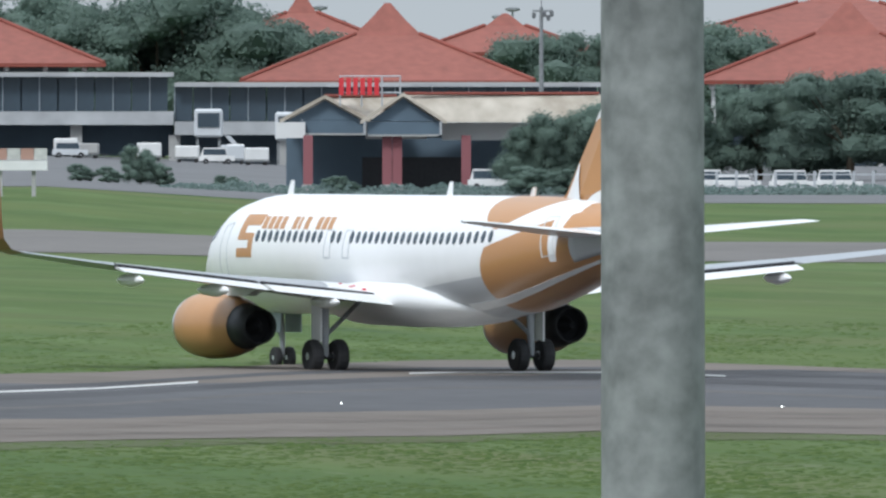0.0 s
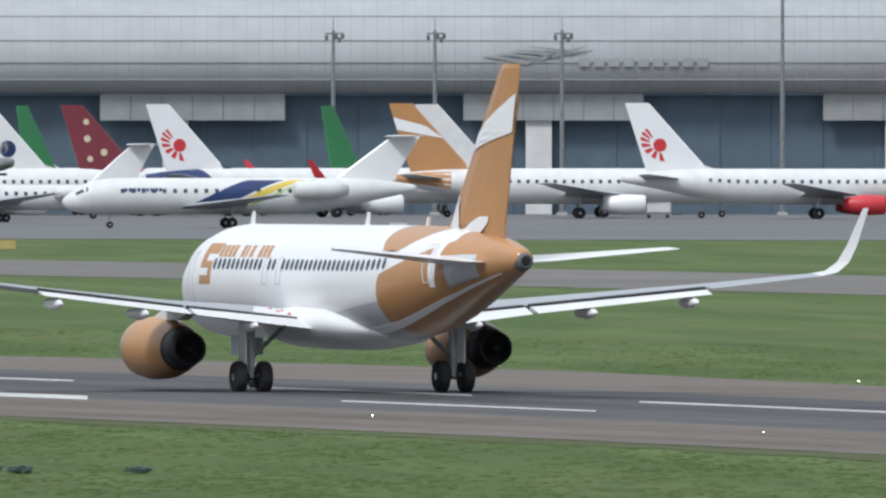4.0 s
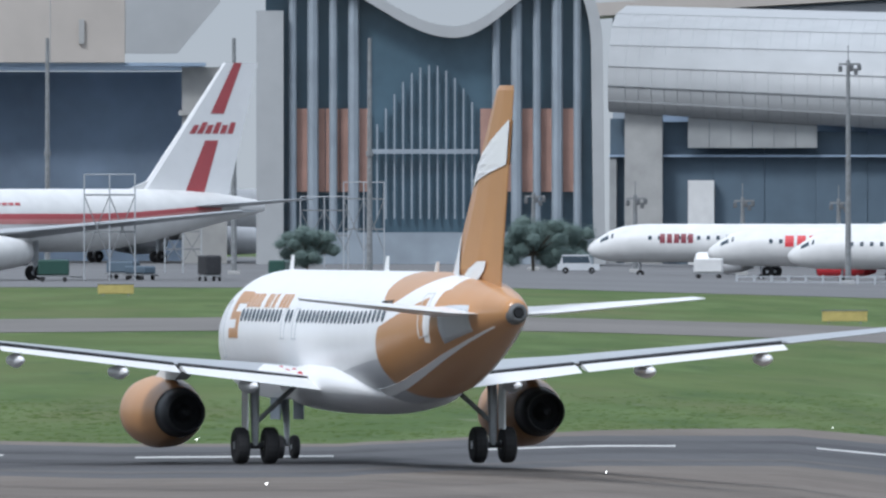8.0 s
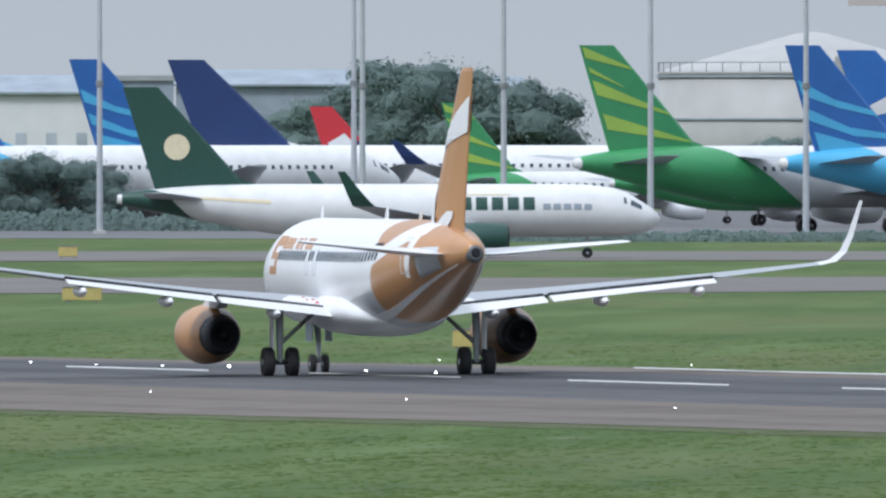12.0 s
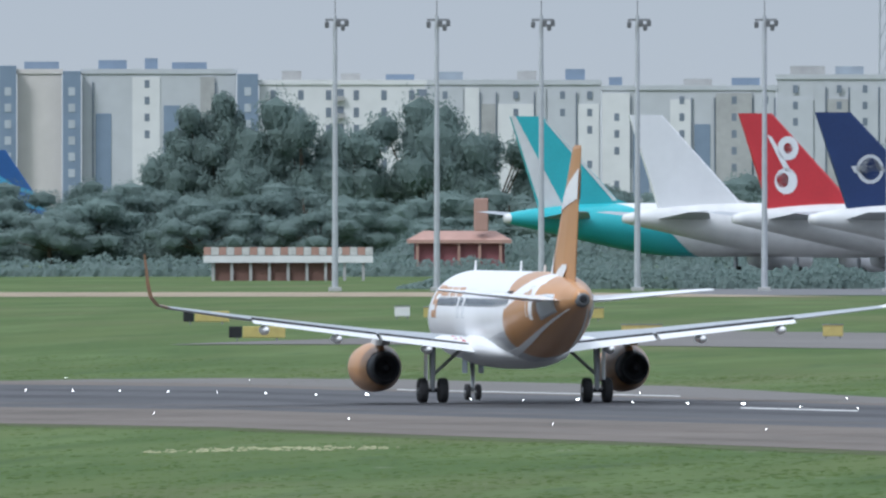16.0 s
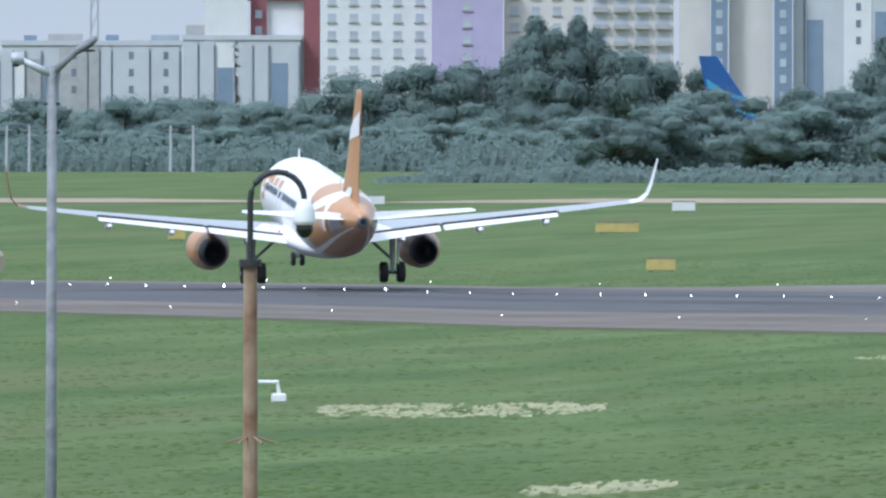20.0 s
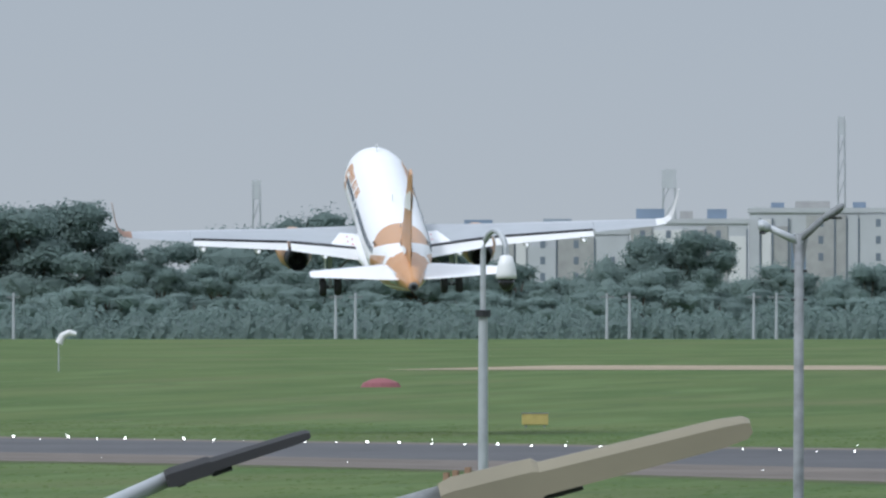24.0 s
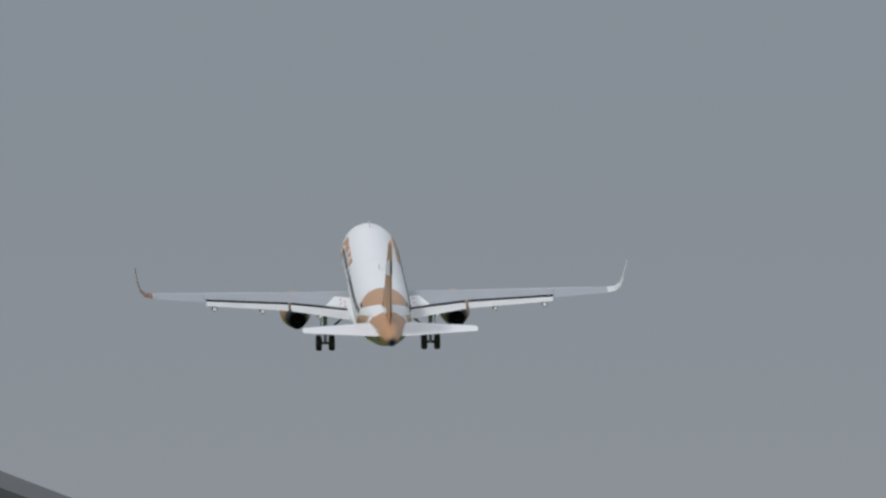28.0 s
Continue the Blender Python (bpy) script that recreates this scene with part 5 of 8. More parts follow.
def second_hangar():
    C, D = -7900, 2520
    root = thing("second_hangar", stand(C, D, 0, 0.035), "large hangar with a beige fascia and dark open bay", "hangar")
    xa, xb = local_x(-8680, C, D), local_x(-7140, C, D)
    n = 12
    for i in range(n):
        p0, p1 = xa - 12 + (xb - 9 - xa + 12) * i / n, xa - 12 + (xb - 9 - xa + 12) * (i + 1) / n
        part("fascia_panel", box(p0 + 0.04, p1 - 0.04, -2.0, 0.5, 22.4 if i else 23.6, 36), BEIGEPANEL, root, "beige fascia panel")
    part("fascia_end", prism([(xb - 9, -2, 36), (xb - 9, -2, 23.4), (xb - 3.2, -2, 23.4), (xb + 1.5, -2, 29), (xb + 4, -2, 36)], (0, 2.5, 0)), CLADDING, root, "pale metal end panel")
    # roof and ceiling in strips; the unseen slots between are added to brighten the bay
    for i in range(11):
        y0 = 0.55 + i * 9.0
        part("roof", box(xa, xb, y0, y0 + 3.3, 35.0, 36.4), CLADDARK, root)
        part("ceiling_strip", box(xa, xb, y0 - (2.0 if i == 0 else 0), y0 + (2.0 if i < 10 else 7.3), 22.0, 22.38), DIM, root)
    part("back_wall", box(xa + 2.1, xb, 98, 99, 0, 21.9), DIM, root)
    part("side_wall", box(xa, xa + 2.0, 0.6, 97, 0, 21.9), GREYSTEEL, root)
    part("side_wall", box(xb + 0.5, xb + 2, 3, 97, 0, 21.9), GREYSTEEL, root)
    part("pier", box(xb - 2.6, xb + 2.4, 0.8, 2.9, 0, 21.9), CONCRETE, root, "stained concrete pier")
    part("pier_ledge", box(xb - 3.0, xb + 2.8, 0.4, 0.78, 16.5, 17.1), CONCRETE, root)
    for b in (-8390, -8330, -8000, -7700):
        x = local_x(b, C, D)
        part("column", box(x - 0.7, x + 0.7, 20, 21.4, 0, 21.9), DOORBLUE, root)
    # emblem on the fascia
    x = local_x(-8090, C, D)
    part("emblem", prism([(x - 2.0, -2.3, 30), (x + 1.8, -2.3, 30), (x, -2.3, 24.2)], (0, 0.28, 0)), BLUE, root, "blue wedge emblem")
    for r in range(3):
        for i in range(3):
            part("sign_bar", box(x + 2.6 + i * 1.7, x + 4.0 + i * 1.7, -2.25, -2.02, 24.2 + r * 1.7, 25.2 + r * 1.7), GREYSTEEL, root)
    for b in (-8580, -8240, -7830, -7600, -7360):
        xx = local_x(b, C, D)
        part("fascia_lamp", box(xx - 0.3, xx + 0.3, -2.4, -2.03, 24.5, 27.2), CONCRETE, root)


def hip_roof(parent, cx, cy, half, z0, z1, z2, deep=None):
    """A two-stage pavilion roof: a broad hip under a steep cap."""
    deep = deep or half
    rf = part("roof", loft([[Vector((cx + sx * h, cy + sy * h * deep / half, z)) for sx, sy in ((-1, -1), (1, -1), (1, 1), (-1, 1))] for h, z in ((half, z0), (half * 0.22, z0 + (z1 - z0) * 0.96), (half * 0.20, z1))]), ROOFTILE, parent, "red clay tiled hip roof")
    cap = part("roof_cap", loft([[Vector((cx + sx * h, cy + sy * h, z)) for sx, sy in ((-1, -1), (1, -1), (1, 1), (-1, 1))] for h, z in ((half * 0.235, z1 - 0.35), (half * 0.12, z1 + (z2 - z1) * 0.45), (0.35, z2))]), ROOFTILE, parent, "steep red tiled roof cap")
    for sx in (-1, 1):
        for sy in (-1, 1):
            part("ridge", tube([(cx + sx * half, cy + sy * deep, z0 + 0.1), (cx + sx * half * 0.22, cy + sy * deep * 0.22, z0 + (z1 - z0) * 0.96 + 0.12)], 0.25, 6), ROOFEDGE, rf)
    part("eave", loft([[Vector((cx + sx * h, cy + sy * h * deep / half, z)) for sx, sy in ((-1, -1), (1, -1), (1, 1), (-1, 1))] for h, z in ((half + 0.2, z0 - 0.45), (half + 0.25, z0 - 0.02))]), ROOFEDGE, rf)
    return rf


def pavilion(b, d, half, label, z0=10.2, z1=16.0, z2=19.6, posts=True):
    root = thing("terminal_pavilion", stand(b, d, 0, 0.035), label, "terminal building", "terminal pavilions")
    hip_roof(root, 0, half, half, z0, z1, z2)
    k = half * 0.82
    part("wall", box(-k, k, half - k, half + k, 0, z0 - 0.5), GLASSDARK, root, "dark glazed walls under the eaves")
    n = 8
    for i in range(n + 1 if posts else 0):
        x = -k * 1.08 + 2.16 * k * i / n
        part("post", tube([(x, half - k - 1.6, 0), (x, half - k - 1.6, z0 - 0.4)], 0.28, 8), OFFWHITE, root)
    for i in range(10):
        x = -half * 0.9 + 1.8 * half * i / 9
        part("eave_lamp", spun([(-0.25, 0.1), (0, 0.34), (0.25, 0.1)], 8, centre=(x, 1.2, z0 - 0.75)), PLASTICW, root)
    return root


def concourse(b0, b1, label):
    C, D = (b0 + b1) / 2, 2704
    root = thing("concourse", stand(C, D, 0, 0.035), label, "terminal building", "concourse wings")
    xa, xb = local_x(b0, C, D), local_x(b1, C, D)
    part("roof_slab", box(xa, xb, -1.0, 22, 9.5, 10.0), CONCRETE, root, "pale concrete roof slab")
    part("upper_band", box(xa, xb, -0.8, 16, 3.7, 5.3), STAINBAND, root, "stained white parapet band")
    # dark door colour on this wall stands in for shade below the slab
    part("ground_wall", box(xa, xb, 6.0, 16, 0, 3.65), DOORBLUE, root, "service wall coloured dark for the undercroft's shade")
    part("cornice", box(xa, xb, -1.5, -1.02, 9.45, 9.85), STAINBAND, root)
    bay, n = 2.2, int((xb - xa) / 2.2)
    pane = mull = post = None
    for i in range(n):
        m = Matrix.Translation((xa + bay * i, 0, 0))
        if pane is None:
            pane = part("window", box(0.08, bay - 0.08, 0.1, 0.4, 5.35, 9.45), GLASSDARK, root)
            mull = part("mullion", box(-0.06, 0.06, -0.1, 0.45, 5.3, 9.48), GREYSTEEL, root)
            post = part("column", box(-0.7, 0.7, 0.3, 1.6, 0, 3.68), CONCRETE, root)
            pane.matrix_basis = mull.matrix_basis = post.matrix_basis = m
        else:
            again(pane, m)
            if i % 2 == 0:
                again(mull, m)
            if i % 6 == 0:
                again(post, m)
    return root


def gantry(b, d, label):
    """A boxy nose-in service gantry with an open stair, standing under the concourse."""
    root = thing("service_gantry", stand(b, d, 0, 0.035), label, "service stand", "service gantries")
    part("cab", box(-1.7, 1.7, 0, 2.4, 3.0, 6.4, bevel=0.25), GREYPAINT, root)
    part("cab_window", box(-1.3, 1.3, -0.12, -0.01, 4.2, 5.9), GLASSDARK, root)
    for x in (-1.3, 1.3):
        part("leg", box(x - 0.16, x + 0.16, 0.6, 0.95, 0, 3.05), GALV, root)
    part("stair", prism([(1.9, 0.4, 3.2), (2.6, 0.4, 3.2), (5.4, 0.4, 0.1), (4.7, 0.4, 0.1)], (0, 0.9, 0)), PALEPOLE, root, "pale service stair")
    part("crate", box(2.2, 4.2, -1.5, 0.2, 0.35, 2.2, bevel=0.1), OFFWHITE, root, "white service container")
    return root


def jet_bridge(b0, b1, d, label):
    """An apron bridge: a cab on lift legs, two telescoping ribbed tunnels and roof units."""
    C = (b0 + b1) / 2
    root = thing("jet_bridge", stand(C, d, 0, 0.035), label, "jet bridge", "boarding bridges")
    x0, x1 = local_x(b0, C, d), local_x(b1, C, d)
    cab = part("cab", loft([[Vector((x, y, z)) for x, y in ((x0, -1.9), (x0 + 4.2, -1.9), (x0 + 4.6, 1.9), (x0, 1.9))] for z in (4.7, 5.0, 8.4, 8.7)]), CONCRETE, root, "weathered grey bridge cab")
    part("cab_window", box(x0 + 0.7, x0 + 2.6, -2.02, -1.92, 6.3, 7.8), GLASSDARK, cab)
    part("cab_window", box(x0 + 2.9, x0 + 3.8, -2.02, -1.92, 6.3, 7.8), GLASSDARK, cab)
    part("canopy", box(x0 - 0.7, x0 - 0.02, -1.7, 1.7, 4.9, 8.5), DARKMETAL, cab, "dark folding canopy")
    xm = x0 + 4.7 + (x1 - x0 - 4.7) * 0.5
    for xa, xb, z0, z1, n in ((x0 + 4.7, xm, 4.9, 8.0, 4), (xm + 0.05, x1, 4.6, 8.5, 4)):
        tn = part("tunnel", box(xa, xb, -1.5, 1.5, z0, z1), CLADDARK, root, "ribbed grey tunnel")
        part("tunnel_window", box(xa + 0.4, xb - 0.4, -1.56, -1.51, z0 + 1.5, z0 + 2.3), GLASSDARK, tn)
        for i in range(n):
            x = xa + (xb - xa) * (i + 0.5) / n
            part("tunnel_rib", box(x - 0.12, x + 0.12, -1.75, -1.57, z0 - 0.1, z1 + 0.15), CONCRETE, tn)
    for x, w in ((x0 + 2.2, 2.6), (x1 - 2.6, 2.8)):
        part("roof_unit", box(x - w / 2, x + w / 2, -1.1, 1.0, 8.75, 10.1, bevel=0.1), GREYPAINT, root)
        part("roof_grille", box(x - w / 2 + 0.3, x + w / 2 - 0.3, -1.2, -1.12, 9.0, 9.8), DARKMETAL, root)
    for x in (x0 + 1.2, x0 + 5.4, x1 - 1.4):
        part("leg", box(x - 0.3, x + 0.3, -0.9, -0.3, 0.9, 4.75), GALV, root)
        part("foot", box(x - 0.8, x + 0.8, -1.4, 0.9, 0.05, 0.9), DARKMETAL, root)
    for i in range(3):
        xa = x0 + 1.2 + i * 1.4
        part("brace", tube([(xa, -0.95, 1.2), (xa + 1.4, -0.95, 4.5)], 0.1, 6), GALV, root)
    return root


def rotunda_bridge(b, d):
    """A fixed bridge head: box cab, round hub under a caged unit and a covered stair."""
    root = thing("boarding_bridge", stand(b, d, 0, 0.035), "pale grey boarding bridge head with rotunda and covered stair", "jet bridge")
    part("cab", box(-3.0, 3.0, -2.0, 2.0, 3.0, 8.75, bevel=0.15), STAINBAND, root, "stained pale grey box cab")
    for x in (-1.0, 1.0):
        part("panel_joint", box(x - 0.05, x + 0.05, -2.04, -2.005, 3.2, 8.5), CLADDARK, root)
    part("hub", tube([(6.0, 0, 2.6), (6.0, 0, 7.3)], 2.9, 24), CONCRETE, root, "round grey rotunda", smooth=False)
    for z in (2.6, 4.9, 7.25):
        part("hub_band", tube([(6.0, 0, z), (6.0, 0, z + 0.18)], 3.02, 24), CLADDARK, root)
    part("bellows", box(8.6, 10.0, -1.5, 1.5, 3.2, 7.0), CLADDARK, root, "dark grey folded bellows")
    for i in range(4):
        part("bellows_fold", box(8.75 + 0.32 * i, 8.9 + 0.32 * i, -1.7, -1.52, 3.1, 7.1), CONCRETE, root)
    part("plinth", box(3.9, 8.1, -1.4, 1.4, 7.45, 8.1), GREYPAINT, root)
    for x in (4.1, 6.2):
        for y in (-0.9, 0.9):
            part("cage_post", tube([(x, y, 8.1), (x, y, 10.0)], 0.09, 6), PALEPOLE, root)
    for z in (9.0, 9.95):
        part("cage_rail", box(4.05, 6.25, -0.98, 0.98, z, z + 0.1), PALEPOLE, root)
    part("cage_unit", box(4.5, 5.8, -0.6, 0.6, 8.12, 8.9), CONCRETE, root)
    # covered stair: roof, side panel and dark flight
    part("stair_roof", prism([(-9.2, -1.3, 6.0), (-6.4, -1.3, 6.3), (-3.05, -1.3, 3.9), (-3.05, -1.3, 3.2), (-6.5, -1.3, 5.5), (-9.2, -1.3, 5.4)], (0, 2.6, 0)), RENDERW, root, "white stair roof")
    part("stair_side", prism([(-9.0, -1.2, 4.9), (-6.6, -1.2, 4.9), (-3.2, -1.2, 2.5), (-3.2, -1.2, 0.6), (-6.5, -1.2, 2.0), (-9.0, -1.2, 2.0)], (0, 0.15, 0)), RENDERW, root, "white stair side panel")
    part("stair_flight", prism([(-8.8, 0.0, 4.8), (-3.1, 0.0, 1.2), (-3.1, 0.0, 3.1), (-8.8, 0.0, 5.3)], (0, 1.1, 0)), DARKMETAL, root)
    for x in (-8.6, -2.4, 2.4, 5.0, 7.2):
        part("column", box(x - 0.35, x + 0.35, -0.4, 0.4, 0, 2.98), CONCRETE, root)
    for x in (-4.6, 1.5):
        part("lamp", spun([(-0.15, 0.1), (0, 0.22), (0.15, 0.1)], 8, centre=(x, -2.2, 3.2)), PLASTICW, root)
    return root


def gate_canopies():
    C, D = 0, 1990
    root = thing("canopy_hall", stand(C, D, 0, 0.035), "old canopy hall with rusty tin roofs on red pillars", "canopy building")

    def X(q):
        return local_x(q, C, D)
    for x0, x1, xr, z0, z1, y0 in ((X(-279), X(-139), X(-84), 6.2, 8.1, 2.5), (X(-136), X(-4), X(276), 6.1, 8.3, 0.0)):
        m, run = (x0 + x1) / 2, xr - (x0 + x1) / 2
        for a, c in ((x0 - 0.5, m), (x1 + 0.5, m)):
            part("gable_trim", prism([(a, y0 - 0.55, z0 - 0.3), (c, y0 - 0.55, z1), (c, y0 - 0.55, z1 + 0.32), (a, y0 - 0.55, z0 + 0.05)], (0, 0.5, 0)), RUSTROOF, root, "pale rust-stained gable trim")
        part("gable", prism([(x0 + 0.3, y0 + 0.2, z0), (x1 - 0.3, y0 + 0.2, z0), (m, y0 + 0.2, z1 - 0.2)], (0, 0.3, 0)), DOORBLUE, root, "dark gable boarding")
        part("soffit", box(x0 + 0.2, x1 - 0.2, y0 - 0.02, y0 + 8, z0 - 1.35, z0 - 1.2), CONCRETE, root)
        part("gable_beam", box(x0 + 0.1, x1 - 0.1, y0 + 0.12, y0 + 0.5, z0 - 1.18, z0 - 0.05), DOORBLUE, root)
        # near slope with the stained tin, and the far slope behind the ridge
        part("roof", prism([(m, y0, z1), (m + run, y0 + 5, z1), (m + run + (x1 - m), y0 + 4, z0 - 0.1), (x1 + 0.4, y0 - 0.5, z0 - 0.1)], (0, 0.1, 0.22)), RUSTROOF, root, "rust-stained tin roof")
        part("roof_back", prism([(m, y0 + 0.1, z1 - 0.02), (m + run, y0 + 5.1, z1 - 0.02), (m + run, y0 + 14, z0), (x0 - 0.3, y0 + 8, z0)], (0, 0, 0.18)), RUSTROOF, root)
        part("ridge_cap", tube([(m, y0 - 0.4, z1 + 0.22), (m + run, y0 + 5.05, z1 + 0.22)], 0.16, 6), ROOFEDGE, root)
        part("fascia", box(x1 + 0.1, max(x1 + 5.5, xr), y0 + 4.2, y0 + 4.6, z0 - 1.7, z0 - 0.15), RENDERW, root, "white fascia under the roof")
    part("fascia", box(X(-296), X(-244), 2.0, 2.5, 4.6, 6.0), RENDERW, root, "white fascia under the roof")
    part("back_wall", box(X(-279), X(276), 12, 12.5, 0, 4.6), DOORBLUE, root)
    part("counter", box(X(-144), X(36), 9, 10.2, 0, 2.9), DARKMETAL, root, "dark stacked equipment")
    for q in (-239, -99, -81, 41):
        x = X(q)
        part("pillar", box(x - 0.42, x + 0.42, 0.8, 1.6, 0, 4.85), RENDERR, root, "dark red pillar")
        part("pillar_base", box(x - 0.55, x + 0.55, 0.7, 1.7, 0, 0.5), CONCRETE, root)
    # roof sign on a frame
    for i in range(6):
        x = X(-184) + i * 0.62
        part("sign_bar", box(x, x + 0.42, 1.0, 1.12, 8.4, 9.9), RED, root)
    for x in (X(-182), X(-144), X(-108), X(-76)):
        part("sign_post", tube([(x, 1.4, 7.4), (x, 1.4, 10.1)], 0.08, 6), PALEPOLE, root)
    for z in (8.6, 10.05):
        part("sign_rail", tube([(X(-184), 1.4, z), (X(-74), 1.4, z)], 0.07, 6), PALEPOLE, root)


def barrier(b0, b1, d, label="red and white striped blast fence on a brick base"):
    C = (b0 + b1) / 2
    root = thing("blast_fence", stand(C, d, 0, 0.0), label, "barrier", "striped fences")
    xa, xb = local_x(b0, C, d), local_x(b1, C, d)
    n = 22
    for i in range(n):
        p0, p1 = xa + (xb - xa) * i / n, xa + (xb - xa) * (i + 1) / n
        part("panel", box(p0 + 0.02, p1 - 0.02, 0, 0.25, 2.68, 3.5), MARK if i % 2 else BRICKPANEL, root, "" if i % 2 else "faded orange-red panel")
    part("beam", box(xa, xb, -0.1, 0.5, 1.9, 2.62), OFFWHITE, root)
    part("base", box(xa + 1.2, xb - (xb - xa) * 0.22, 0.6, 1.2, 0, 1.95), BRICKBASE, root, "dull brick base wall")
    for i in range(9):
        x = xa + 1 + (xb - xa - 2) * i / 8
        part("post", box(x - 0.15, x + 0.15, 0.2, 0.5, 0, 1.89), CONCRETE, root)
    return root


long_hangar()
roof_hall()
glass_tower()
second_hangar()
concourse(-1430, -477, "long two-storey passenger concourse with dark glazing")
concourse(-475, 420, "two-storey concourse wing with dark glazing by the canopies")
for b in (-415, -272):
    gantry(b, 2680, "grey service gantry with a stair under the concourse")
pavilion(-98, 2713, 17.6, "terminal pavilion with a red tiled two-stage roof", posts=False)
pavilion(-945, 2713, 23.4, "terminal pavilion with a broad red tiled roof", z0=11.1, z1=19.0, z2=23.5, posts=False)
pavilion(716, 2690, 18.0, "terminal pavilion with a red tiled roof among trees")
pavilion(-250, 2860, 9.0, "small red-roofed pavilion behind the terminal", 16, 19, 21.5)
pavilion(110, 2900, 12.0, "red-roofed pavilion behind the terminal", 14, 17.5, 19)
pavilion(700, 2880, 24.0, "broad red-roofed hall behind the terminal", 15, 20.5, 21.5)
gate_canopies()
rotunda_bridge(-1010, 2300)
jet_bridge(-1942, -1735, 2450, "weathered grey boarding bridge parked before the hangar")
jet_bridge(-1612, -1382, 2480, "grey boarding bridge beside the parked freighter")
barrier(-1223, -700, 1650)
barrier(-12343, -12043, 2350, "faded red and white striped blast fence at the runway's far end")


def storage_tank(b, d, r, h):
    root = thing("storage_tank", stand(b, d, 0, 0.035), "large white steel fuel storage tank with conical roof", "storage tank")
    part("shell", loft([ring((0, r, z), (1, 0, 0), (0, 1, 0), r, r, 48) for z in (0, h)]), TANK, root, "weathered off-white tank shell", smooth=True)
    part("roof", loft([ring((0, r, z), (1, 0, 0), (0, 1, 0), q, q, 48) for z, q in ((h + 0.05, r + 0.15), (h + 0.3, r + 0.15), (h + 5.2, 2.0), (h + 5.4, 0.3))]), TANK, root)
    for z in (h * 0.33, h * 0.66, h - 0.4):
        part("wind_girder", loft([ring((0, r, q), (1, 0, 0), (0, 1, 0), r + 0.25, r + 0.25, 48) for q in (z, z + 0.22)]), GREYSTEEL, root)
    for i in range(24):
        a = math.pi + math.pi * i / 23
        p = Vector((r * math.cos(a), r + r * math.sin(a), 0))
        part("rail_post", tube([p + Vector((0, 0, h + 0.3)), p + Vector((0, 0, h + 1.5))], 0.07, 6), GALV, root)
    part("hand_rail", tube([(r * math.cos(math.pi + math.pi * i / 23), r + r * math.sin(math.pi + math.pi * i / 23), h + 1.5) for i in range(24)], 0.07, 6), GALV, root)
    part("stair_tower", box(r * 0.15, r * 0.15 + 1.6, -2.0, -0.2, 0, h + 2.2), CONCRETE, root)


def scaffold(b, d, w, h, label, turn=0.0):
    """An open maintenance platform: posts, decks, rails and crossed braces."""
    root = thing("work_platform", stand(b, d, turn, 0.035), label, "work platform", "maintenance platforms")
    n = max(2, int(w / 2.2))
    for i in range(n + 1):
        x = -w / 2 + w * i / n
        for y in (0, 1.6):
            part("post", tube([(x, y, 0), (x, y, h)], 0.07, 6), PALEPOLE, root)
        if i < n:
            part("brace", tube([(x, 0, h * 0.2), (x + w / n, 0, h * 0.8)], 0.05, 5), GALV, root)
            part("brace", tube([(x + w / n, 0, h * 0.2), (x, 0, h * 0.8)], 0.05, 5), GALV, root)
    for z in (h * 0.45, h * 0.8):
        part("deck", box(-w / 2, w / 2, 0.05, 1.55, z, z + 0.15), GALV, root)
    part("hand_rail", tube([(-w / 2, 0, h), (w / 2, 0, h)], 0.06, 6), PALEPOLE, root)
    return root


scaffold(-7310, 2046, 4.6, 9.6, "grey lattice maintenance platform beside the wide-body")
scaffold(-6930, 2350, 5.0, 7.5, "pale maintenance stair frame by the hangar pier")
scaffold(-6860, 2345, 4.2, 9.0, "tall pale maintenance frame before the office tower")
scaffold(-7180, 2240, 3.6, 5.0, "low grey maintenance platform under the tail")
storage_tank(-8935, 2850, 19.5, 17.0)


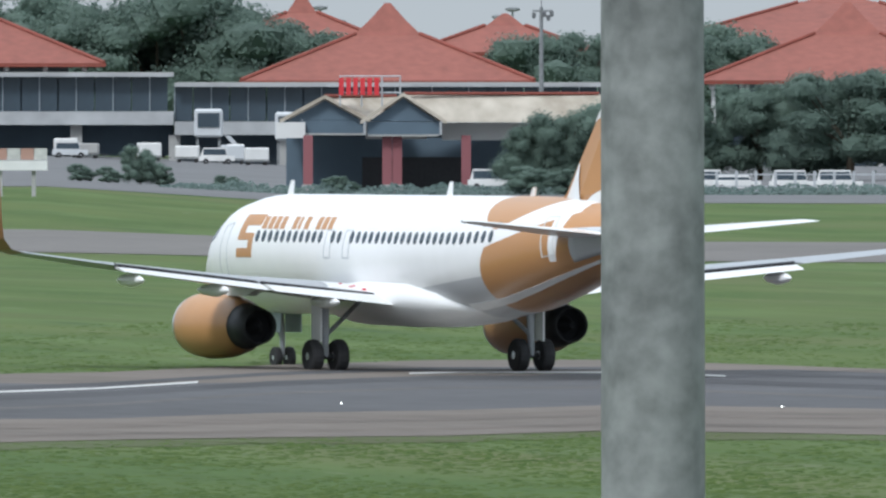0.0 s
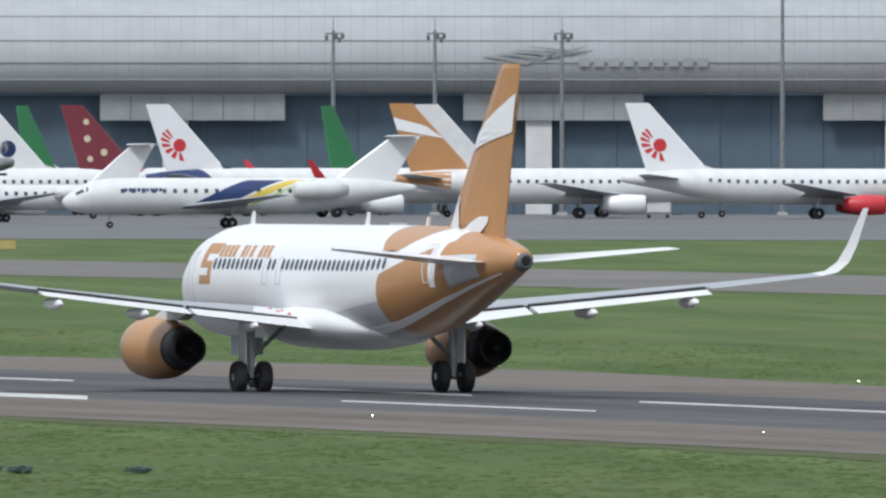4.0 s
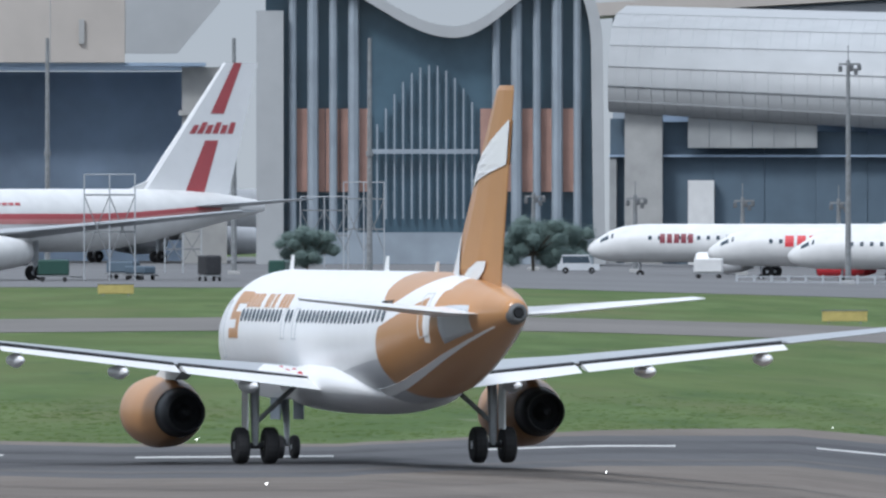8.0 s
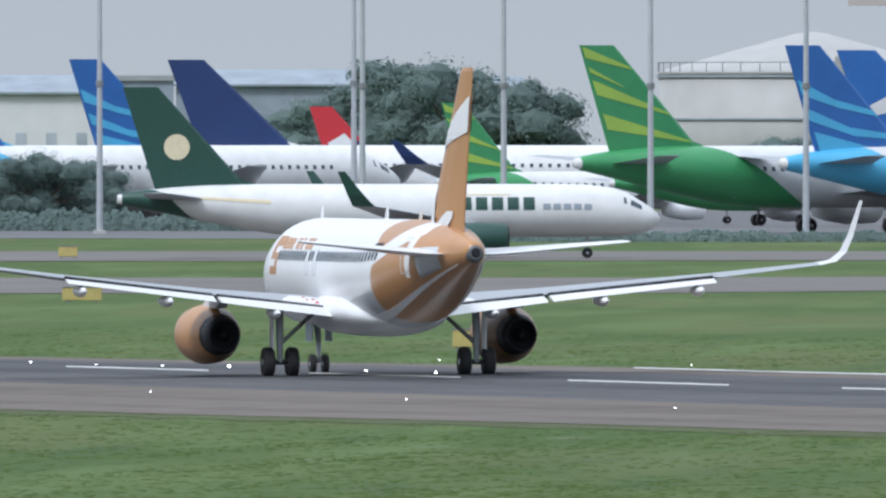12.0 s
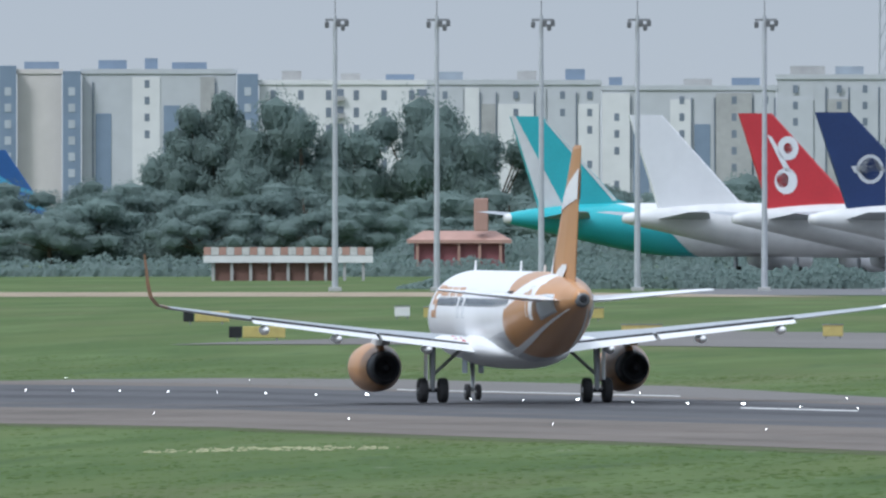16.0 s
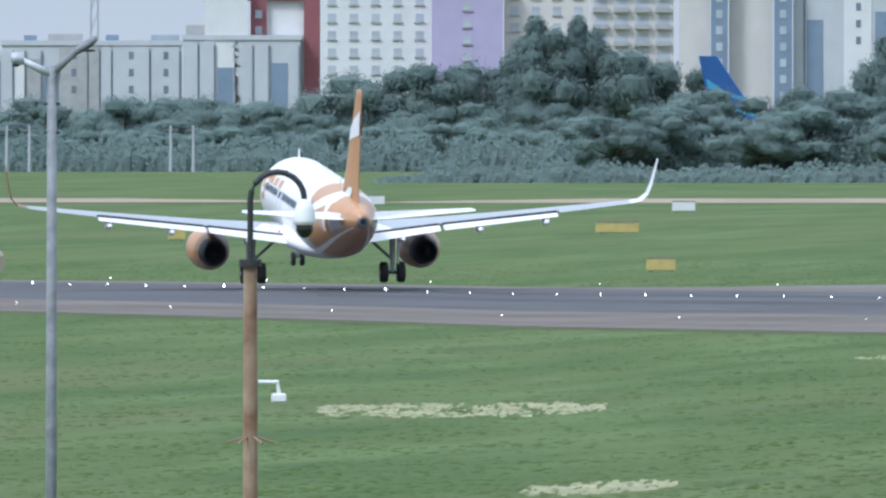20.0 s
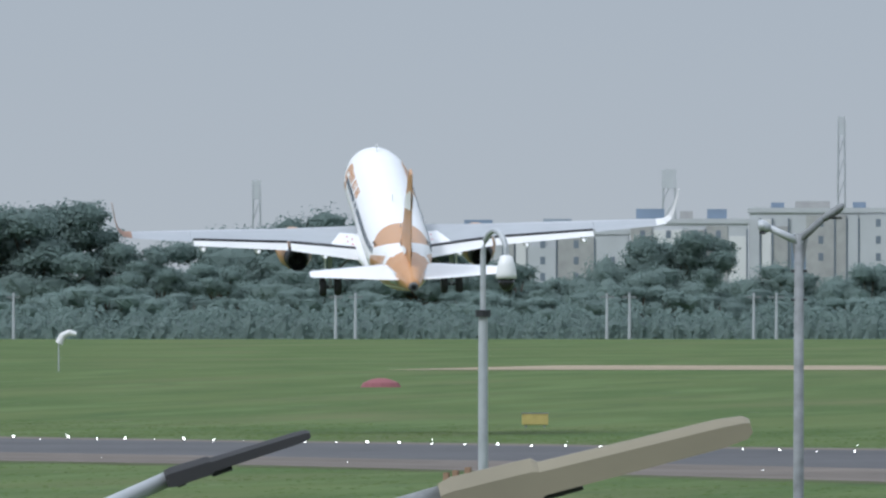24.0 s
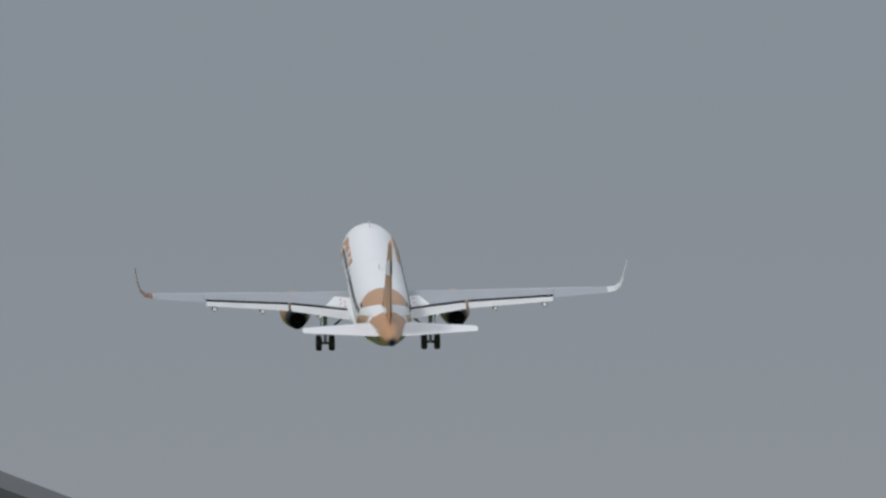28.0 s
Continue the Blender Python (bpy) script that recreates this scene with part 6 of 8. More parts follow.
# ---- apartment blocks ----
def apartment(b0, b1, d, h, mat, label, kind="grid", floors=None, bays=None, cap=None):
    """A slab block: each window its own piece in a recess frame."""
    C = (b0 + b1) / 2
    root = thing("apartment_block", stand(C, d), label, "apartment building", "apartment blocks")
    w = (b1 - b0) / UNIT * d
    z0 = -1.0
    part("wall", box(-w / 2, w / 2, 0, 14, z0, h), mat, root)
    part("parapet", box(-w / 2 - 0.25, w / 2 + 0.25, -0.25, 14.2, h + 0.01, h + 0.9), cap or mat, root)
    floors = floors or max(3, int(h / 3.0))
    bays = bays or max(2, int(w / {"slots": 5.0, "arches": 3.1}.get(kind, 3.6)))
    if kind == "grid":
        first = None
        for f in range(max(0, floors - 9), floors):
            for i in range(bays):
                x, z = -w / 2 + w * (i + 0.5) / bays, h * (f + 0.45) / floors
                m = Matrix.Translation((x, 0, z))
                if first is None:
                    first = part("window", box(-0.75, 0.75, -0.06, 0.2, -0.7, 0.75), WINDOW, root)
                    first.matrix_basis = m
                    sill = part("sill", box(-0.95, 0.95, -0.3, -0.07, -0.95, -0.75), CONCRETE, root)
                    sill.matrix_basis = m
                else:
                    again(first, m)
                    again(sill, m)
    elif kind == "strips":
        # upright slabs of uneven width, with dark slits, tall glazed recesses and downpipes between them
        rnd = random.Random(int(abs(b0)))
        x = -w / 2
        while x < w / 2 - 1.5:
            q = min(rnd.choice((2.2, 3.0, 4.2, 5.5, 7.0)), w / 2 - x)
            top = h * rnd.choice((0.90, 0.95, 0.985, 0.985))
            kind_of = rnd.random()
            if kind_of < 0.22 and q > 2.5:
                part("recess", box(x + 0.3, x + min(q, 3.2), -0.12, 0.1, h * 0.42, h * rnd.uniform(0.78, 0.86)), RENDERB, root, "tall blue-grey glazed recess")
            else:
                deep = rnd.uniform(0.15, 0.6)
                part("slab", box(x + 0.05, x + q - 0.35, -deep, -0.02, z0, top), (RENDERG, RENDERW, CONCRETE, RENDERG)[int(kind_of * 40) % 4], root)
                if q > 4:
                    for f in range(max(0, floors - 6), floors):
                        if rnd.random() < 0.8:
                            z = h * (f + 0.4) / floors
                            part("window", box(x + q * 0.42, x + q * 0.42 + 0.9, -deep - 0.04, -deep + 0.1, z - 0.7, z + 0.7), SLOT, root)
            if rnd.random() < 0.6:
                part("downpipe", box(x + q - 0.3, x + q - 0.05, -0.35, -0.05, h * rnd.uniform(0.3, 0.6), h * 0.96), SLOT, root, "dark downpipe")
            x += q
    elif kind == "slots":
        for i in range(bays):
            x = -w / 2 + w * (i + 0.5) / bays
            for f in range(max(0, floors - 5), floors):
                z = h * (f + 0.4) / floors
                part("window", box(x - 0.5, x + 0.5, -0.06, 0.2, z - 0.9, z + 0.9), SLOT, root)
            if i % 3 == 2:
                for f in range(max(0, floors - 5), floors):
                    z = h * (f + 0.4) / floors
                    part("balcony", box(x + 0.9, x + 2.9, -0.9, -0.05, z - 1.1, z - 0.2), CONCRETE, root)
                    part("opening", box(x + 1.0, x + 2.8, -0.06, 0.2, z - 0.15, z + 1.1), SLOT, root)
    elif kind == "arches":
        for i in range(bays + 1):
            x = -w / 2 + w * i / bays
            part("pilaster", box(x - 1.05, x + 1.05, -0.45, -0.02, z0, h * (0.985 if i % 3 else 0.96), bevel=0.2), RENDERW if i % 3 == 1 else RENDERG, root)
            if i < bays:
                part("slit", box(x + 1.35, x + 1.85, -0.08, 0.1, 3, h * 0.93), RENDERB, root)
    elif kind == "balcony":
        for i in range(bays):
            x = -w / 2 + w * (i + 0.5) / bays
            for f in range(max(0, floors - 9), floors):
                z = h * (f + 0.4) / floors
                part("opening", box(x - 1.2, x + 1.2, -0.06, 0.3, z - 0.6, z + 1.2), WINDOW, root)
                part("balcony", box(x - 1.4, x + 1.4, -1.0, -0.1, z - 1.0, z - 0.1), CONCRETE, root)
    rnd = random.Random(int(abs(b1)))
    x = -w / 2 + rnd.uniform(2, 6)
    while x < w / 2 - 3:
        q, tall = rnd.choice((1.2, 1.8, 2.6, 3.2)), rnd.uniform(0.9, 2.0)
        part("roof_tank" if q > 1.5 else "roof_hut", box(x - q, x + q, 3, 7, h + 0.92, h + 0.92 + tall), rnd.choice((RENDERB, RENDERB, CONCRETE, GREYSTEEL)), root)
        x += q + rnd.uniform(4, 15)
    return root


AD = 4150
for b0, b1, h, mat, kind, lab in (
        (-14460, -14170, 21, RENDERG, "strips", "pale grey low apartment block"),
        (-14168, -13960, 23, RENDERG, "strips", "pale grey apartment block with dark window strips"),
        (-13958, -13640, 25, RENDERG, "strips", "long pale grey apartment block with window strips"),
        (-13638, -13430, 26, RENDERG, "strips", "pale grey block beside the red-framed tower"),
        (-13600, -13524, 34.4, RENDERW, "none", "white blind apartment gable beside a dull red frame"),
        (-13394, -13200, 35, RENDERW, "grid", "white apartment block with small windows in columns"),
        (-13198, -13072, 37, RENDERP, "grid", "lilac apartment block with one window column"),
        (-13070, -12920, 36, RENDERT, "grid", "beige apartment block with paired windows"),
        (-12918, -12770, 37, RENDERT, "balcony", "beige apartment block with balconies"),
        (-12760, -12705, 36, RENDERT, "none", "beige blind gable tower"),
        (-12672, -12594, 37, RENDERT, "none", "beige blind gable tower"),
        (-12558, -12285, 37, RENDERG, "strips", "grey apartment block with dark window columns"),
        (-12244, -11950, 35, RENDERW, "slots", "white apartment block with small square windows"),
        (-11948, -11640, 35, RENDERG, "strips", "pale grey apartment block with tall strips"),
        (-11638, -11330, 34, RENDERG, "strips", "pale grey apartment block with tall strips"),
        (-11328, -11090, 36, RENDERG, "strips", "pale grey apartment block with tall strips"),
        (-11088, -10815, 36, RENDERG, "arches", "white apartment block with arched window strips")):
    apartment(b0, b1, AD if mat is not RENDERP else AD - 4, h, mat, lab, kind, bays=1 if mat is RENDERP else None)


def plain_tower(b0, b1, d, h, mat, label):
    C = (b0 + b1) / 2
    w = (b1 - b0) / UNIT * d
    root = thing("stair_tower", stand(C, d), label, "apartment building")
    part("wall", box(-w / 2, w / 2, 0, 8, -1, h, bevel=0.05), mat, root)
    for f in range(4, int(h / 3)):
        part("window", box(-0.6, 0.6, -0.08, 0.1, 3 * f, 3 * f + 1.5), WINDOW, root)


plain_tower(-12704, -12674, AD - 3, 38.5, RENDERB, "slate blue stair tower between gables")
plain_tower(-12592, -12560, AD - 3, 37.5, RENDERB, "slate blue stair tower")
plain_tower(-12283, -12246, AD - 3, 37, RENDERB, "slate blue stair tower")
# the red frame: two legs and a lintel
red = thing("framed_tower", stand(-13457, AD + 3), "dull red portal frame tower with white infill", "apartment building")
for x0, x1, z0, z1 in ((-6.4, -3.4, -1, 33.2), (3.4, 6.4, -1, 33.2), (-8.6, 6.4, 33.22, 36.4)):
    part("frame", box(x0, x1, 0, 6, z0, z1), RENDERR, red)
part("infill", box(-3.38, 3.38, 1, 5, -1, 33.2), RENDERW, red)
for f in range(4, 11):
    part("window", box(-5.5, -4.3, -0.08, 0.1, 3 * f, 3 * f + 1.5), WINDOW, red)


def low_block(b0, b1, d, h, mat, label, roof=None, pitch=0.0):
    C = (b0 + b1) / 2
    w = (b1 - b0) / UNIT * d
    root = thing("low_building", stand(C, d), label, "building")
    part("wall", box(-w / 2, w / 2, 0, 12, -1, h), mat, root)
    if pitch:
        part("roof", prism([(-w / 2 - 0.8, -0.8, h), (w / 2 + 0.8, -0.8, h), (w / 2 - 2, 6, h + pitch), (-w / 2 + 2, 6, h + pitch)], (0, 0, -0.3)), roof or mat, root)
    else:
        part("roof", box(-w / 2 - 0.4, w / 2 + 0.4, -0.4, 12.4, h + 0.01, h + 0.7), roof or mat, root)
    n = max(2, int(w / 4))
    for i in range(n):
        x = -w / 2 + w * (i + 0.5) / n
        part("window", box(x - 0.7, x + 0.7, -0.08, 0.1, h * 0.55, h * 0.55 + 1.6), WINDOW, root)


low_block(-1330, -1040, 2790, 28, CLADDARK, "pale grey hangar annex behind the pavilion")
low_block(-10415, -10200, 3000, 15.6, RENDERW, "white house with a dark pitched roof", GREYSTEEL, 2.3)
low_block(-10195, -10064, 3015, 17.2, GREYSTEEL, "grey annex with a dark flat roof", CLADDARK)
low_block(-10060, -9700, 3050, 17, GREYSTEEL, "dark roofed shed behind the aircraft", GREYSTEEL, 2.0)
low_block(-9690, -9420, 2980, 15, RENDERW, "low shed with a dark roof", GREYSTEEL, 2.5)
for b0, b1, h in ((-15930, -15762, 24.5), (-15640, -15512, 27.5), (-15505, -15450, 24), (-15442, -15340, 26.6), (-15930, -15300, 19)):
    low_block(b0, b1, 4300 if h > 20 else 4200, h, RENDERB if h > 20 else GREYSTEEL, "distant warehouse with a blue-grey roof")


def mast(b, d, h, w, label):
    root = thing("telecom_tower", stand(b, d), label, "tower")
    for sx in (-1, 1):
        for sy in (-1, 1):
            part("leg", tube([(sx * w, sy * w, -1), (sx * w * 0.6, sy * w * 0.6, h)], 0.22, 6), PALEPOLE, root)
    for i in range(int(h / 4)):
        k = w * (1 - 0.4 * (i + 0.5) * 4 / h)
        part("brace", tube([(-k, -k, i * 4), (k, -k, i * 4 + 4)], 0.12, 6), PALEPOLE, root)
    part("antenna_box", box(-w * 0.8, w * 0.8, -w * 0.8, w * 0.8, h - 3, h + 0.5), GREYPAINT, root)


mast(-10765, 4200, 44, 1.6, "pale steel lattice telecom tower")
mast(-13795, 4250, 43, 0.9, "slim pale telecom mast")
mast(-14100, 4250, 33, 1.7, "pale steel lattice telecom tower")
mast(-14830, 4250, 31, 1.0, "slim pale telecom mast")
mast(-11140, 4250, 56, 1.0, "pale concrete chimney mast")


# ---- trees ----
def tree_mesh(name, h, spread, seed, leaf, conic=False, dense=1.0, low=0.2):
    """One kind of tree: a trunk with limbs, and a crown of leaf sprays in clumps."""
    rnd = random.Random(seed)
    root = thing(name, Matrix.Identity(4), "broad-crowned dark green tropical tree" if name == "tree" else "low dark green leafy bush", name, "airfield trees" if name == "tree" else "airfield bushes")
    trunk = tube([(0, 0, -0.5), (0.1, 0, h * 0.25), (0.0, 0.2, h * 0.55), (0.2, 0, h * 0.8)], [h * 0.035, h * 0.027, h * 0.018, h * 0.006], 8)
    clumps = []
    for i in range(int(26 * dense)):
        a, q = rnd.uniform(0, 2 * math.pi), math.sqrt(rnd.random())
        z = h * rnd.uniform(low, 0.9)
        lim = spread * (math.sqrt(max(0.06, 1 - ((z / h - 0.5) / 0.5) ** 2)) if not conic else max(0.15, 1.15 - z / h))
        c = Vector((lim * q * math.cos(a), lim * q * math.sin(a), z))
        clumps.append((c, spread * rnd.uniform(0.30, 0.46)))
        tube([(0, 0.1, h * 0.3), c * 0.55 + Vector((0, 0, h * 0.13)), c], [h * 0.012, h * 0.008, h * 0.003], 5, trunk)
    part("trunk", trunk, BARK, root)
    vs, fs = [], []
    ball = bmesh.new()
    bmesh.ops.create_icosphere(ball, subdivisions=1, radius=1.0)
    ball.verts.index_update()
    dirs = [v.co.normalized() for v in ball.verts]
    tris = [tuple(v.index for v in f.verts) for f in ball.faces]
    ball.free()

    def lobe(d, n):
        return 0.86 + 0.36 * noise.noise(d * 1.6 + Vector((n * 3.1, seed * 5.3, 0))) + 0.22 * noise.noise(d * 4.0 + Vector((seed, n * 2.7, 0)))
    for n, (c, r) in enumerate(clumps):
        # the close heart of a clump, and the sprays of small leaves that hide it
        k = len(vs)
        vs += [c + Vector((d.x, d.y, d.z * 0.74)) * (r * 0.7 * lobe(d, n)) for d in dirs]
        fs += [tuple(k + i for i in f) for f in tris]
        for i in range(int(620 * dense ** 0.7)):
            d = Vector((rnd.gauss(0, 1), rnd.gauss(0, 1), rnd.gauss(0, 0.8))).normalized()
            p = c + Vector((d.x, d.y, d.z * 0.74)) * (r * lobe(d, n) * rnd.uniform(0.70, 0.97))
            face = (d + Vector((0, 0, 0.25)) + Vector((rnd.gauss(0, 0.3), rnd.gauss(0, 0.3), rnd.gauss(0, 0.3)))).normalized()
            u = face.cross(Vector((rnd.gauss(0, 1), rnd.gauss(0, 1), rnd.gauss(0, 1)))).normalized()
            v = face.cross(u)
            s = rnd.uniform(0.007, 0.017) * h
            k = len(vs)
            vs += [p - u * s, p + v * s * 1.1, p + u * s * 0.8 - v * s * 0.4]
            fs.append((k, k + 1, k + 2))
    me = bpy.data.meshes.new("crown")
    me.from_pydata([tuple(v) for v in vs], [], fs)
    me.materials.append(leaf)
    cr = new("crown", me)
    cr.parent = root
    cr["kind"] = "stuff"
    return root


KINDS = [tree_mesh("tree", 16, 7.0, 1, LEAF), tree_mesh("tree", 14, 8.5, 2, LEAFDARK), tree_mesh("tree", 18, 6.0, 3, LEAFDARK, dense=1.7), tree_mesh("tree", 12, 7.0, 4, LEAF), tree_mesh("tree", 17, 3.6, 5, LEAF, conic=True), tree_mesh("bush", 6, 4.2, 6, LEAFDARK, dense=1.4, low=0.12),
         tree_mesh("tree", 16, 7.5, 7, LEAFDEEP), tree_mesh("tree", 14, 8.5, 8, LEAFDEEP, dense=1.2), tree_mesh("bush", 6, 4.2, 9, LEAFDEEP, dense=1.4, low=0.12)]
USED = set()


def tree(b, d, h, kind, wide=1.0):
    if b > -1500:
        # trees by the terminal take the deeper leaf colour, without the haze tint
        kind = (6, 7, 7, 7, 6, 8)[kind]
    src = KINDS[kind]
    base_h = (16, 14, 18, 12, 17, 6, 16, 14, 6)[kind]
    s = h / base_h
    m = stand(b, d, (b * 7) % 360) @ Matrix.Diagonal((s * wide, s * wide, s, 1))
    if kind not in USED:
        USED.add(kind)
        src.matrix_world = m
        return src
    o = copy_thing(src, Matrix.Identity(4))
    o.matrix_basis = m
    return o


rt = random.Random(11)
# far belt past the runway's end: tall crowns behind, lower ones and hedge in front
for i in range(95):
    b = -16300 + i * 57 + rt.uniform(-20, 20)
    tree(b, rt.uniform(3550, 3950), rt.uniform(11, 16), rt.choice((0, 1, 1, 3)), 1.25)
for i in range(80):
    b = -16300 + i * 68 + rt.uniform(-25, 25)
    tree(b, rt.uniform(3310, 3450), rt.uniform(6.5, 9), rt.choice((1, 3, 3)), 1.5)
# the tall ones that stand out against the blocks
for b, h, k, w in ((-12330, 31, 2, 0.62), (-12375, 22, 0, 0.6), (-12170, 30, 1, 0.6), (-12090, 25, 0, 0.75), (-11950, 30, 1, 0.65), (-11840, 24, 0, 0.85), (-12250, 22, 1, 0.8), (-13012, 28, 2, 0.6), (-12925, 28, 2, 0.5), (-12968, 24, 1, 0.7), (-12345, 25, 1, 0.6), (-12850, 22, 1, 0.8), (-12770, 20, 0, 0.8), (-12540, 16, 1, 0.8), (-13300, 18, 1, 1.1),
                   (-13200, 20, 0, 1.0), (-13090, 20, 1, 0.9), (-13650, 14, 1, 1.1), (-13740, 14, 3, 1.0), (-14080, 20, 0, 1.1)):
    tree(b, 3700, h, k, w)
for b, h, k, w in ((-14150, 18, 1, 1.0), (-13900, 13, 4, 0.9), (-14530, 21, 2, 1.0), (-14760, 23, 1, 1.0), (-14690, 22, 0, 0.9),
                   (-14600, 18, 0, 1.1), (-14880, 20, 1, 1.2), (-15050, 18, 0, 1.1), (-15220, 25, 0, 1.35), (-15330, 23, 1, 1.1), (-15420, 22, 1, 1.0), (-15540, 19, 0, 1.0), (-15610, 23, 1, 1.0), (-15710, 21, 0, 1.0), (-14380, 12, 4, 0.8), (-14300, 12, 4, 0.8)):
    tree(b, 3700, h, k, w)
# behind the tails
for b, d, h, k, w in ((-10955, 3100, 21, 1, 1.25), (-10880, 3050, 20, 0, 1.2), (-10650, 3000, 13, 3, 1.2), (-10560, 3000, 12, 3, 1.1), (-9640, 2950, 20, 0, 1.2), (-9540, 2900, 19, 1, 1.1), (-9740, 2950, 16, 1, 1.1), (-9440, 2900, 17, 2, 0.9), (-9840, 2980, 13, 3, 1.2),
                      (-10385, 2150, 6.8, 5, 1.0)):
    tree(b, d, h, k, w)
# behind the tails
for b, d, h, k, w in ((-10300, 2140, 7.4, 5, 1.0), (-10230, 2160, 6.6, 5, 1.0), (-11640, 3300, 12, 1, 1.2), (-11480, 3300, 11, 3, 1.2), (-11300, 3200, 11, 3, 1.2), (-11150, 3200, 10, 1, 1.2),
                      (-6560, 2300, 5.6, 5, 0.9), (-6500, 2310, 5.2, 5, 0.8), (-6960, 2300, 4.6, 5, 0.9), (-8980, 2700, 9, 3, 1.2), (-8860, 2700, 8, 1, 1.2)):
    tree(b, d, h, k, w)
# round the terminal
for i in range(10):
    tree(-800 + i * 58 + rt.uniform(-15, 15), 2830, rt.uniform(17, 22), rt.choice((0, 1, 1)), 1.25)
for b, d, h, k, w in ((170, 2820, 16, 1, 1.1), (230, 2820, 17, 0, 1.1), (430, 2820, 18, 2, 1.1), (500, 2820, 16, 1, 1.1), (215, 1960, 7.6, 5, 0.9), (165, 1960, 6.2, 5, 0.8), (250, 1965, 6.4, 5, 0.8),
                      (470, 2240, 9, 5, 0.9), (560, 2240, 10, 0, 1.1), (640, 2240, 10, 5, 0.9), (720, 2230, 11, 1, 1.2)):
    tree(b, d, h, k, w)
for b, d, h, k, w in ((800, 2230, 11.5, 0, 1.2), (880, 2230, 10, 1, 1.2), (960, 2230, 11, 1, 1.2),
                      (-640, 1930, 1.5, 5, 1.2), (-590, 1930, 1.4, 5, 1.2), (-535, 1935, 3.3, 5, 0.8), (-495, 1935, 1.6, 5, 1.0), (-380, 1935, 1.2, 5, 1.6), (-180, 1900, 1.6, 5, 1.5), (150, 1900, 2.4, 5, 1.5), (230, 1890, 2.2, 5, 1.5), (300, 1900, 1.8, 5, 1.5), (-4520, 602, 0.2, 5, 2.2), (-4470, 598, 0.25, 5, 2.0), (-4260, 600, 0.22, 5, 2.2)):
    tree(b, d, h, k, w)


def hedge(b0, b1, d, h, deep, count, seed, label):
    """A long uneven belt of bushes, uncountable."""
    rnd = random.Random(seed)
    vs, fs = [], []
    for i in range(count):
        b = rnd.uniform(b0, b1)
        top = h * (0.75 + 0.35 * noise.noise(Vector((b * 0.02, 3.1 * seed, 0))) + 0.25 * noise.noise(Vector((b * 0.11, 7.7 * seed, 0))))
        top *= min(1.0, 0.12 + (b - b0) / 160, 0.12 + (b1 - b) / 160)
        z = top * rnd.random() ** 0.8
        off = rnd.uniform(-1, 1)
        p = spot(b, d + off * deep * (1 - 0.6 * z / max(0.1, top)), z)
        # leaves turn outwards and upwards
        face = Vector((rnd.gauss(0, 0.4), 1.1 * off + rnd.gauss(0, 0.5), 0.15 + 0.3 * z / max(0.1, top) + rnd.gauss(0, 0.45))).normalized()
        u = face.cross(Vector((rnd.gauss(0, 1), rnd.gauss(0, 1), rnd.gauss(0, 1)))).normalized()
        v = face.cross(u)
        s = rnd.uniform(0.13, 0.30) * min(1.15, 0.5 + 0.11 * h)
        k = len(vs)
        vs += [p - u * s, p + v * s * 0.7, p + u * s, p - v * s * 0.7]
        fs.append((k, k + 1, k + 2, k + 3))
    # the close-grown heart of the belt
    n = int(max(160, (b1 - b0) / 9))
    for i in range(n + 1):
        b = b0 + (b1 - b0) * i / n
        top = h * (0.75 + 0.35 * noise.noise(Vector((b * 0.02, 3.1 * seed, 0))) + 0.25 * noise.noise(Vector((b * 0.11, 7.7 * seed, 0))))
        top *= min(1.0, 0.05 + (b - b0) / 160, 0.05 + (b1 - b) / 160)
        k = len(vs)
        for j in range(7):
            f = j / 6
            rough = 1 + 0.28 * noise.noise(Vector((b * 0.07, j * 1.3, seed)))
            vs.append(spot(b, d - deep * 0.5 * math.cos(math.pi * f) * rough, top * 0.74 * math.sin(math.pi * f) ** 0.6 * rough - 0.2))
        if i:
            fs += [(k - 7 + j, k + j, k + j + 1, k - 6 + j) for j in range(6)]
    me = bpy.data.meshes.new("hedge")
    me.from_pydata([tuple(v) for v in vs], [], fs)
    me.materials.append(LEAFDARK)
    tagged(new("hedge", me), label, "hedge", kind="stuff")


hedge(-16400, -11100, 3180, 6.5, 12, 60000, 1, "long dark green hedge before the trees")
for i, b in enumerate(range(-12880, -12060, 62)):
    tree(b + 17 * (i % 3), 3130 + 9 * (i % 4), 8.5 + 1.3 * ((i * 5) % 4), (1, 3, 0, 1)[i % 4], 1.3)
hedge(-12900, -12050, 3140, 9.0, 8, 26000, 6, "tall hedge that hides a parked airliner")
hedge(-13300, -10800, 2480, 2.6, 5, 16000, 2, "low scrub beyond the runway's end")
hedge(-12000, -9650, 2130, 2.3, 4, 24000, 3, "low dark scrub along the apron fence")
hedge(-9700, -7800, 1900, 1.1, 3, 13000, 4, "low scrub along the taxiway")
hedge(-500, 900, 1900, 1.1, 4, 6000, 5, "low bushes along the terminal road")


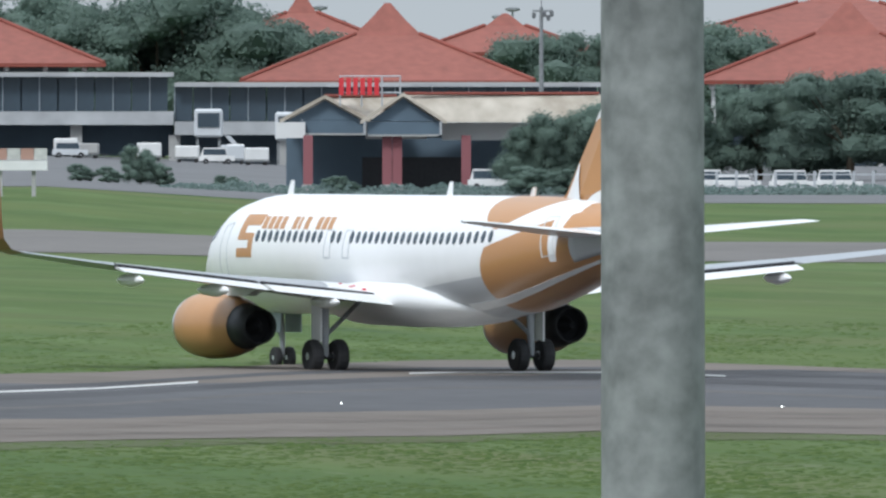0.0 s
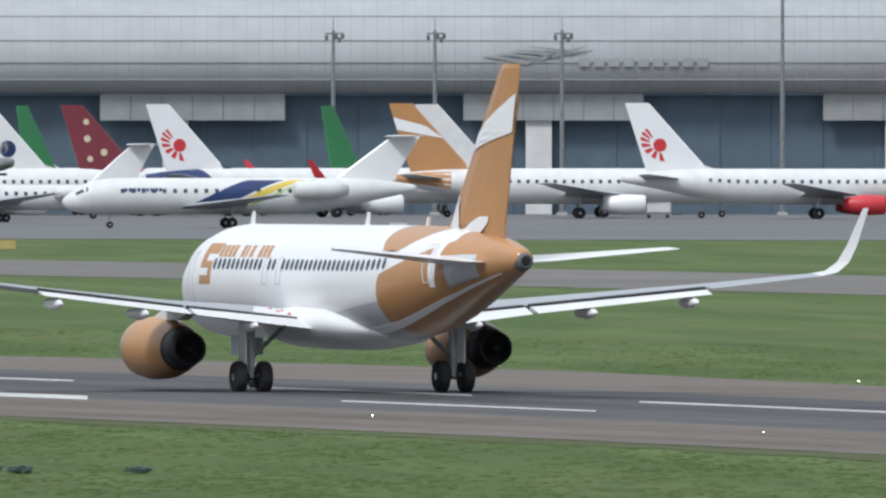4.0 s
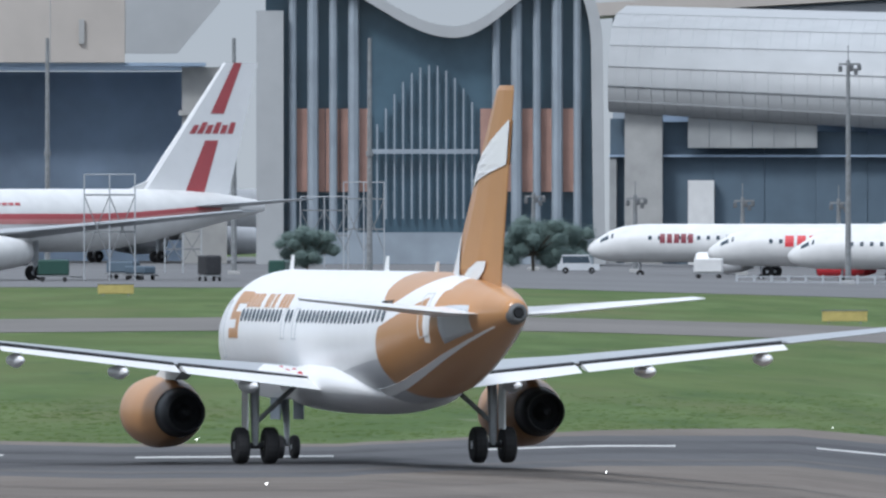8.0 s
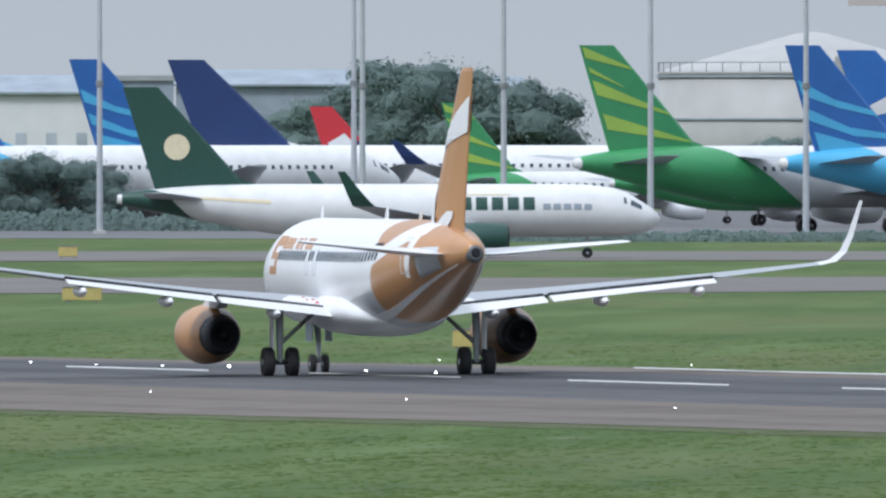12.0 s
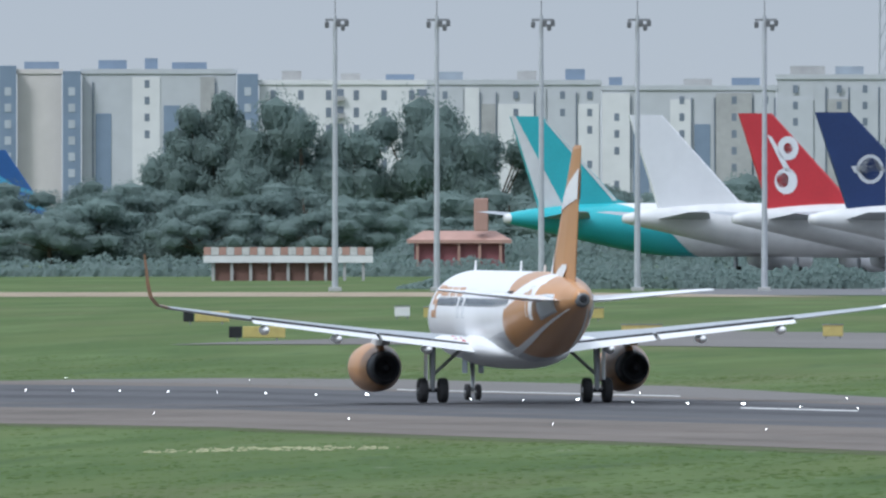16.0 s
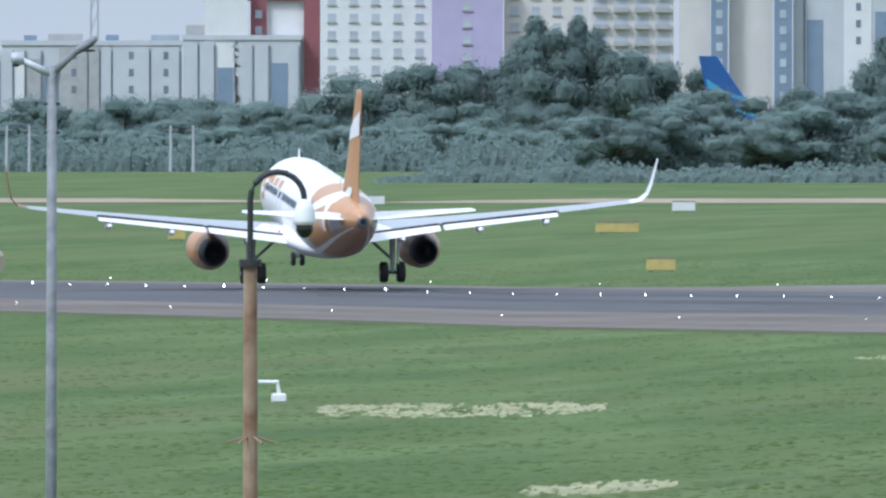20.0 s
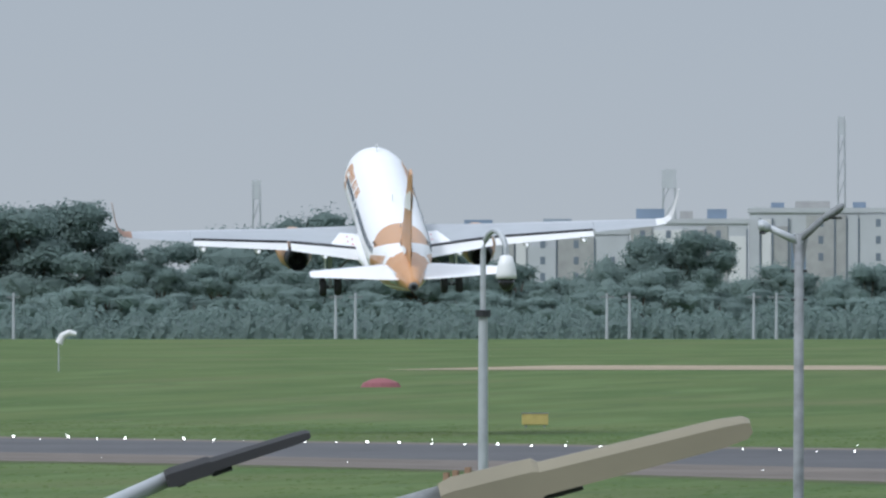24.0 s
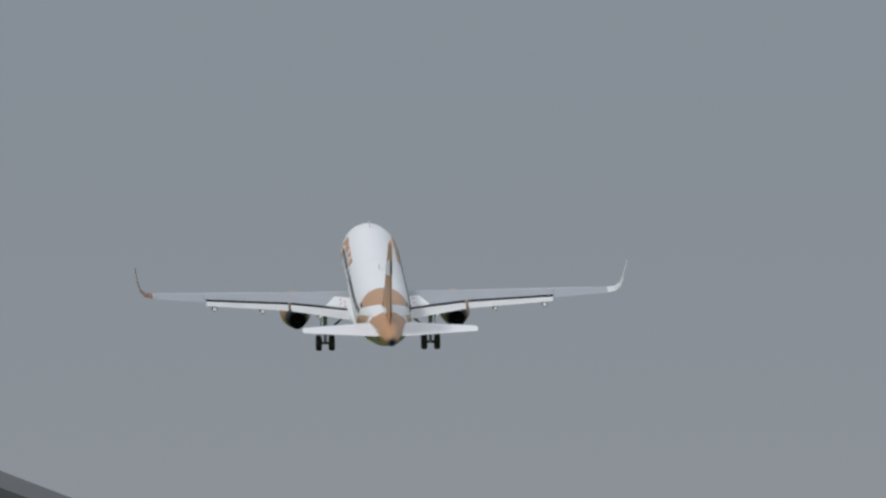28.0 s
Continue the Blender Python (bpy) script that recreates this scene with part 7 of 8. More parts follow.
# ---- masts, lamps and posts ----
def flood_mast(b, d, h, heads=True, label="tall grey apron floodlight mast"):
    root = thing("floodlight_mast", stand(b, d, 0, 0.02), label, "floodlight", "apron masts")
    part("pole", tube([(0, 0, 0), (0, 0, h)], [0.30, 0.18], 8), PALEPOLE if "pale" in label else GALV, root)
    part("base_plate", box(-0.6, 0.6, -0.6, 0.6, -0.3, 0.35, bevel=0.05), CONCRETE, root)
    if not heads:
        part("collar", tube([(0, 0, h * 0.5), (0, 0, h * 0.5 + 0.5)], 0.34, 8), GALV, root)
    if heads:
        part("cross_arm", box(-0.9, 1.15, -0.08, 0.08, h - 0.5, h - 0.3), GALV, root)
        for x, z in ((-0.75, 0.0), (0.32, 0.1), (0.72, -0.25), (1.05, 0.15)):
            part("flood_head", box(x - 0.2, x + 0.2, -0.6, -0.1, h - 1.15 + z, h - 0.55 + z, bevel=0.07), LAMPGREY, root)
        part("spike", tube([(0, 0, h), (0, 0, h + 1.4)], 0.05, 5), GALV, root)
    return root


for b in (-6003, -5800, -5600, -5390, -5180, -4943, -4728):
    flood_mast(b, 2150, 21.3)
for b in (-6560, -6380, -6190, -6020):
    flood_mast(b, 2320, 8.0, label="short grey lamp mast before the hangar")
flood_mast(174, 2300, 17.4)
for b, d, h in ((-217, 3000, 20.4), (-184, 3010, 18.6), (99, 3000, 19.2), (123, 3000, 20.2)):
    root = thing("high_mast", stand(b, d, 0, 0), "tall slim mast with a round ring of floodlights", "floodlight", "high masts")
    part("pole", tube([(0, 0, 0), (0, 0, h)], [0.3, 0.14], 8), PALEPOLE, root)
    part("lamp_ring", loft([ring((0, 0, h - 0.5 + z), (1, 0, 0), (0, 1, 0), q, q, 14) for z, q in ((0, 0.5), (0.15, 0.95), (0.45, 0.95), (0.6, 0.3))]), GALV, root)
    part("lower_ring", loft([ring((0, 0, h - 2.0 + z), (1, 0, 0), (0, 1, 0), q, q, 14) for z, q in ((0, 0.3), (0.1, 0.6), (0.3, 0.6), (0.4, 0.2))]), GALV, root)
for b in (-3915, -3735, -3510, -3120, -2632, -2112, -1689, -1500, -1342):
    flood_mast(b, 2560, 21 if b < -3200 else 27)
for b in (-6850, -7090, -7420):
    flood_mast(b, 2200, 23, False)
for b in (-9730, -9480, -9220, -8945):
    flood_mast(b, 1960, 26, False, "tall pale mast by the taxiway")
for b in (-11130, -10905, -10683, -10440, -10195, -9745):
    flood_mast(b, 2060, 27, False, "tall pale mast before the parked tails")
for b in (-11350, -11575, -11745, -11930, -12110):
    flood_mast(b, 2080, 25.35, True, "tall pale floodlight mast by the runway's end")
for b in (-14210, -14170, -13660, -13620, -13950, -13910, -15300, -15260, -14690, -14655):
    root = thing("utility_pole", stand(b, 3150, 0), "pale concrete utility pole before the trees", "utility pole", "utility poles")
    part("pole", tube([(0, 0, 0), (0, 0, 7.0)], [0.24, 0.16], 8), PALEPOLE, root)
    part("cross_arm", box(-1.0, 1.0, -0.1, 0.1, 6.3, 6.5), GALV, root)


def street_lamp(b, d, top, left, right, label="grey two-armed street lamp on a tall post", lean=0.0, turn=0.0, q=1.0):
    """A post rising to two unequal arms; top is the height of the fork, left and right the reach and rise of the heads."""
    root = thing("street_lamp", stand(b, d, turn), label, "street lamp", "street lamps")
    part("post", tube([(lean, 0, 0), (lean * 0.5, 0, top * 0.5), (0, 0, top + 0.05)], [0.115 * q, 0.1 * q, 0.085 * q], 12), GALV, root, "mottled galvanised post", smooth=True)
    for z in (0.5, 0.92):
        part("bolt", tube([(-0.15 * q, 0, top - z), (0.15 * q, 0, top - z)], 0.022, 6), DARKMETAL, root)
    part("gusset", prism([(-0.12, -0.03, top + 0.02), (0.14, -0.03, top + 0.02), (0.05, -0.03, top - 0.55), (-0.04, -0.03, top - 0.5)], (0, 0.06, 0)), GALV, root)
    for i, (dx, dz) in enumerate((left, right)):
        tip = Vector((dx, 0, top + dz))
        heel = Vector((dx * (0.74 if i == 0 else 0.56), 0, top + dz * (0.80 if i == 0 else 0.62)))
        arm = part("arm", tube([(-0.05 if dx > 0 else 0.05, 0, top - 0.1), heel], [0.078 * q, 0.06 * q], 12), PALEPOLE if i == 0 else GALV, root, "weathered tubular arm", smooth=True)
        u, n = Vector((0, 1, 0)), Vector((0, 0, 1))
        k = (tip - heel).length
        if i == 0:
            shape = ((-0.22, 0.07, 0.055), (0.0, 0.10, 0.085), (0.3, 0.16, 0.115), (0.8, 0.16, 0.11), (1.0, 0.11, 0.07))
        else:
            shape = ((-0.12, 0.06, 0.055), (0.1, 0.11, 0.085), (0.45, 0.15, 0.095), (0.8, 0.15, 0.085), (0.95, 0.1, 0.06), (1.0, 0.04, 0.03))
        head = part("lamp_head", loft([ring(heel + (tip - heel) * f, u, n, w * q, t * q, 12) for f, w, t in shape]), PALEPOLE if i == 0 else GALV, arm, "weathered lamp housing", smooth=True)
        low_at = heel + (tip - heel) * 0.55 - n * (0.1 * q)
        part("lens", box(low_at.x - k * 0.3, low_at.x + k * 0.3, -0.1, 0.1, low_at.z - 0.035, low_at.z, bevel=0.012), DARKMETAL, head)
    return root


def cctv_pole(b, d, h, mat, label, turn=0.0, side=1):
    """A post with a hooked neck from which a dome camera hangs."""
    root = thing("camera_pole", stand(b, d, turn), label, "camera pole", "camera poles")
    q = 1.0 if mat is RUST else 0.74
    part("post", tube([(0, 0, 0), (0, 0, h * 0.55), (0, 0, h)], [0.112 * q, 0.1 * q, 0.092 * q], 12), mat, root)
    part("flange", tube([(0, 0, h - 0.02), (0, 0, h + 0.08)], 0.15 * q, 12), DARKMETAL, root)
    r = 0.36
    pts = [(0, 0, h + 0.08), (0, 0, h + 0.88)] + [(side * r * (1 - math.cos(a)), 0, h + 0.88 + r * math.sin(a)) for a in [math.pi * k / 10 for k in range(1, 10)]] + [(side * 2 * r, 0, h + 0.86)]
    part("neck", tube(pts, 0.042, 10), DARKMETAL if mat is RUST else PALEPOLE, root, "hooked steel neck")
    c = Vector((side * 2 * r, 0, h + 0.66))
    cam_part = part("camera_housing", loft([ring(c + Vector((0, 0, z)), (1, 0, 0), (0, 1, 0), q, q, 16) for z, q in ((0.22, 0.05), (0.2, 0.09), (0.08, 0.13), (-0.06, 0.15), (-0.12, 0.15))]), PLASTICW, root, "white dome camera housing", smooth=True)
    part("dome", loft([ring(c + Vector((0, 0, z)), (1, 0, 0), (0, 1, 0), q, q, 16) for z, q in ((-0.125, 0.12), (-0.2, 0.115), (-0.27, 0.075), (-0.3, 0.02))]), LENSDARK, cam_part, "smoked camera dome", smooth=True)
    if mat is RUST:
        b2 = part("side_camera_bracket", tube([(0.1, 0, h - 1.55), (0.36, 0, h - 1.55), (0.38, 0, h - 1.7)], 0.03, 8), PLASTICW, root)
        part("side_camera", box(0.28, 0.48, -0.1, 0.1, h - 1.82, h - 1.7, bevel=0.02), PLASTICW, b2)
        for a in range(6):
            q = a * math.pi / 3
            part("spike", tube([(0.1 * math.cos(q), 0.1 * math.sin(q), h - 2.28), (0.32 * math.cos(q), 0.32 * math.sin(q), h - 2.36)], 0.014, 5), RUST, root)
    return root


# thick steel pole close by at the start of the run
pole = thing("steel_pole", stand(362, 28, 0), "thick grey galvanised pole close to the camera", "pole")
part("shaft", tube([(0.024, 0, 0), (-0.012, 0, 16)], [0.072, 0.056], 24), ZINC, pole, "mottled galvanised shaft", smooth=True)
street_lamp(-4675, 300, 8.1, (-1.17, 0.56), (1.47, 0.23))
street_lamp(-10785, 320, 8.75, (-0.8, 0.64), (0.96, 0.2), "grey two-armed street lamp with a pale weathered head")
street_lamp(-13870, 330, 10.45, (-0.6, 0.17), (0.66, 0.45), "slender grey two-armed street lamp", -0.02, q=0.8)
street_lamp(-15561, 330, 9.85, (-0.31, 0.41), (0.37, 0.05), "small street lamp turned half away", q=0.75)
cctv_pole(-13519, 300, 7.8, RUST, "rusty camera pole with hooked neck and white dome camera")
cctv_pole(-14429, 330, 9.3, PALEPOLE, "pale grey camera pole with hooked neck and white dome camera", turn=62)


def near_lamp(name, label, d, tip, heel, foot, head_mat, arm_mat, thick, wide):
    """A long lamp head on a slanting arm close by; tip, heel and foot are (bearing, dip from eye level 9 m)."""
    def at(b, q):
        a = b / UNIT
        return Vector((d * math.sin(a), d * math.cos(a), 9.0 - q / UNIT * d))
    t, h, f = at(*tip), at(*heel), at(*foot)
    root = thing(name, Matrix.Identity(4), label, "street lamp", "near lamps")
    ax = (t - h).normalized()
    u = ax.cross(Vector((0, 1, 0))).normalized()
    v = Vector((math.sin(tip[0] / UNIT), math.cos(tip[0] / UNIT), 0))
    rr = []
    for k, s in ((0.0, 0.85), (0.04, 1.0), (0.3, 0.95), (0.32, 0.72), (0.9, 0.62), (0.98, 0.5), (1.0, 0.3)):
        c = h + (t - h) * k
        rr.append([c + u * (thick * s * a) + v * (wide * b) for a, b in ((-0.5, -0.5), (-0.5, 0.5), (0.2, 0.5), (0.5, 0.3), (0.5, -0.3), (0.2, -0.5))])
    hd = part("lamp_head", loft(rr), head_mat, root, "weathered lamp housing")
    for k in (0.03, 0.06, 0.1) if head_mat is BEIGEPLASTIC else ():
        c = h + (t - h) * k + u * (thick * 0.5)
        part("bolt", box(c.x - 0.006, c.x + 0.006, c.y - 0.006, c.y + 0.006, c.z - 0.01, c.z + 0.012), RUST, hd)
    for k0, k1 in ((0.06, 0.12), (0.30, 0.44)):
        c0, c1 = h + (t - h) * k0 - u * (thick * 0.35), h + (t - h) * k1 - u * (thick * 0.33)
        part("lens_frame", loft([[c + u * a + v * b for a, b in ((-0.012, -0.07), (-0.012, 0.07), (0.01, 0.07), (0.01, -0.07))] for c in (c0, c1)]), DARKMETAL, hd)
    part("arm", tube([f, h + (t - h) * 0.05], [thick * 0.42, thick * 0.4], 16), arm_mat, root, "pale steel arm", smooth=True)
    g = spot(foot[0], d)
    part("post", tube([(f.x, f.y, g.z), (f.x, f.y, f.z + 0.05)], [0.08, 0.055], 14), arm_mat, root, smooth=True)
    return root


near_lamp("lamp_arm", "sun-bleached beige lamp head on a pale steel arm", 50, (-13955, 268), (-14500, 405), (-15300, 640), BEIGEPLASTIC, ZINC, 0.105, 0.2)
near_lamp("lamp_arm", "black lamp head on a pale arm", 56, (-14735, 282), (-14990, 362), (-15620, 640), RUBBER, PALEPOLE, 0.05, 0.2)
near_lamp("lamp_arm", "grey lamp head hanging slanted close to the camera", 30, (-15664, -306), (-16250, -520), (-16800, -760), LAMPGREY, GALV, 0.072, 0.16)
near_lamp("lamp_arm", "lower grey lamp head hanging slanted close to the camera", 30, (-15651, -90), (-16100, -252), (-16900, -560), LAMPGREY, GALV, 0.055, 0.16)


# ---- runway markings, lights and signs ----
def along(b, ratio, up=0.05):
    return spot(b, ratio * mid(b), up)


def runway_marks():
    root = tagged(new("runway_markings"), "worn white painted runway markings", "marking", kind="structure")
    b = 1500.0
    while b > -11400:
        pitch = float(np.interp(b, [-14000, -12200, -9000, -6800, -4500, 0, 1500], [170, 285, 480, 590, 660, 900, 1000]))
        length, n = 0.6 * pitch, 6
        bm = bmesh.new()
        lo = [bm.verts.new(along(b - length * i / n, 0.9975)) for i in range(n + 1)]
        hi = [bm.verts.new(along(b - length * i / n, 1.0035)) for i in range(n + 1)]
        for i in range(n):
            bm.faces.new((lo[i], lo[i + 1], hi[i + 1], hi[i]))
        part("centre_dash", bm, MARK, root)
        b -= pitch
    # edge lines and the aiming bars
    for b0, b1, r0, r1 in ((-950, -2400, 1.031, 1.036), (-1732, -2412, 0.932, 0.944), (-4350, -4900, 0.925, 0.940), (-5050, -5700, 0.932, 0.938), (-3450, -3900, 0.955, 0.96), (-8300, -8700, 1.058, 1.064), (-8800, -9250, 1.062, 1.068), (-11500, -12000, 1.05, 1.055)):
        bm = bmesh.new()
        n = 10
        lo = [bm.verts.new(along(b0 + (b1 - b0) * i / n, r0)) for i in range(n + 1)]
        hi = [bm.verts.new(along(b0 + (b1 - b0) * i / n, r1)) for i in range(n + 1)]
        for i in range(n):
            bm.faces.new((lo[i], lo[i + 1], hi[i + 1], hi[i]))
        part("painted_bar", bm, MARK, root)


runway_marks()


def runway_lights():
    """Small lamps on stems along the centre line and both edges."""
    first = None

    def put(b, ratio, size):
        nonlocal first
        m = Matrix.Translation(along(b, ratio, 0.03)) @ Matrix.Scale(size, 4)
        if first is None:
            first = thing("runway_light", m, "small lit white runway light on a short stem", "runway light", "runway lights")
            part("stem", tube([(0, 0, 0), (0, 0, 0.22)], 0.06, 6), GALV, first)
            part("lens", loft([ring((0, 0, z), (1, 0, 0), (0, 1, 0), q, q, 8) for z, q in ((0.22, 0.08), (0.26, 0.12), (0.34, 0.11), (0.40, 0.04))]), LAMPWHITE, first)
        else:
            copy_thing(first, m @ Matrix.Diagonal((1, 1, 1, 1))).matrix_basis = m
    rl = random.Random(5)
    b = -9600.0
    while b > -16200:
        put(b, 1.008, rl.choice((0.2, 0.25, 0.32, 0.48)))
        b -= float(np.interp(b, [-15500, -13200, -12200, -9500], [45, 74, 88, 125]))
    b = 600.0
    while b > -16200:
        put(b, 0.905, 0.16)
        b -= float(np.interp(b, [-15500, -13200, -9500, -6500, 0], [180, 295, 460, 600, 780]))
    b = 400.0
    while b > -16200:
        put(b, far_edge(b) + 0.012, 0.18)
        b -= float(np.interp(b, [-15500, -13200, -9500, -6500, 0], [180, 290, 430, 560, 700]))


runway_lights()


def taxi_sign(b, d, w, look_of="yellow"):
    """A low guidance board: one yellow panel, a yellow one beside a black one, or the pale back of a board."""
    root = thing("taxiway_sign", stand(b, d), {"yellow": "yellow taxiway guidance sign on the grass", "pair": "yellow and black taxiway guidance sign on the grass", "pale": "pale back of a taxiway sign on the grass"}[look_of], "sign", "taxiway signs")
    h = 0.72
    if look_of == "pair":
        cut = -w / 2 + (0.42 if d < 1300 else 0.24) * w
        part("panel", box(-w / 2, cut - 0.03, -0.1, 0.1, 0.2, 0.2 + h, bevel=0.03), BLACK, root, "black sign panel")
        part("panel", box(cut + 0.03, w / 2, -0.1, 0.1, 0.2, 0.2 + h, bevel=0.03), SIGNYELLOW, root)
        for i in range(3 if d < 1300 else 0):
            part("sign_bar", box(-w / 2 + 0.16 + 0.26 * i, -w / 2 + 0.30 + 0.26 * i, -0.125, -0.102, 0.36, 0.74), SIGNYELLOW, root)
            part("sign_bar", box(cut + 0.2 + 0.3 * i, cut + 0.36 + 0.3 * i, -0.125, -0.102, 0.36, 0.74), BLACK, root)
    else:
        part("panel", box(-w / 2, w / 2, -0.1, 0.1, 0.2, 0.2 + h, bevel=0.03), SIGNYELLOW if look_of == "yellow" else OFFWHITE, root)
        part("rim", box(-w / 2 - 0.04, w / 2 + 0.04, -0.13, 0.13, 0.2 + h + 0.002, 0.26 + h), GALV, root)
    for x in (-w * 0.35, w * 0.35):
        part("leg", box(x - 0.05, x + 0.05, -0.05, 0.05, 0, 0.21), GALV, root)


for b, d, w, kind in ((-1585, 1395, 3.5, "yellow"), (-1621, 1225, 2.4, "pair"), (-2467, 1650, 2.3, "yellow"), (-2704, 1270, 2.6, "yellow"), (-4810, 1985, 2.7, "yellow"), (-3905, 1855, 2.1, "yellow"), (-3875, 1635, 2.5, "pair"), (-3800, 2000, 1.5, "pale"), (-5460, 1690, 2.2, "pair"), (-5615, 1590, 2.0, "yellow"), (-4500, 1650, 1.9, "yellow"),
                      (-7299, 1750, 2.8, "yellow"), (-6009, 1545, 3.1, "yellow"), (-8726, 1885, 2.4, "yellow"), (-8660, 1560, 2.6, "yellow"), (-8083, 1870, 2.4, "yellow")):
    taxi_sign(b, d, w, kind)
for b, d, w, kind in ((-9539, 955, 1.5, "yellow"), (-11991, 1620, 1.1, "pale"), (-11921, 1610, 2.6, "yellow"), (-8090, 1560, 2.2, "pair"), (-11229, 1435, 1.3, "yellow"), (-10796, 1775, 1.9, "yellow"), (-10536, 1040, 2.0, "yellow"), (-10226, 1255, 2.2, "yellow"), (-10251, 1635, 1.4, "yellow"), (-12338, 1575, 3.2, "pair"), (-12248, 1440, 3.6, "pair"), (-11833, 2010, 2.3, "pale"),
                      (-12870, 1570, 3.0, "yellow"), (-12792, 1310, 1.7, "yellow"), (-12752, 1765, 1.8, "pale"), (-11667, 1600, 2.6, "yellow"), (-11567, 1440, 2.6, "yellow"), (-14337, 1455, 1.7, "yellow"), (-13649, 1555, 1.2, "yellow"), (-13599, 1550, 1.3, "yellow"), (-13454, 1760, 1.3, "yellow"), (-13296, 1885, 1.4, "pale")):
    taxi_sign(b, d, w, kind)


def car(b, d, turn, mat, label="white service car on the apron road", van=False):
    root = thing("service_vehicle", stand(b, d, turn, 0.04), label, "car", "service vehicles")
    h = 1.9 if van else 1.45
    part("body", loft([[Vector((x, y, z)) for x, z in ((-0.85, 0.35), (0.85, 0.35), (0.85, 0.95), (-0.85, 0.95))] for y in (-2.1, 2.1)]), mat, root)
    part("cabin", loft([[Vector((x * k, y, 0.96 + (h - 0.96) * j)) for x, y in ((-0.8, -1.9 * q), (0.8, -1.9 * q), (0.8, 1.2 * q), (-0.8, 1.2 * q))] for j, k, q in ((0, 1, 1), (1, 0.88, 0.85))]), mat, root)
    part("glass", loft([[Vector((x * 1.02, y, 1.05 + (h - 1.2) * j)) for x, y in ((-0.78, -1.6), (0.78, -1.6), (0.78, 1.15 - 0.2 * j), (-0.78, 1.15 - 0.2 * j))] for j in (0, 1)]), GLASSDARK, root)
    for x in (-0.8, 0.8):
        for y in (-1.3, 1.3):
            wheel("wheel", root, x, y, 0.33, 0.2)


for b, d, t, v in ((-6480, 2250, 90, True), (-5700, 2300, 90, False), (-660, 2650, 90, True), (-200, 2600, 90, False), (-400, 2640, 90, True), (470, 1960, 90, True), (520, 1950, 90, False), (620, 1950, 90, True), (700, 1955, 90, True), (86, 1980, 90, True),
                   (-1550, 2850, 90, True), (-1600, 2850, 80, False), (-1690, 2840, 90, True)):
    car(b, d, t, OFFWHITE if (int(b) % 3) else GREYPAINT, "white service van on the apron" if int(b) % 3 else "pale grey service vehicle on the apron", v)


def cart(b, d, turn, mat, tall, label):
    """A baggage cart or container dolly with a drawbar."""
    root = thing("baggage_cart", stand(b, d, turn, 0.04), label, "baggage cart", "baggage carts")
    part("deck", box(-1.5, 1.5, -0.8, 0.8, 0.42, 0.56), GALV, root)
    part("container", box(-1.4, 1.4, -0.75, 0.75, 0.57, 0.57 + tall, bevel=0.12), mat, root)
    part("drawbar", tube([(1.5, 0, 0.45), (2.6, 0, 0.4)], 0.05, 6), DARKMETAL, root)
    for x in (-1.0, 1.0):
        for y in (-0.65, 0.65):
            part("wheel", tube([(x, y - 0.08, 0.21), (x, y + 0.08, 0.21)], 0.21, 10), RUBBER, root)


for b, d, t, mat, tall in ((-1790, 2480, 5, OFFWHITE, 1.5), (-1752, 2490, -8, GREYPAINT, 1.2), (-1712, 2476, 0, OFFWHITE, 1.6), (-1670, 2500, 10, CONCRETE, 0.9), (-1330, 2470, 4, OFFWHITE, 1.5), (-1296, 2480, -6, GREYSTEEL, 1.3), (-1262, 2475, 12, OFFWHITE, 1.1),
                           (-668, 2650, 0, OFFWHITE, 1.7), (-630, 2655, 8, CONCRETE, 1.2)):
    cart(b, d, t, mat, tall, "loaded white baggage cart on the apron" if mat is OFFWHITE else "grey baggage cart on the apron")
for b, d, t, mat, tall in ((-520, 2640, -5, OFFWHITE, 1.6), (-452, 2650, 5, OFFWHITE, 1.4), (-372, 2655, 0, GREYPAINT, 1.7), (-330, 2650, -8, OFFWHITE, 1.5), (-3340, 2440, 0, OFFWHITE, 1.2), (-2210, 2500, 6, GREYPAINT, 1.3), (-5290, 2300, 0, OFFWHITE, 1.2), (-6250, 2200, 4, OFFWHITE, 1.4), (-7700, 2040, 0, GREYPAINT, 1.4), (-7640, 2050, 6, OFFWHITE, 1.6)):
    cart(b, d, t, mat, tall, "loaded white baggage cart on the apron" if mat is OFFWHITE else "grey baggage cart on the apron")


for i in range(15):
    b = -8360 + 92 * i + 31 * (i % 3)
    cart(b, 2005 + 13 * ((i * 5) % 7), 25 * (i % 5), (DOORBLUE, DARKMETAL, OLIVE, DOORBLUE)[i % 4], 0.7 + 0.35 * ((i * 3) % 4), "dark grey ground equipment on the apron")


def fence(b0, b1, d, h, label):
    C = (b0 + b1) / 2
    root = thing("fence", stand(C, d), label, "fence")
    xa, xb = local_x(b0, C, d), local_x(b1, C, d)
    n = max(4, int((xb - xa) / 1.6))
    first = None
    for i in range(min(n, 140)):
        x = xa + (xb - xa) * i / n
        if first is None:
            first = part("picket", box(-0.12, 0.12, -0.05, 0.05, 0, h), PALEPOLE, root)
            first.matrix_basis = Matrix.Translation((x, 0, 0))
        else:
            again(first, Matrix.Translation((x, 0, 0)))
    for z in (h * 0.35, h * 0.85):
        part("rail", box(xa, xb, 0.06, 0.12, z - 0.06, z + 0.06), PALEPOLE, root)


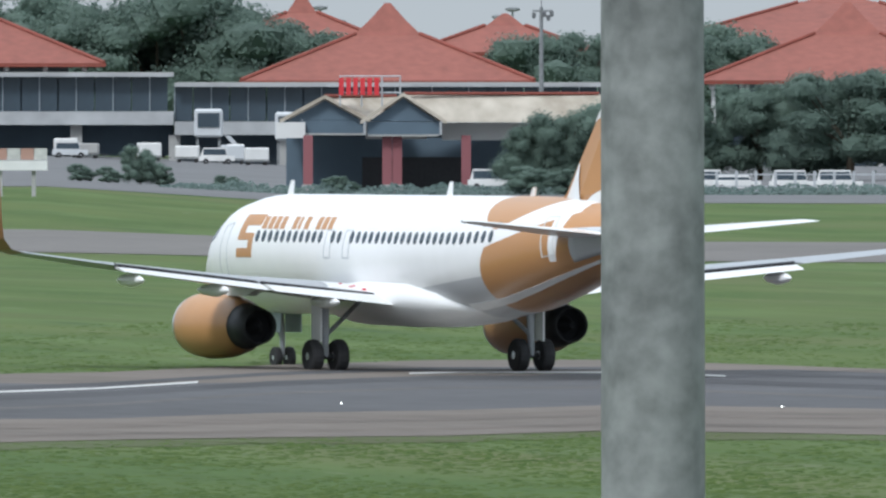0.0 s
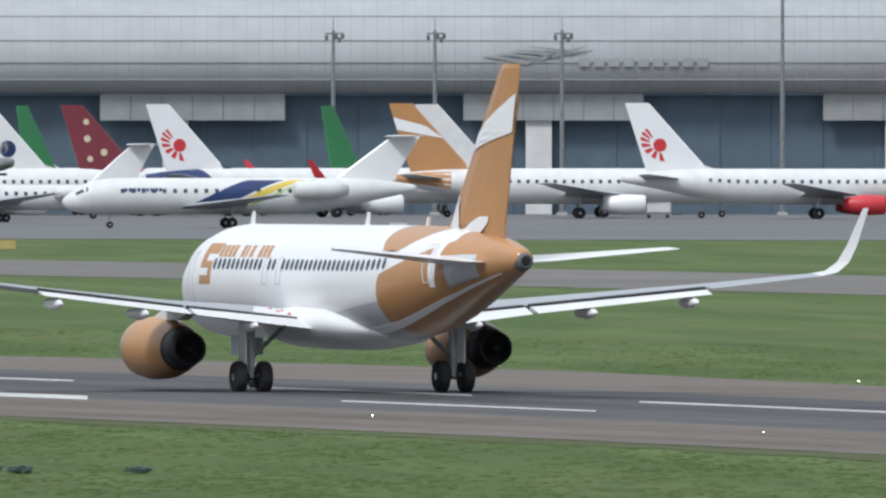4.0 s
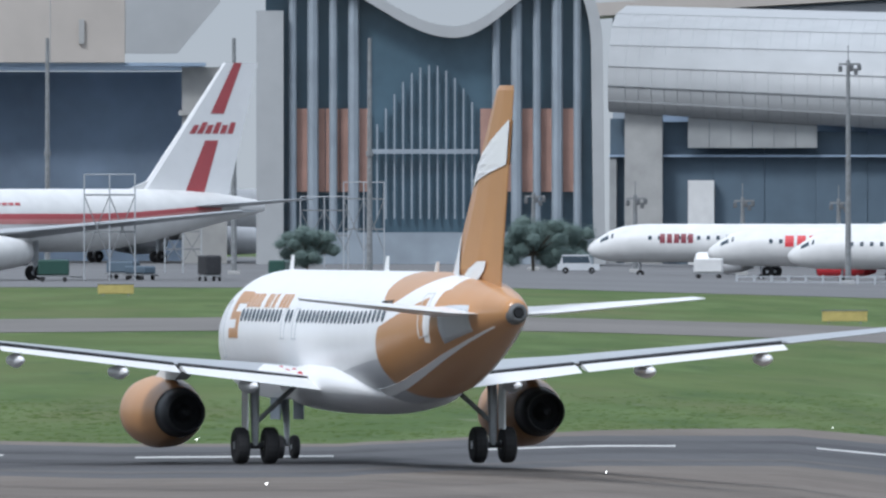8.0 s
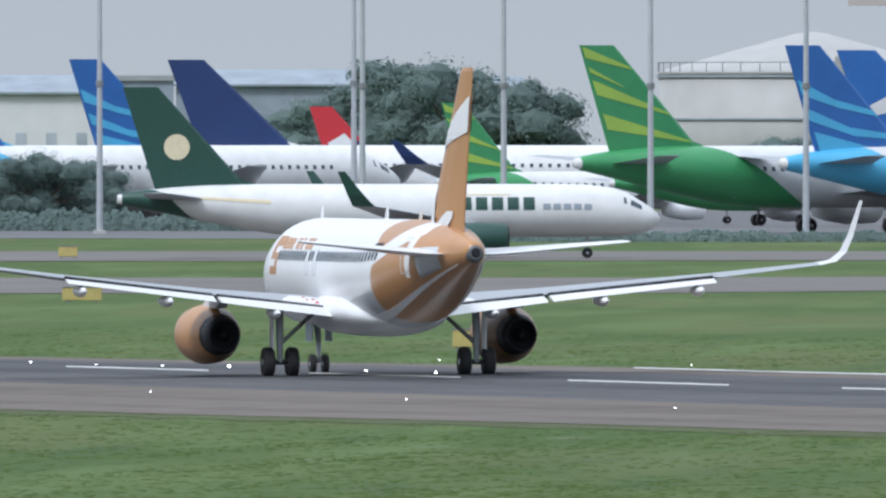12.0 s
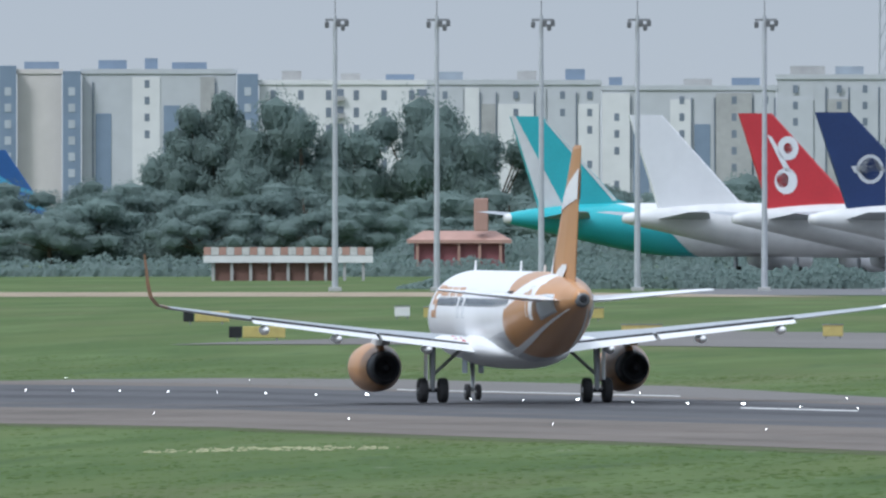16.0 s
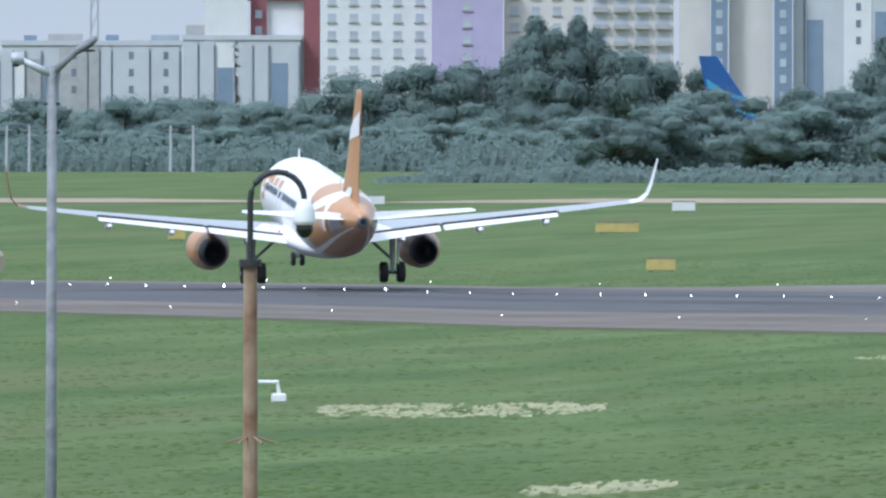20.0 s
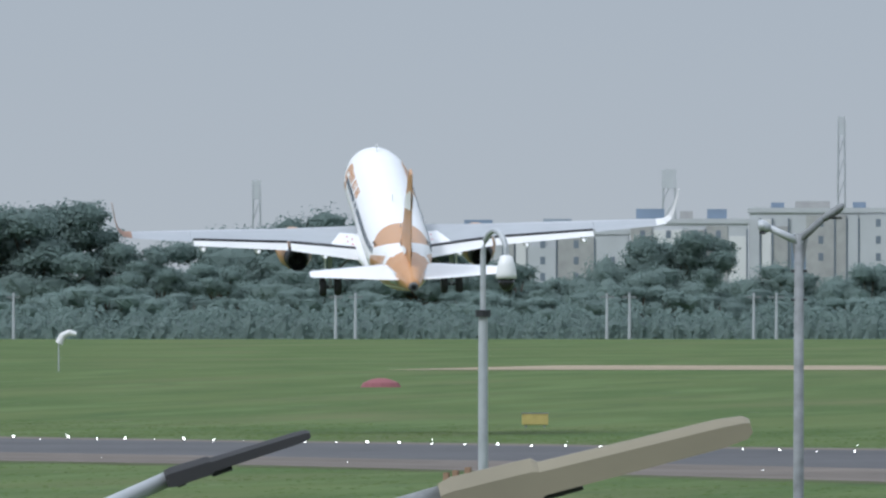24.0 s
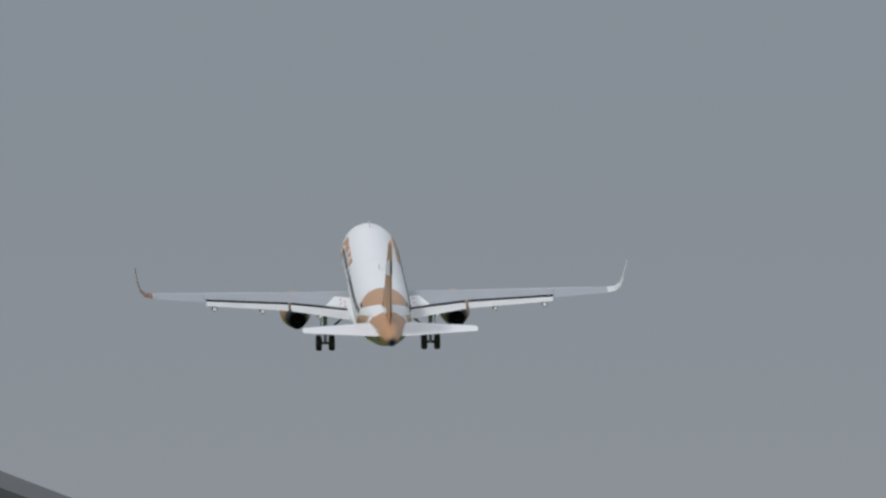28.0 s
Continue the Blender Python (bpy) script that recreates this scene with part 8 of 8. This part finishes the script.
fence(-6200, -5620, 2140, 1.0, "low pale picket fence along the apron edge")
fence(-5620, -5050, 2140, 1.0, "low pale picket fence along the apron edge")
fence(450, 900, 1910, 2.0, "grey mesh fence beside the access road")
# windsock and a red marker beyond the runway's end
ws = thing("windsock", stand(-15180, 1950), "faded white windsock drooping from a pole", "windsock")
part("pole", tube([(0, 0, 0), (0, 0, 2.6)], 0.06, 8), PALEPOLE, ws)
part("sock", tube([(0, 0, 2.4), (0.35, 0, 3.1), (0.9, 0, 3.35), (1.5, 0, 3.2)], [0.34, 0.3, 0.26, 0.2], 12), OFFWHITE, ws, "faded drooping cloth sock")
rm = thing("marker_board", stand(-14610, 1770), "faded red marker mound beyond the runway", "marker")
part("mound", loft([ring((0, 0, z), (1, 0, 0), (0, 1, 0), q, q * 0.6, 12) for z, q in ((0, 1.6), (0.35, 1.4), (0.62, 0.8), (0.72, 0.3))]), RENDERR, rm)
shed = thing("brick_shed", stand(-11890, 2500), "low brown shed with an orange tiled roof and water tower", "shed")
part("wall", box(-5, 5, 0, 6, 0, 3.6), RENDERR, shed)
part("roof", loft([[Vector((x, y, z)) for x, y in ((-5.8, -0.8), (5.8, -0.8), (5.8, 6.8), (-5.8, 6.8))] for z in (3.62, 4.0)] + [[Vector((x, y, 5.0)) for x, y in ((-4, 2.5), (4, 2.5), (4, 3.5), (-4, 3.5))]]), BRICKPANEL, shed, "orange roof")
part("water_tower", box(1.6, 3.2, -0.6, 0.9, 5.0, 8.6, bevel=0.1), BRICKPANEL, shed)
for i in range(5):
    part("post", box(-4.8 + i * 2.3, -4.5 + i * 2.3, -0.6, -0.3, 0, 3.6), BRICKPANEL, shed)

# ---- bare and dry patches ----
strip("sand_track_far", lambda b: 1950, lambda b: 1952 + 95 * max(0.0, min(1.0, (b + 13400) / 500, (-11200 - b) / 500)), 0.04, SAND, "pale bare earth track across the grass", "track", -13400, -11200)
strip("sand_track_left", lambda b: 1960, lambda b: 1962 + 90 * max(0.0, min(1.0, (b + 14600) / 300, (-13250 - b) / 500)), 0.04, SAND, "pale bare earth track across the grass", "track", -14600, -13250)
strip("taxi_lane", lambda b: 1610, lambda b: 1730, 0.04, TAXI, "grey asphalt taxi lane", "taxiway", -10900, -8000)
strip("link_road", lambda b: far_edge(b) * mid(b) - 4, lambda b: far_edge(b) * mid(b) - 2 + 62 * max(0.0, min(1.0, (-10800 - b) / 700, (b + 12700) / 700)), 0.03, TAXI, "grey asphalt link road", "taxiway", -12700, -10800)


# ---- dry patches and weeds ----
def dry_patch(b0, b1, d0, d1, count, seed):
    """A ragged patch of pale dry grass: many short straw blades among the turf."""
    rnd = random.Random(seed)
    vs, fs = [], []
    c0, c1 = (b0 + b1) / 2, (d0 + d1) / 2
    for i in range(count):
        f, g = rnd.uniform(-1, 1), rnd.uniform(-1, 1)
        edge = 1 - 0.55 * abs(f) ** 3 + 0.5 * noise.noise(Vector((f * 4.0, seed, 0)))
        if abs(g) > edge or noise.noise(Vector((f * 7.0, g * 1.5, seed * 1.7))) < rnd.uniform(-0.45, 0.2):
            continue
        b, d = c0 + f * (b1 - b0) / 2, c1 + g * (d1 - d0) / 2
        p = spot(b, d)
        w, h, lean = rnd.uniform(0.03, 0.13), rnd.uniform(0.02, 0.07), rnd.uniform(0.05, 0.2)
        skew = rnd.uniform(-0.6, 0.6) * w
        k = len(vs)
        vs += [(p.x - w, p.y, p.z), (p.x + w, p.y, p.z), (p.x + 0.4 * w + skew, p.y + lean, p.z + h), (p.x - 0.5 * w + skew, p.y + lean, p.z + 0.8 * h)]
        fs.append((k, k + 1, k + 2, k + 3))
    me = bpy.data.meshes.new("dry_grass")
    me.from_pydata(vs, [], fs)
    me.materials.append(STRAW)
    tagged(new("dry_grass", me), "ragged patch of pale dry grass in the turf", "dry grass", kind="stuff")


for k, (b0, b1, d0, d1, n) in enumerate(((-13400, -12890, 720, 754, 2000), (-13040, -12765, 572, 590, 900), (-12450, -12000, 845, 858, 450))):
    dry_patch(b0, b1, d0, d1, n, 31 + k)


# ---- grass blades ----
def blades(name, near, far, count, seed, label, b0=-15300, b1=1300):
    """Short leaning blades in loose clumps, thick on the swathes and thin between them."""
    rnd = random.Random(seed)
    vs, fs = [], []
    for i in range(count):
        b = rnd.uniform(b0, b1)
        n, f = 1 / near(b), 1 / far(b)
        d = 1 / (n + (f - n) * rnd.random())
        p = spot(b, d, 0)
        k = noise.noise(Vector((p.x * 0.22, p.y * 0.03, seed))) + 0.6 * noise.noise(Vector((p.x * 0.9, p.y * 0.1, seed + 5)))
        if k < rnd.uniform(-0.7, 0.35):
            continue
        for j in range(2):
            w, h = rnd.uniform(0.05, 0.2), rnd.uniform(0.01, 0.03) * (1 + 0.6 * max(0.0, k))
            x, y, lean = p.x + rnd.gauss(0, 0.25), p.y + rnd.gauss(0, 1.0), rnd.uniform(0.05, 0.2)
            s = len(vs)
            skew = rnd.uniform(-0.6, 0.6) * w
            vs += [(x - w, y, p.z), (x + w, y, p.z), (x + 0.45 * w + skew, y + lean, p.z + h), (x - 0.5 * w + skew, y + lean, p.z + h * rnd.uniform(0.6, 1.0))]
            fs.append((s, s + 1, s + 2, s + 3))
    me = bpy.data.meshes.new(name)
    me.from_pydata(vs, [], fs)
    me.materials.append(GRASSBLADE)
    tagged(new(name, me), label, "grass", kind="stuff")


blades("grass_blades", lambda b: 430, lambda b: near_edge(b) * mid(b) - 0.5, 120000, 21, "short uneven grass blades before the runway")
blades("grass_blades", lambda b: far_edge(b) * mid(b) + 0.5, lambda b: far_edge(b) * mid(b) + 160, 30000, 22, "short uneven grass blades beyond the runway")


def motions():
    walk(HERO, [
        (0, pose(-0.48, 764.86, -3.31, 0.0, 0.0, 23.43)),
        (0.5, pose(-7.67, 670.77, -3.28, 0.0, 0.0, 22.99)),
        (1, pose(-18.17, 670.78, -2.96, 0.0, 0.0, 22.91)),
        (1.5, pose(-27.33, 691.71, -2.84, 0.0, 0.0, 22.92)),
        (2, pose(-37.89, 713.31, -2.89, 0.0, 0.0, 22.98)),
        (2.5, pose(-47.56, 731.09, -2.68, 0.0, 0.0, 23.09)),
        (4.5, pose(-88.96, 830.34, -2.51, 0.0, 0.0, 23.20)),
        (5, pose(-100.33, 856.23, -2.45, 0.0, 0.0, 23.20)),
        (5.5, pose(-110.68, 878.03, -2.39, 0.0, 0.0, 23.07)),
        (6, pose(-111.59, 827.60, -2.03, 0.0, 0.0, 22.91)),
        (6.5, pose(-119.64, 832.01, -1.40, 0.0, 0.0, 22.78)),
        (7, pose(-127.29, 829.47, -0.44, 0.0, 0.0, 22.69)),
        (7.5, pose(-129.24, 795.49, 0.06, 0.0, 0.0, 22.54)),
        (8, pose(-119.87, 693.96, 0.43, 0.0, 0.0, 22.44)),
        (8.5, pose(-129.11, 705.14, 0.33, 0.0, 0.0, 22.53)),
        (9, pose(-139.45, 717.85, 0.43, 0.0, 0.0, 22.67)),
        (9.5, pose(-149.68, 733.25, 0.35, 0.0, 0.0, 22.98)),
        (10, pose(-160.44, 752.32, 0.33, 0.0, 0.0, 23.24)),
        (10.5, pose(-171.44, 772.51, 0.32, 0.0, 0.0, 23.58)),
        (11, pose(-182.63, 790.55, 0.29, 0.0, 0.0, 23.94)),
        (11.5, pose(-194.39, 812.14, 0.20, 0.0, 0.0, 24.16)),
        (13.5, pose(-241.30, 891.72, -0.02, 0.0, 0.0, 24.93)),
        (14, pose(-252.62, 909.98, -0.08, 0.0, 0.0, 25.11)),
        (14.5, pose(-263.86, 928.55, -0.16, 0.0, 0.0, 25.27)),
        (15, pose(-275.26, 945.36, -0.17, 0.0, 0.0, 25.44)),
        (15.5, pose(-287.03, 964.82, -0.18, 0.0, 0.0, 25.59)),
        (16, pose(-299.53, 986.46, -0.20, 0.0, 0.0, 25.72)),
        (16.5, pose(-311.34, 1005.54, -0.29, 0.0, 0.0, 25.84)),
        (17, pose(-324.11, 1025.26, -0.34, 0.0, 0.0, 25.98)),
        (17.5, pose(-336.92, 1047.57, -0.41, 0.0, 0.0, 26.03)),
        (18, pose(-350.29, 1070.93, -0.51, 0.0, 0.0, 26.07)),
        (18.5, pose(-363.22, 1092.27, -0.67, 0.0, 0.0, 25.96)),
        (19, pose(-377.05, 1114.41, -0.93, 0.0, 0.0, 25.87)),
        (19.5, pose(-389.44, 1134.52, -0.90, 1.2, 0.0, 25.63)),
        (20, pose(-401.99, 1155.59, -0.53, 3.9, -0.5, 25.38)),
        (20.5, pose(-413.68, 1174.17, -0.61, 5.4, -1.1, 25.16)),
        (21, pose(-426.08, 1193.27, -0.57, 7.2, -1.7, 24.97)),
        (21.5, pose(-438.32, 1213.23, -0.09, 8.8, -2.2, 24.85)),
        (22, pose(-450.97, 1233.88, 0.74, 9.8, -2.5, 24.74)),
        (22.5, pose(-463.96, 1255.33, 1.99, 10.8, -2.5, 24.62)),
        (24.5, pose(-516.70, 1337.93, 11.21, 13.9, -1.1, 24.90)),
        (25, pose(-531.18, 1360.37, 14.83, 14.2, -1.0, 24.98)),
        (25.5, pose(-548.56, 1391.66, 18.80, 14.1, -1.0, 25.01)),
        (26, pose(-566.71, 1424.52, 23.09, 14.1, -1.0, 25.05)),
        (26.5, pose(-578.42, 1442.28, 28.19, 14.1, -0.9, 25.06)),
        (27, pose(-591.26, 1460.18, 32.82, 14.1, -0.9, 25.10)),
        (27.5, pose(-603.47, 1482.42, 36.80, 14.2, -0.9, 25.06)),
        (28, pose(-616.22, 1505.31, 40.72, 14.2, -0.9, 25.03)),
    ])
    # the main legs extend as the weight comes off them
    for leg in LEGS:
        walk(leg, [(t, pose(0, 0, -z)) for t, z in ((0, 0), (20.0, 0), (21.5, 0.38), (28, 0.4))])
    # the wings bend upwards as they take the load
    for side, wing in WINGS:
        rows = []
        for t, bend in ((0, 0), (4, 0.2), (9, 0.4), (14, 0.7), (18, 1.1), (20, 1.4), (22, 1.6), (28, 1.6)):
            a = -side * radians(bend)
            px, pz = side * 2.0, 2.6
            rows.append((t, pose(px - px * math.cos(a) - pz * math.sin(a), 0, pz + px * math.sin(a) - pz * math.cos(a), 0, math.degrees(a), 0)))
        walk(wing, rows)
    walk(TAXIING, [(t, stand(-9722 + 68 * (t - 11), 1640, 86, 0.045)) for t in (0, 4, 8, 11, 14, 18, 23, 28)])


motions()
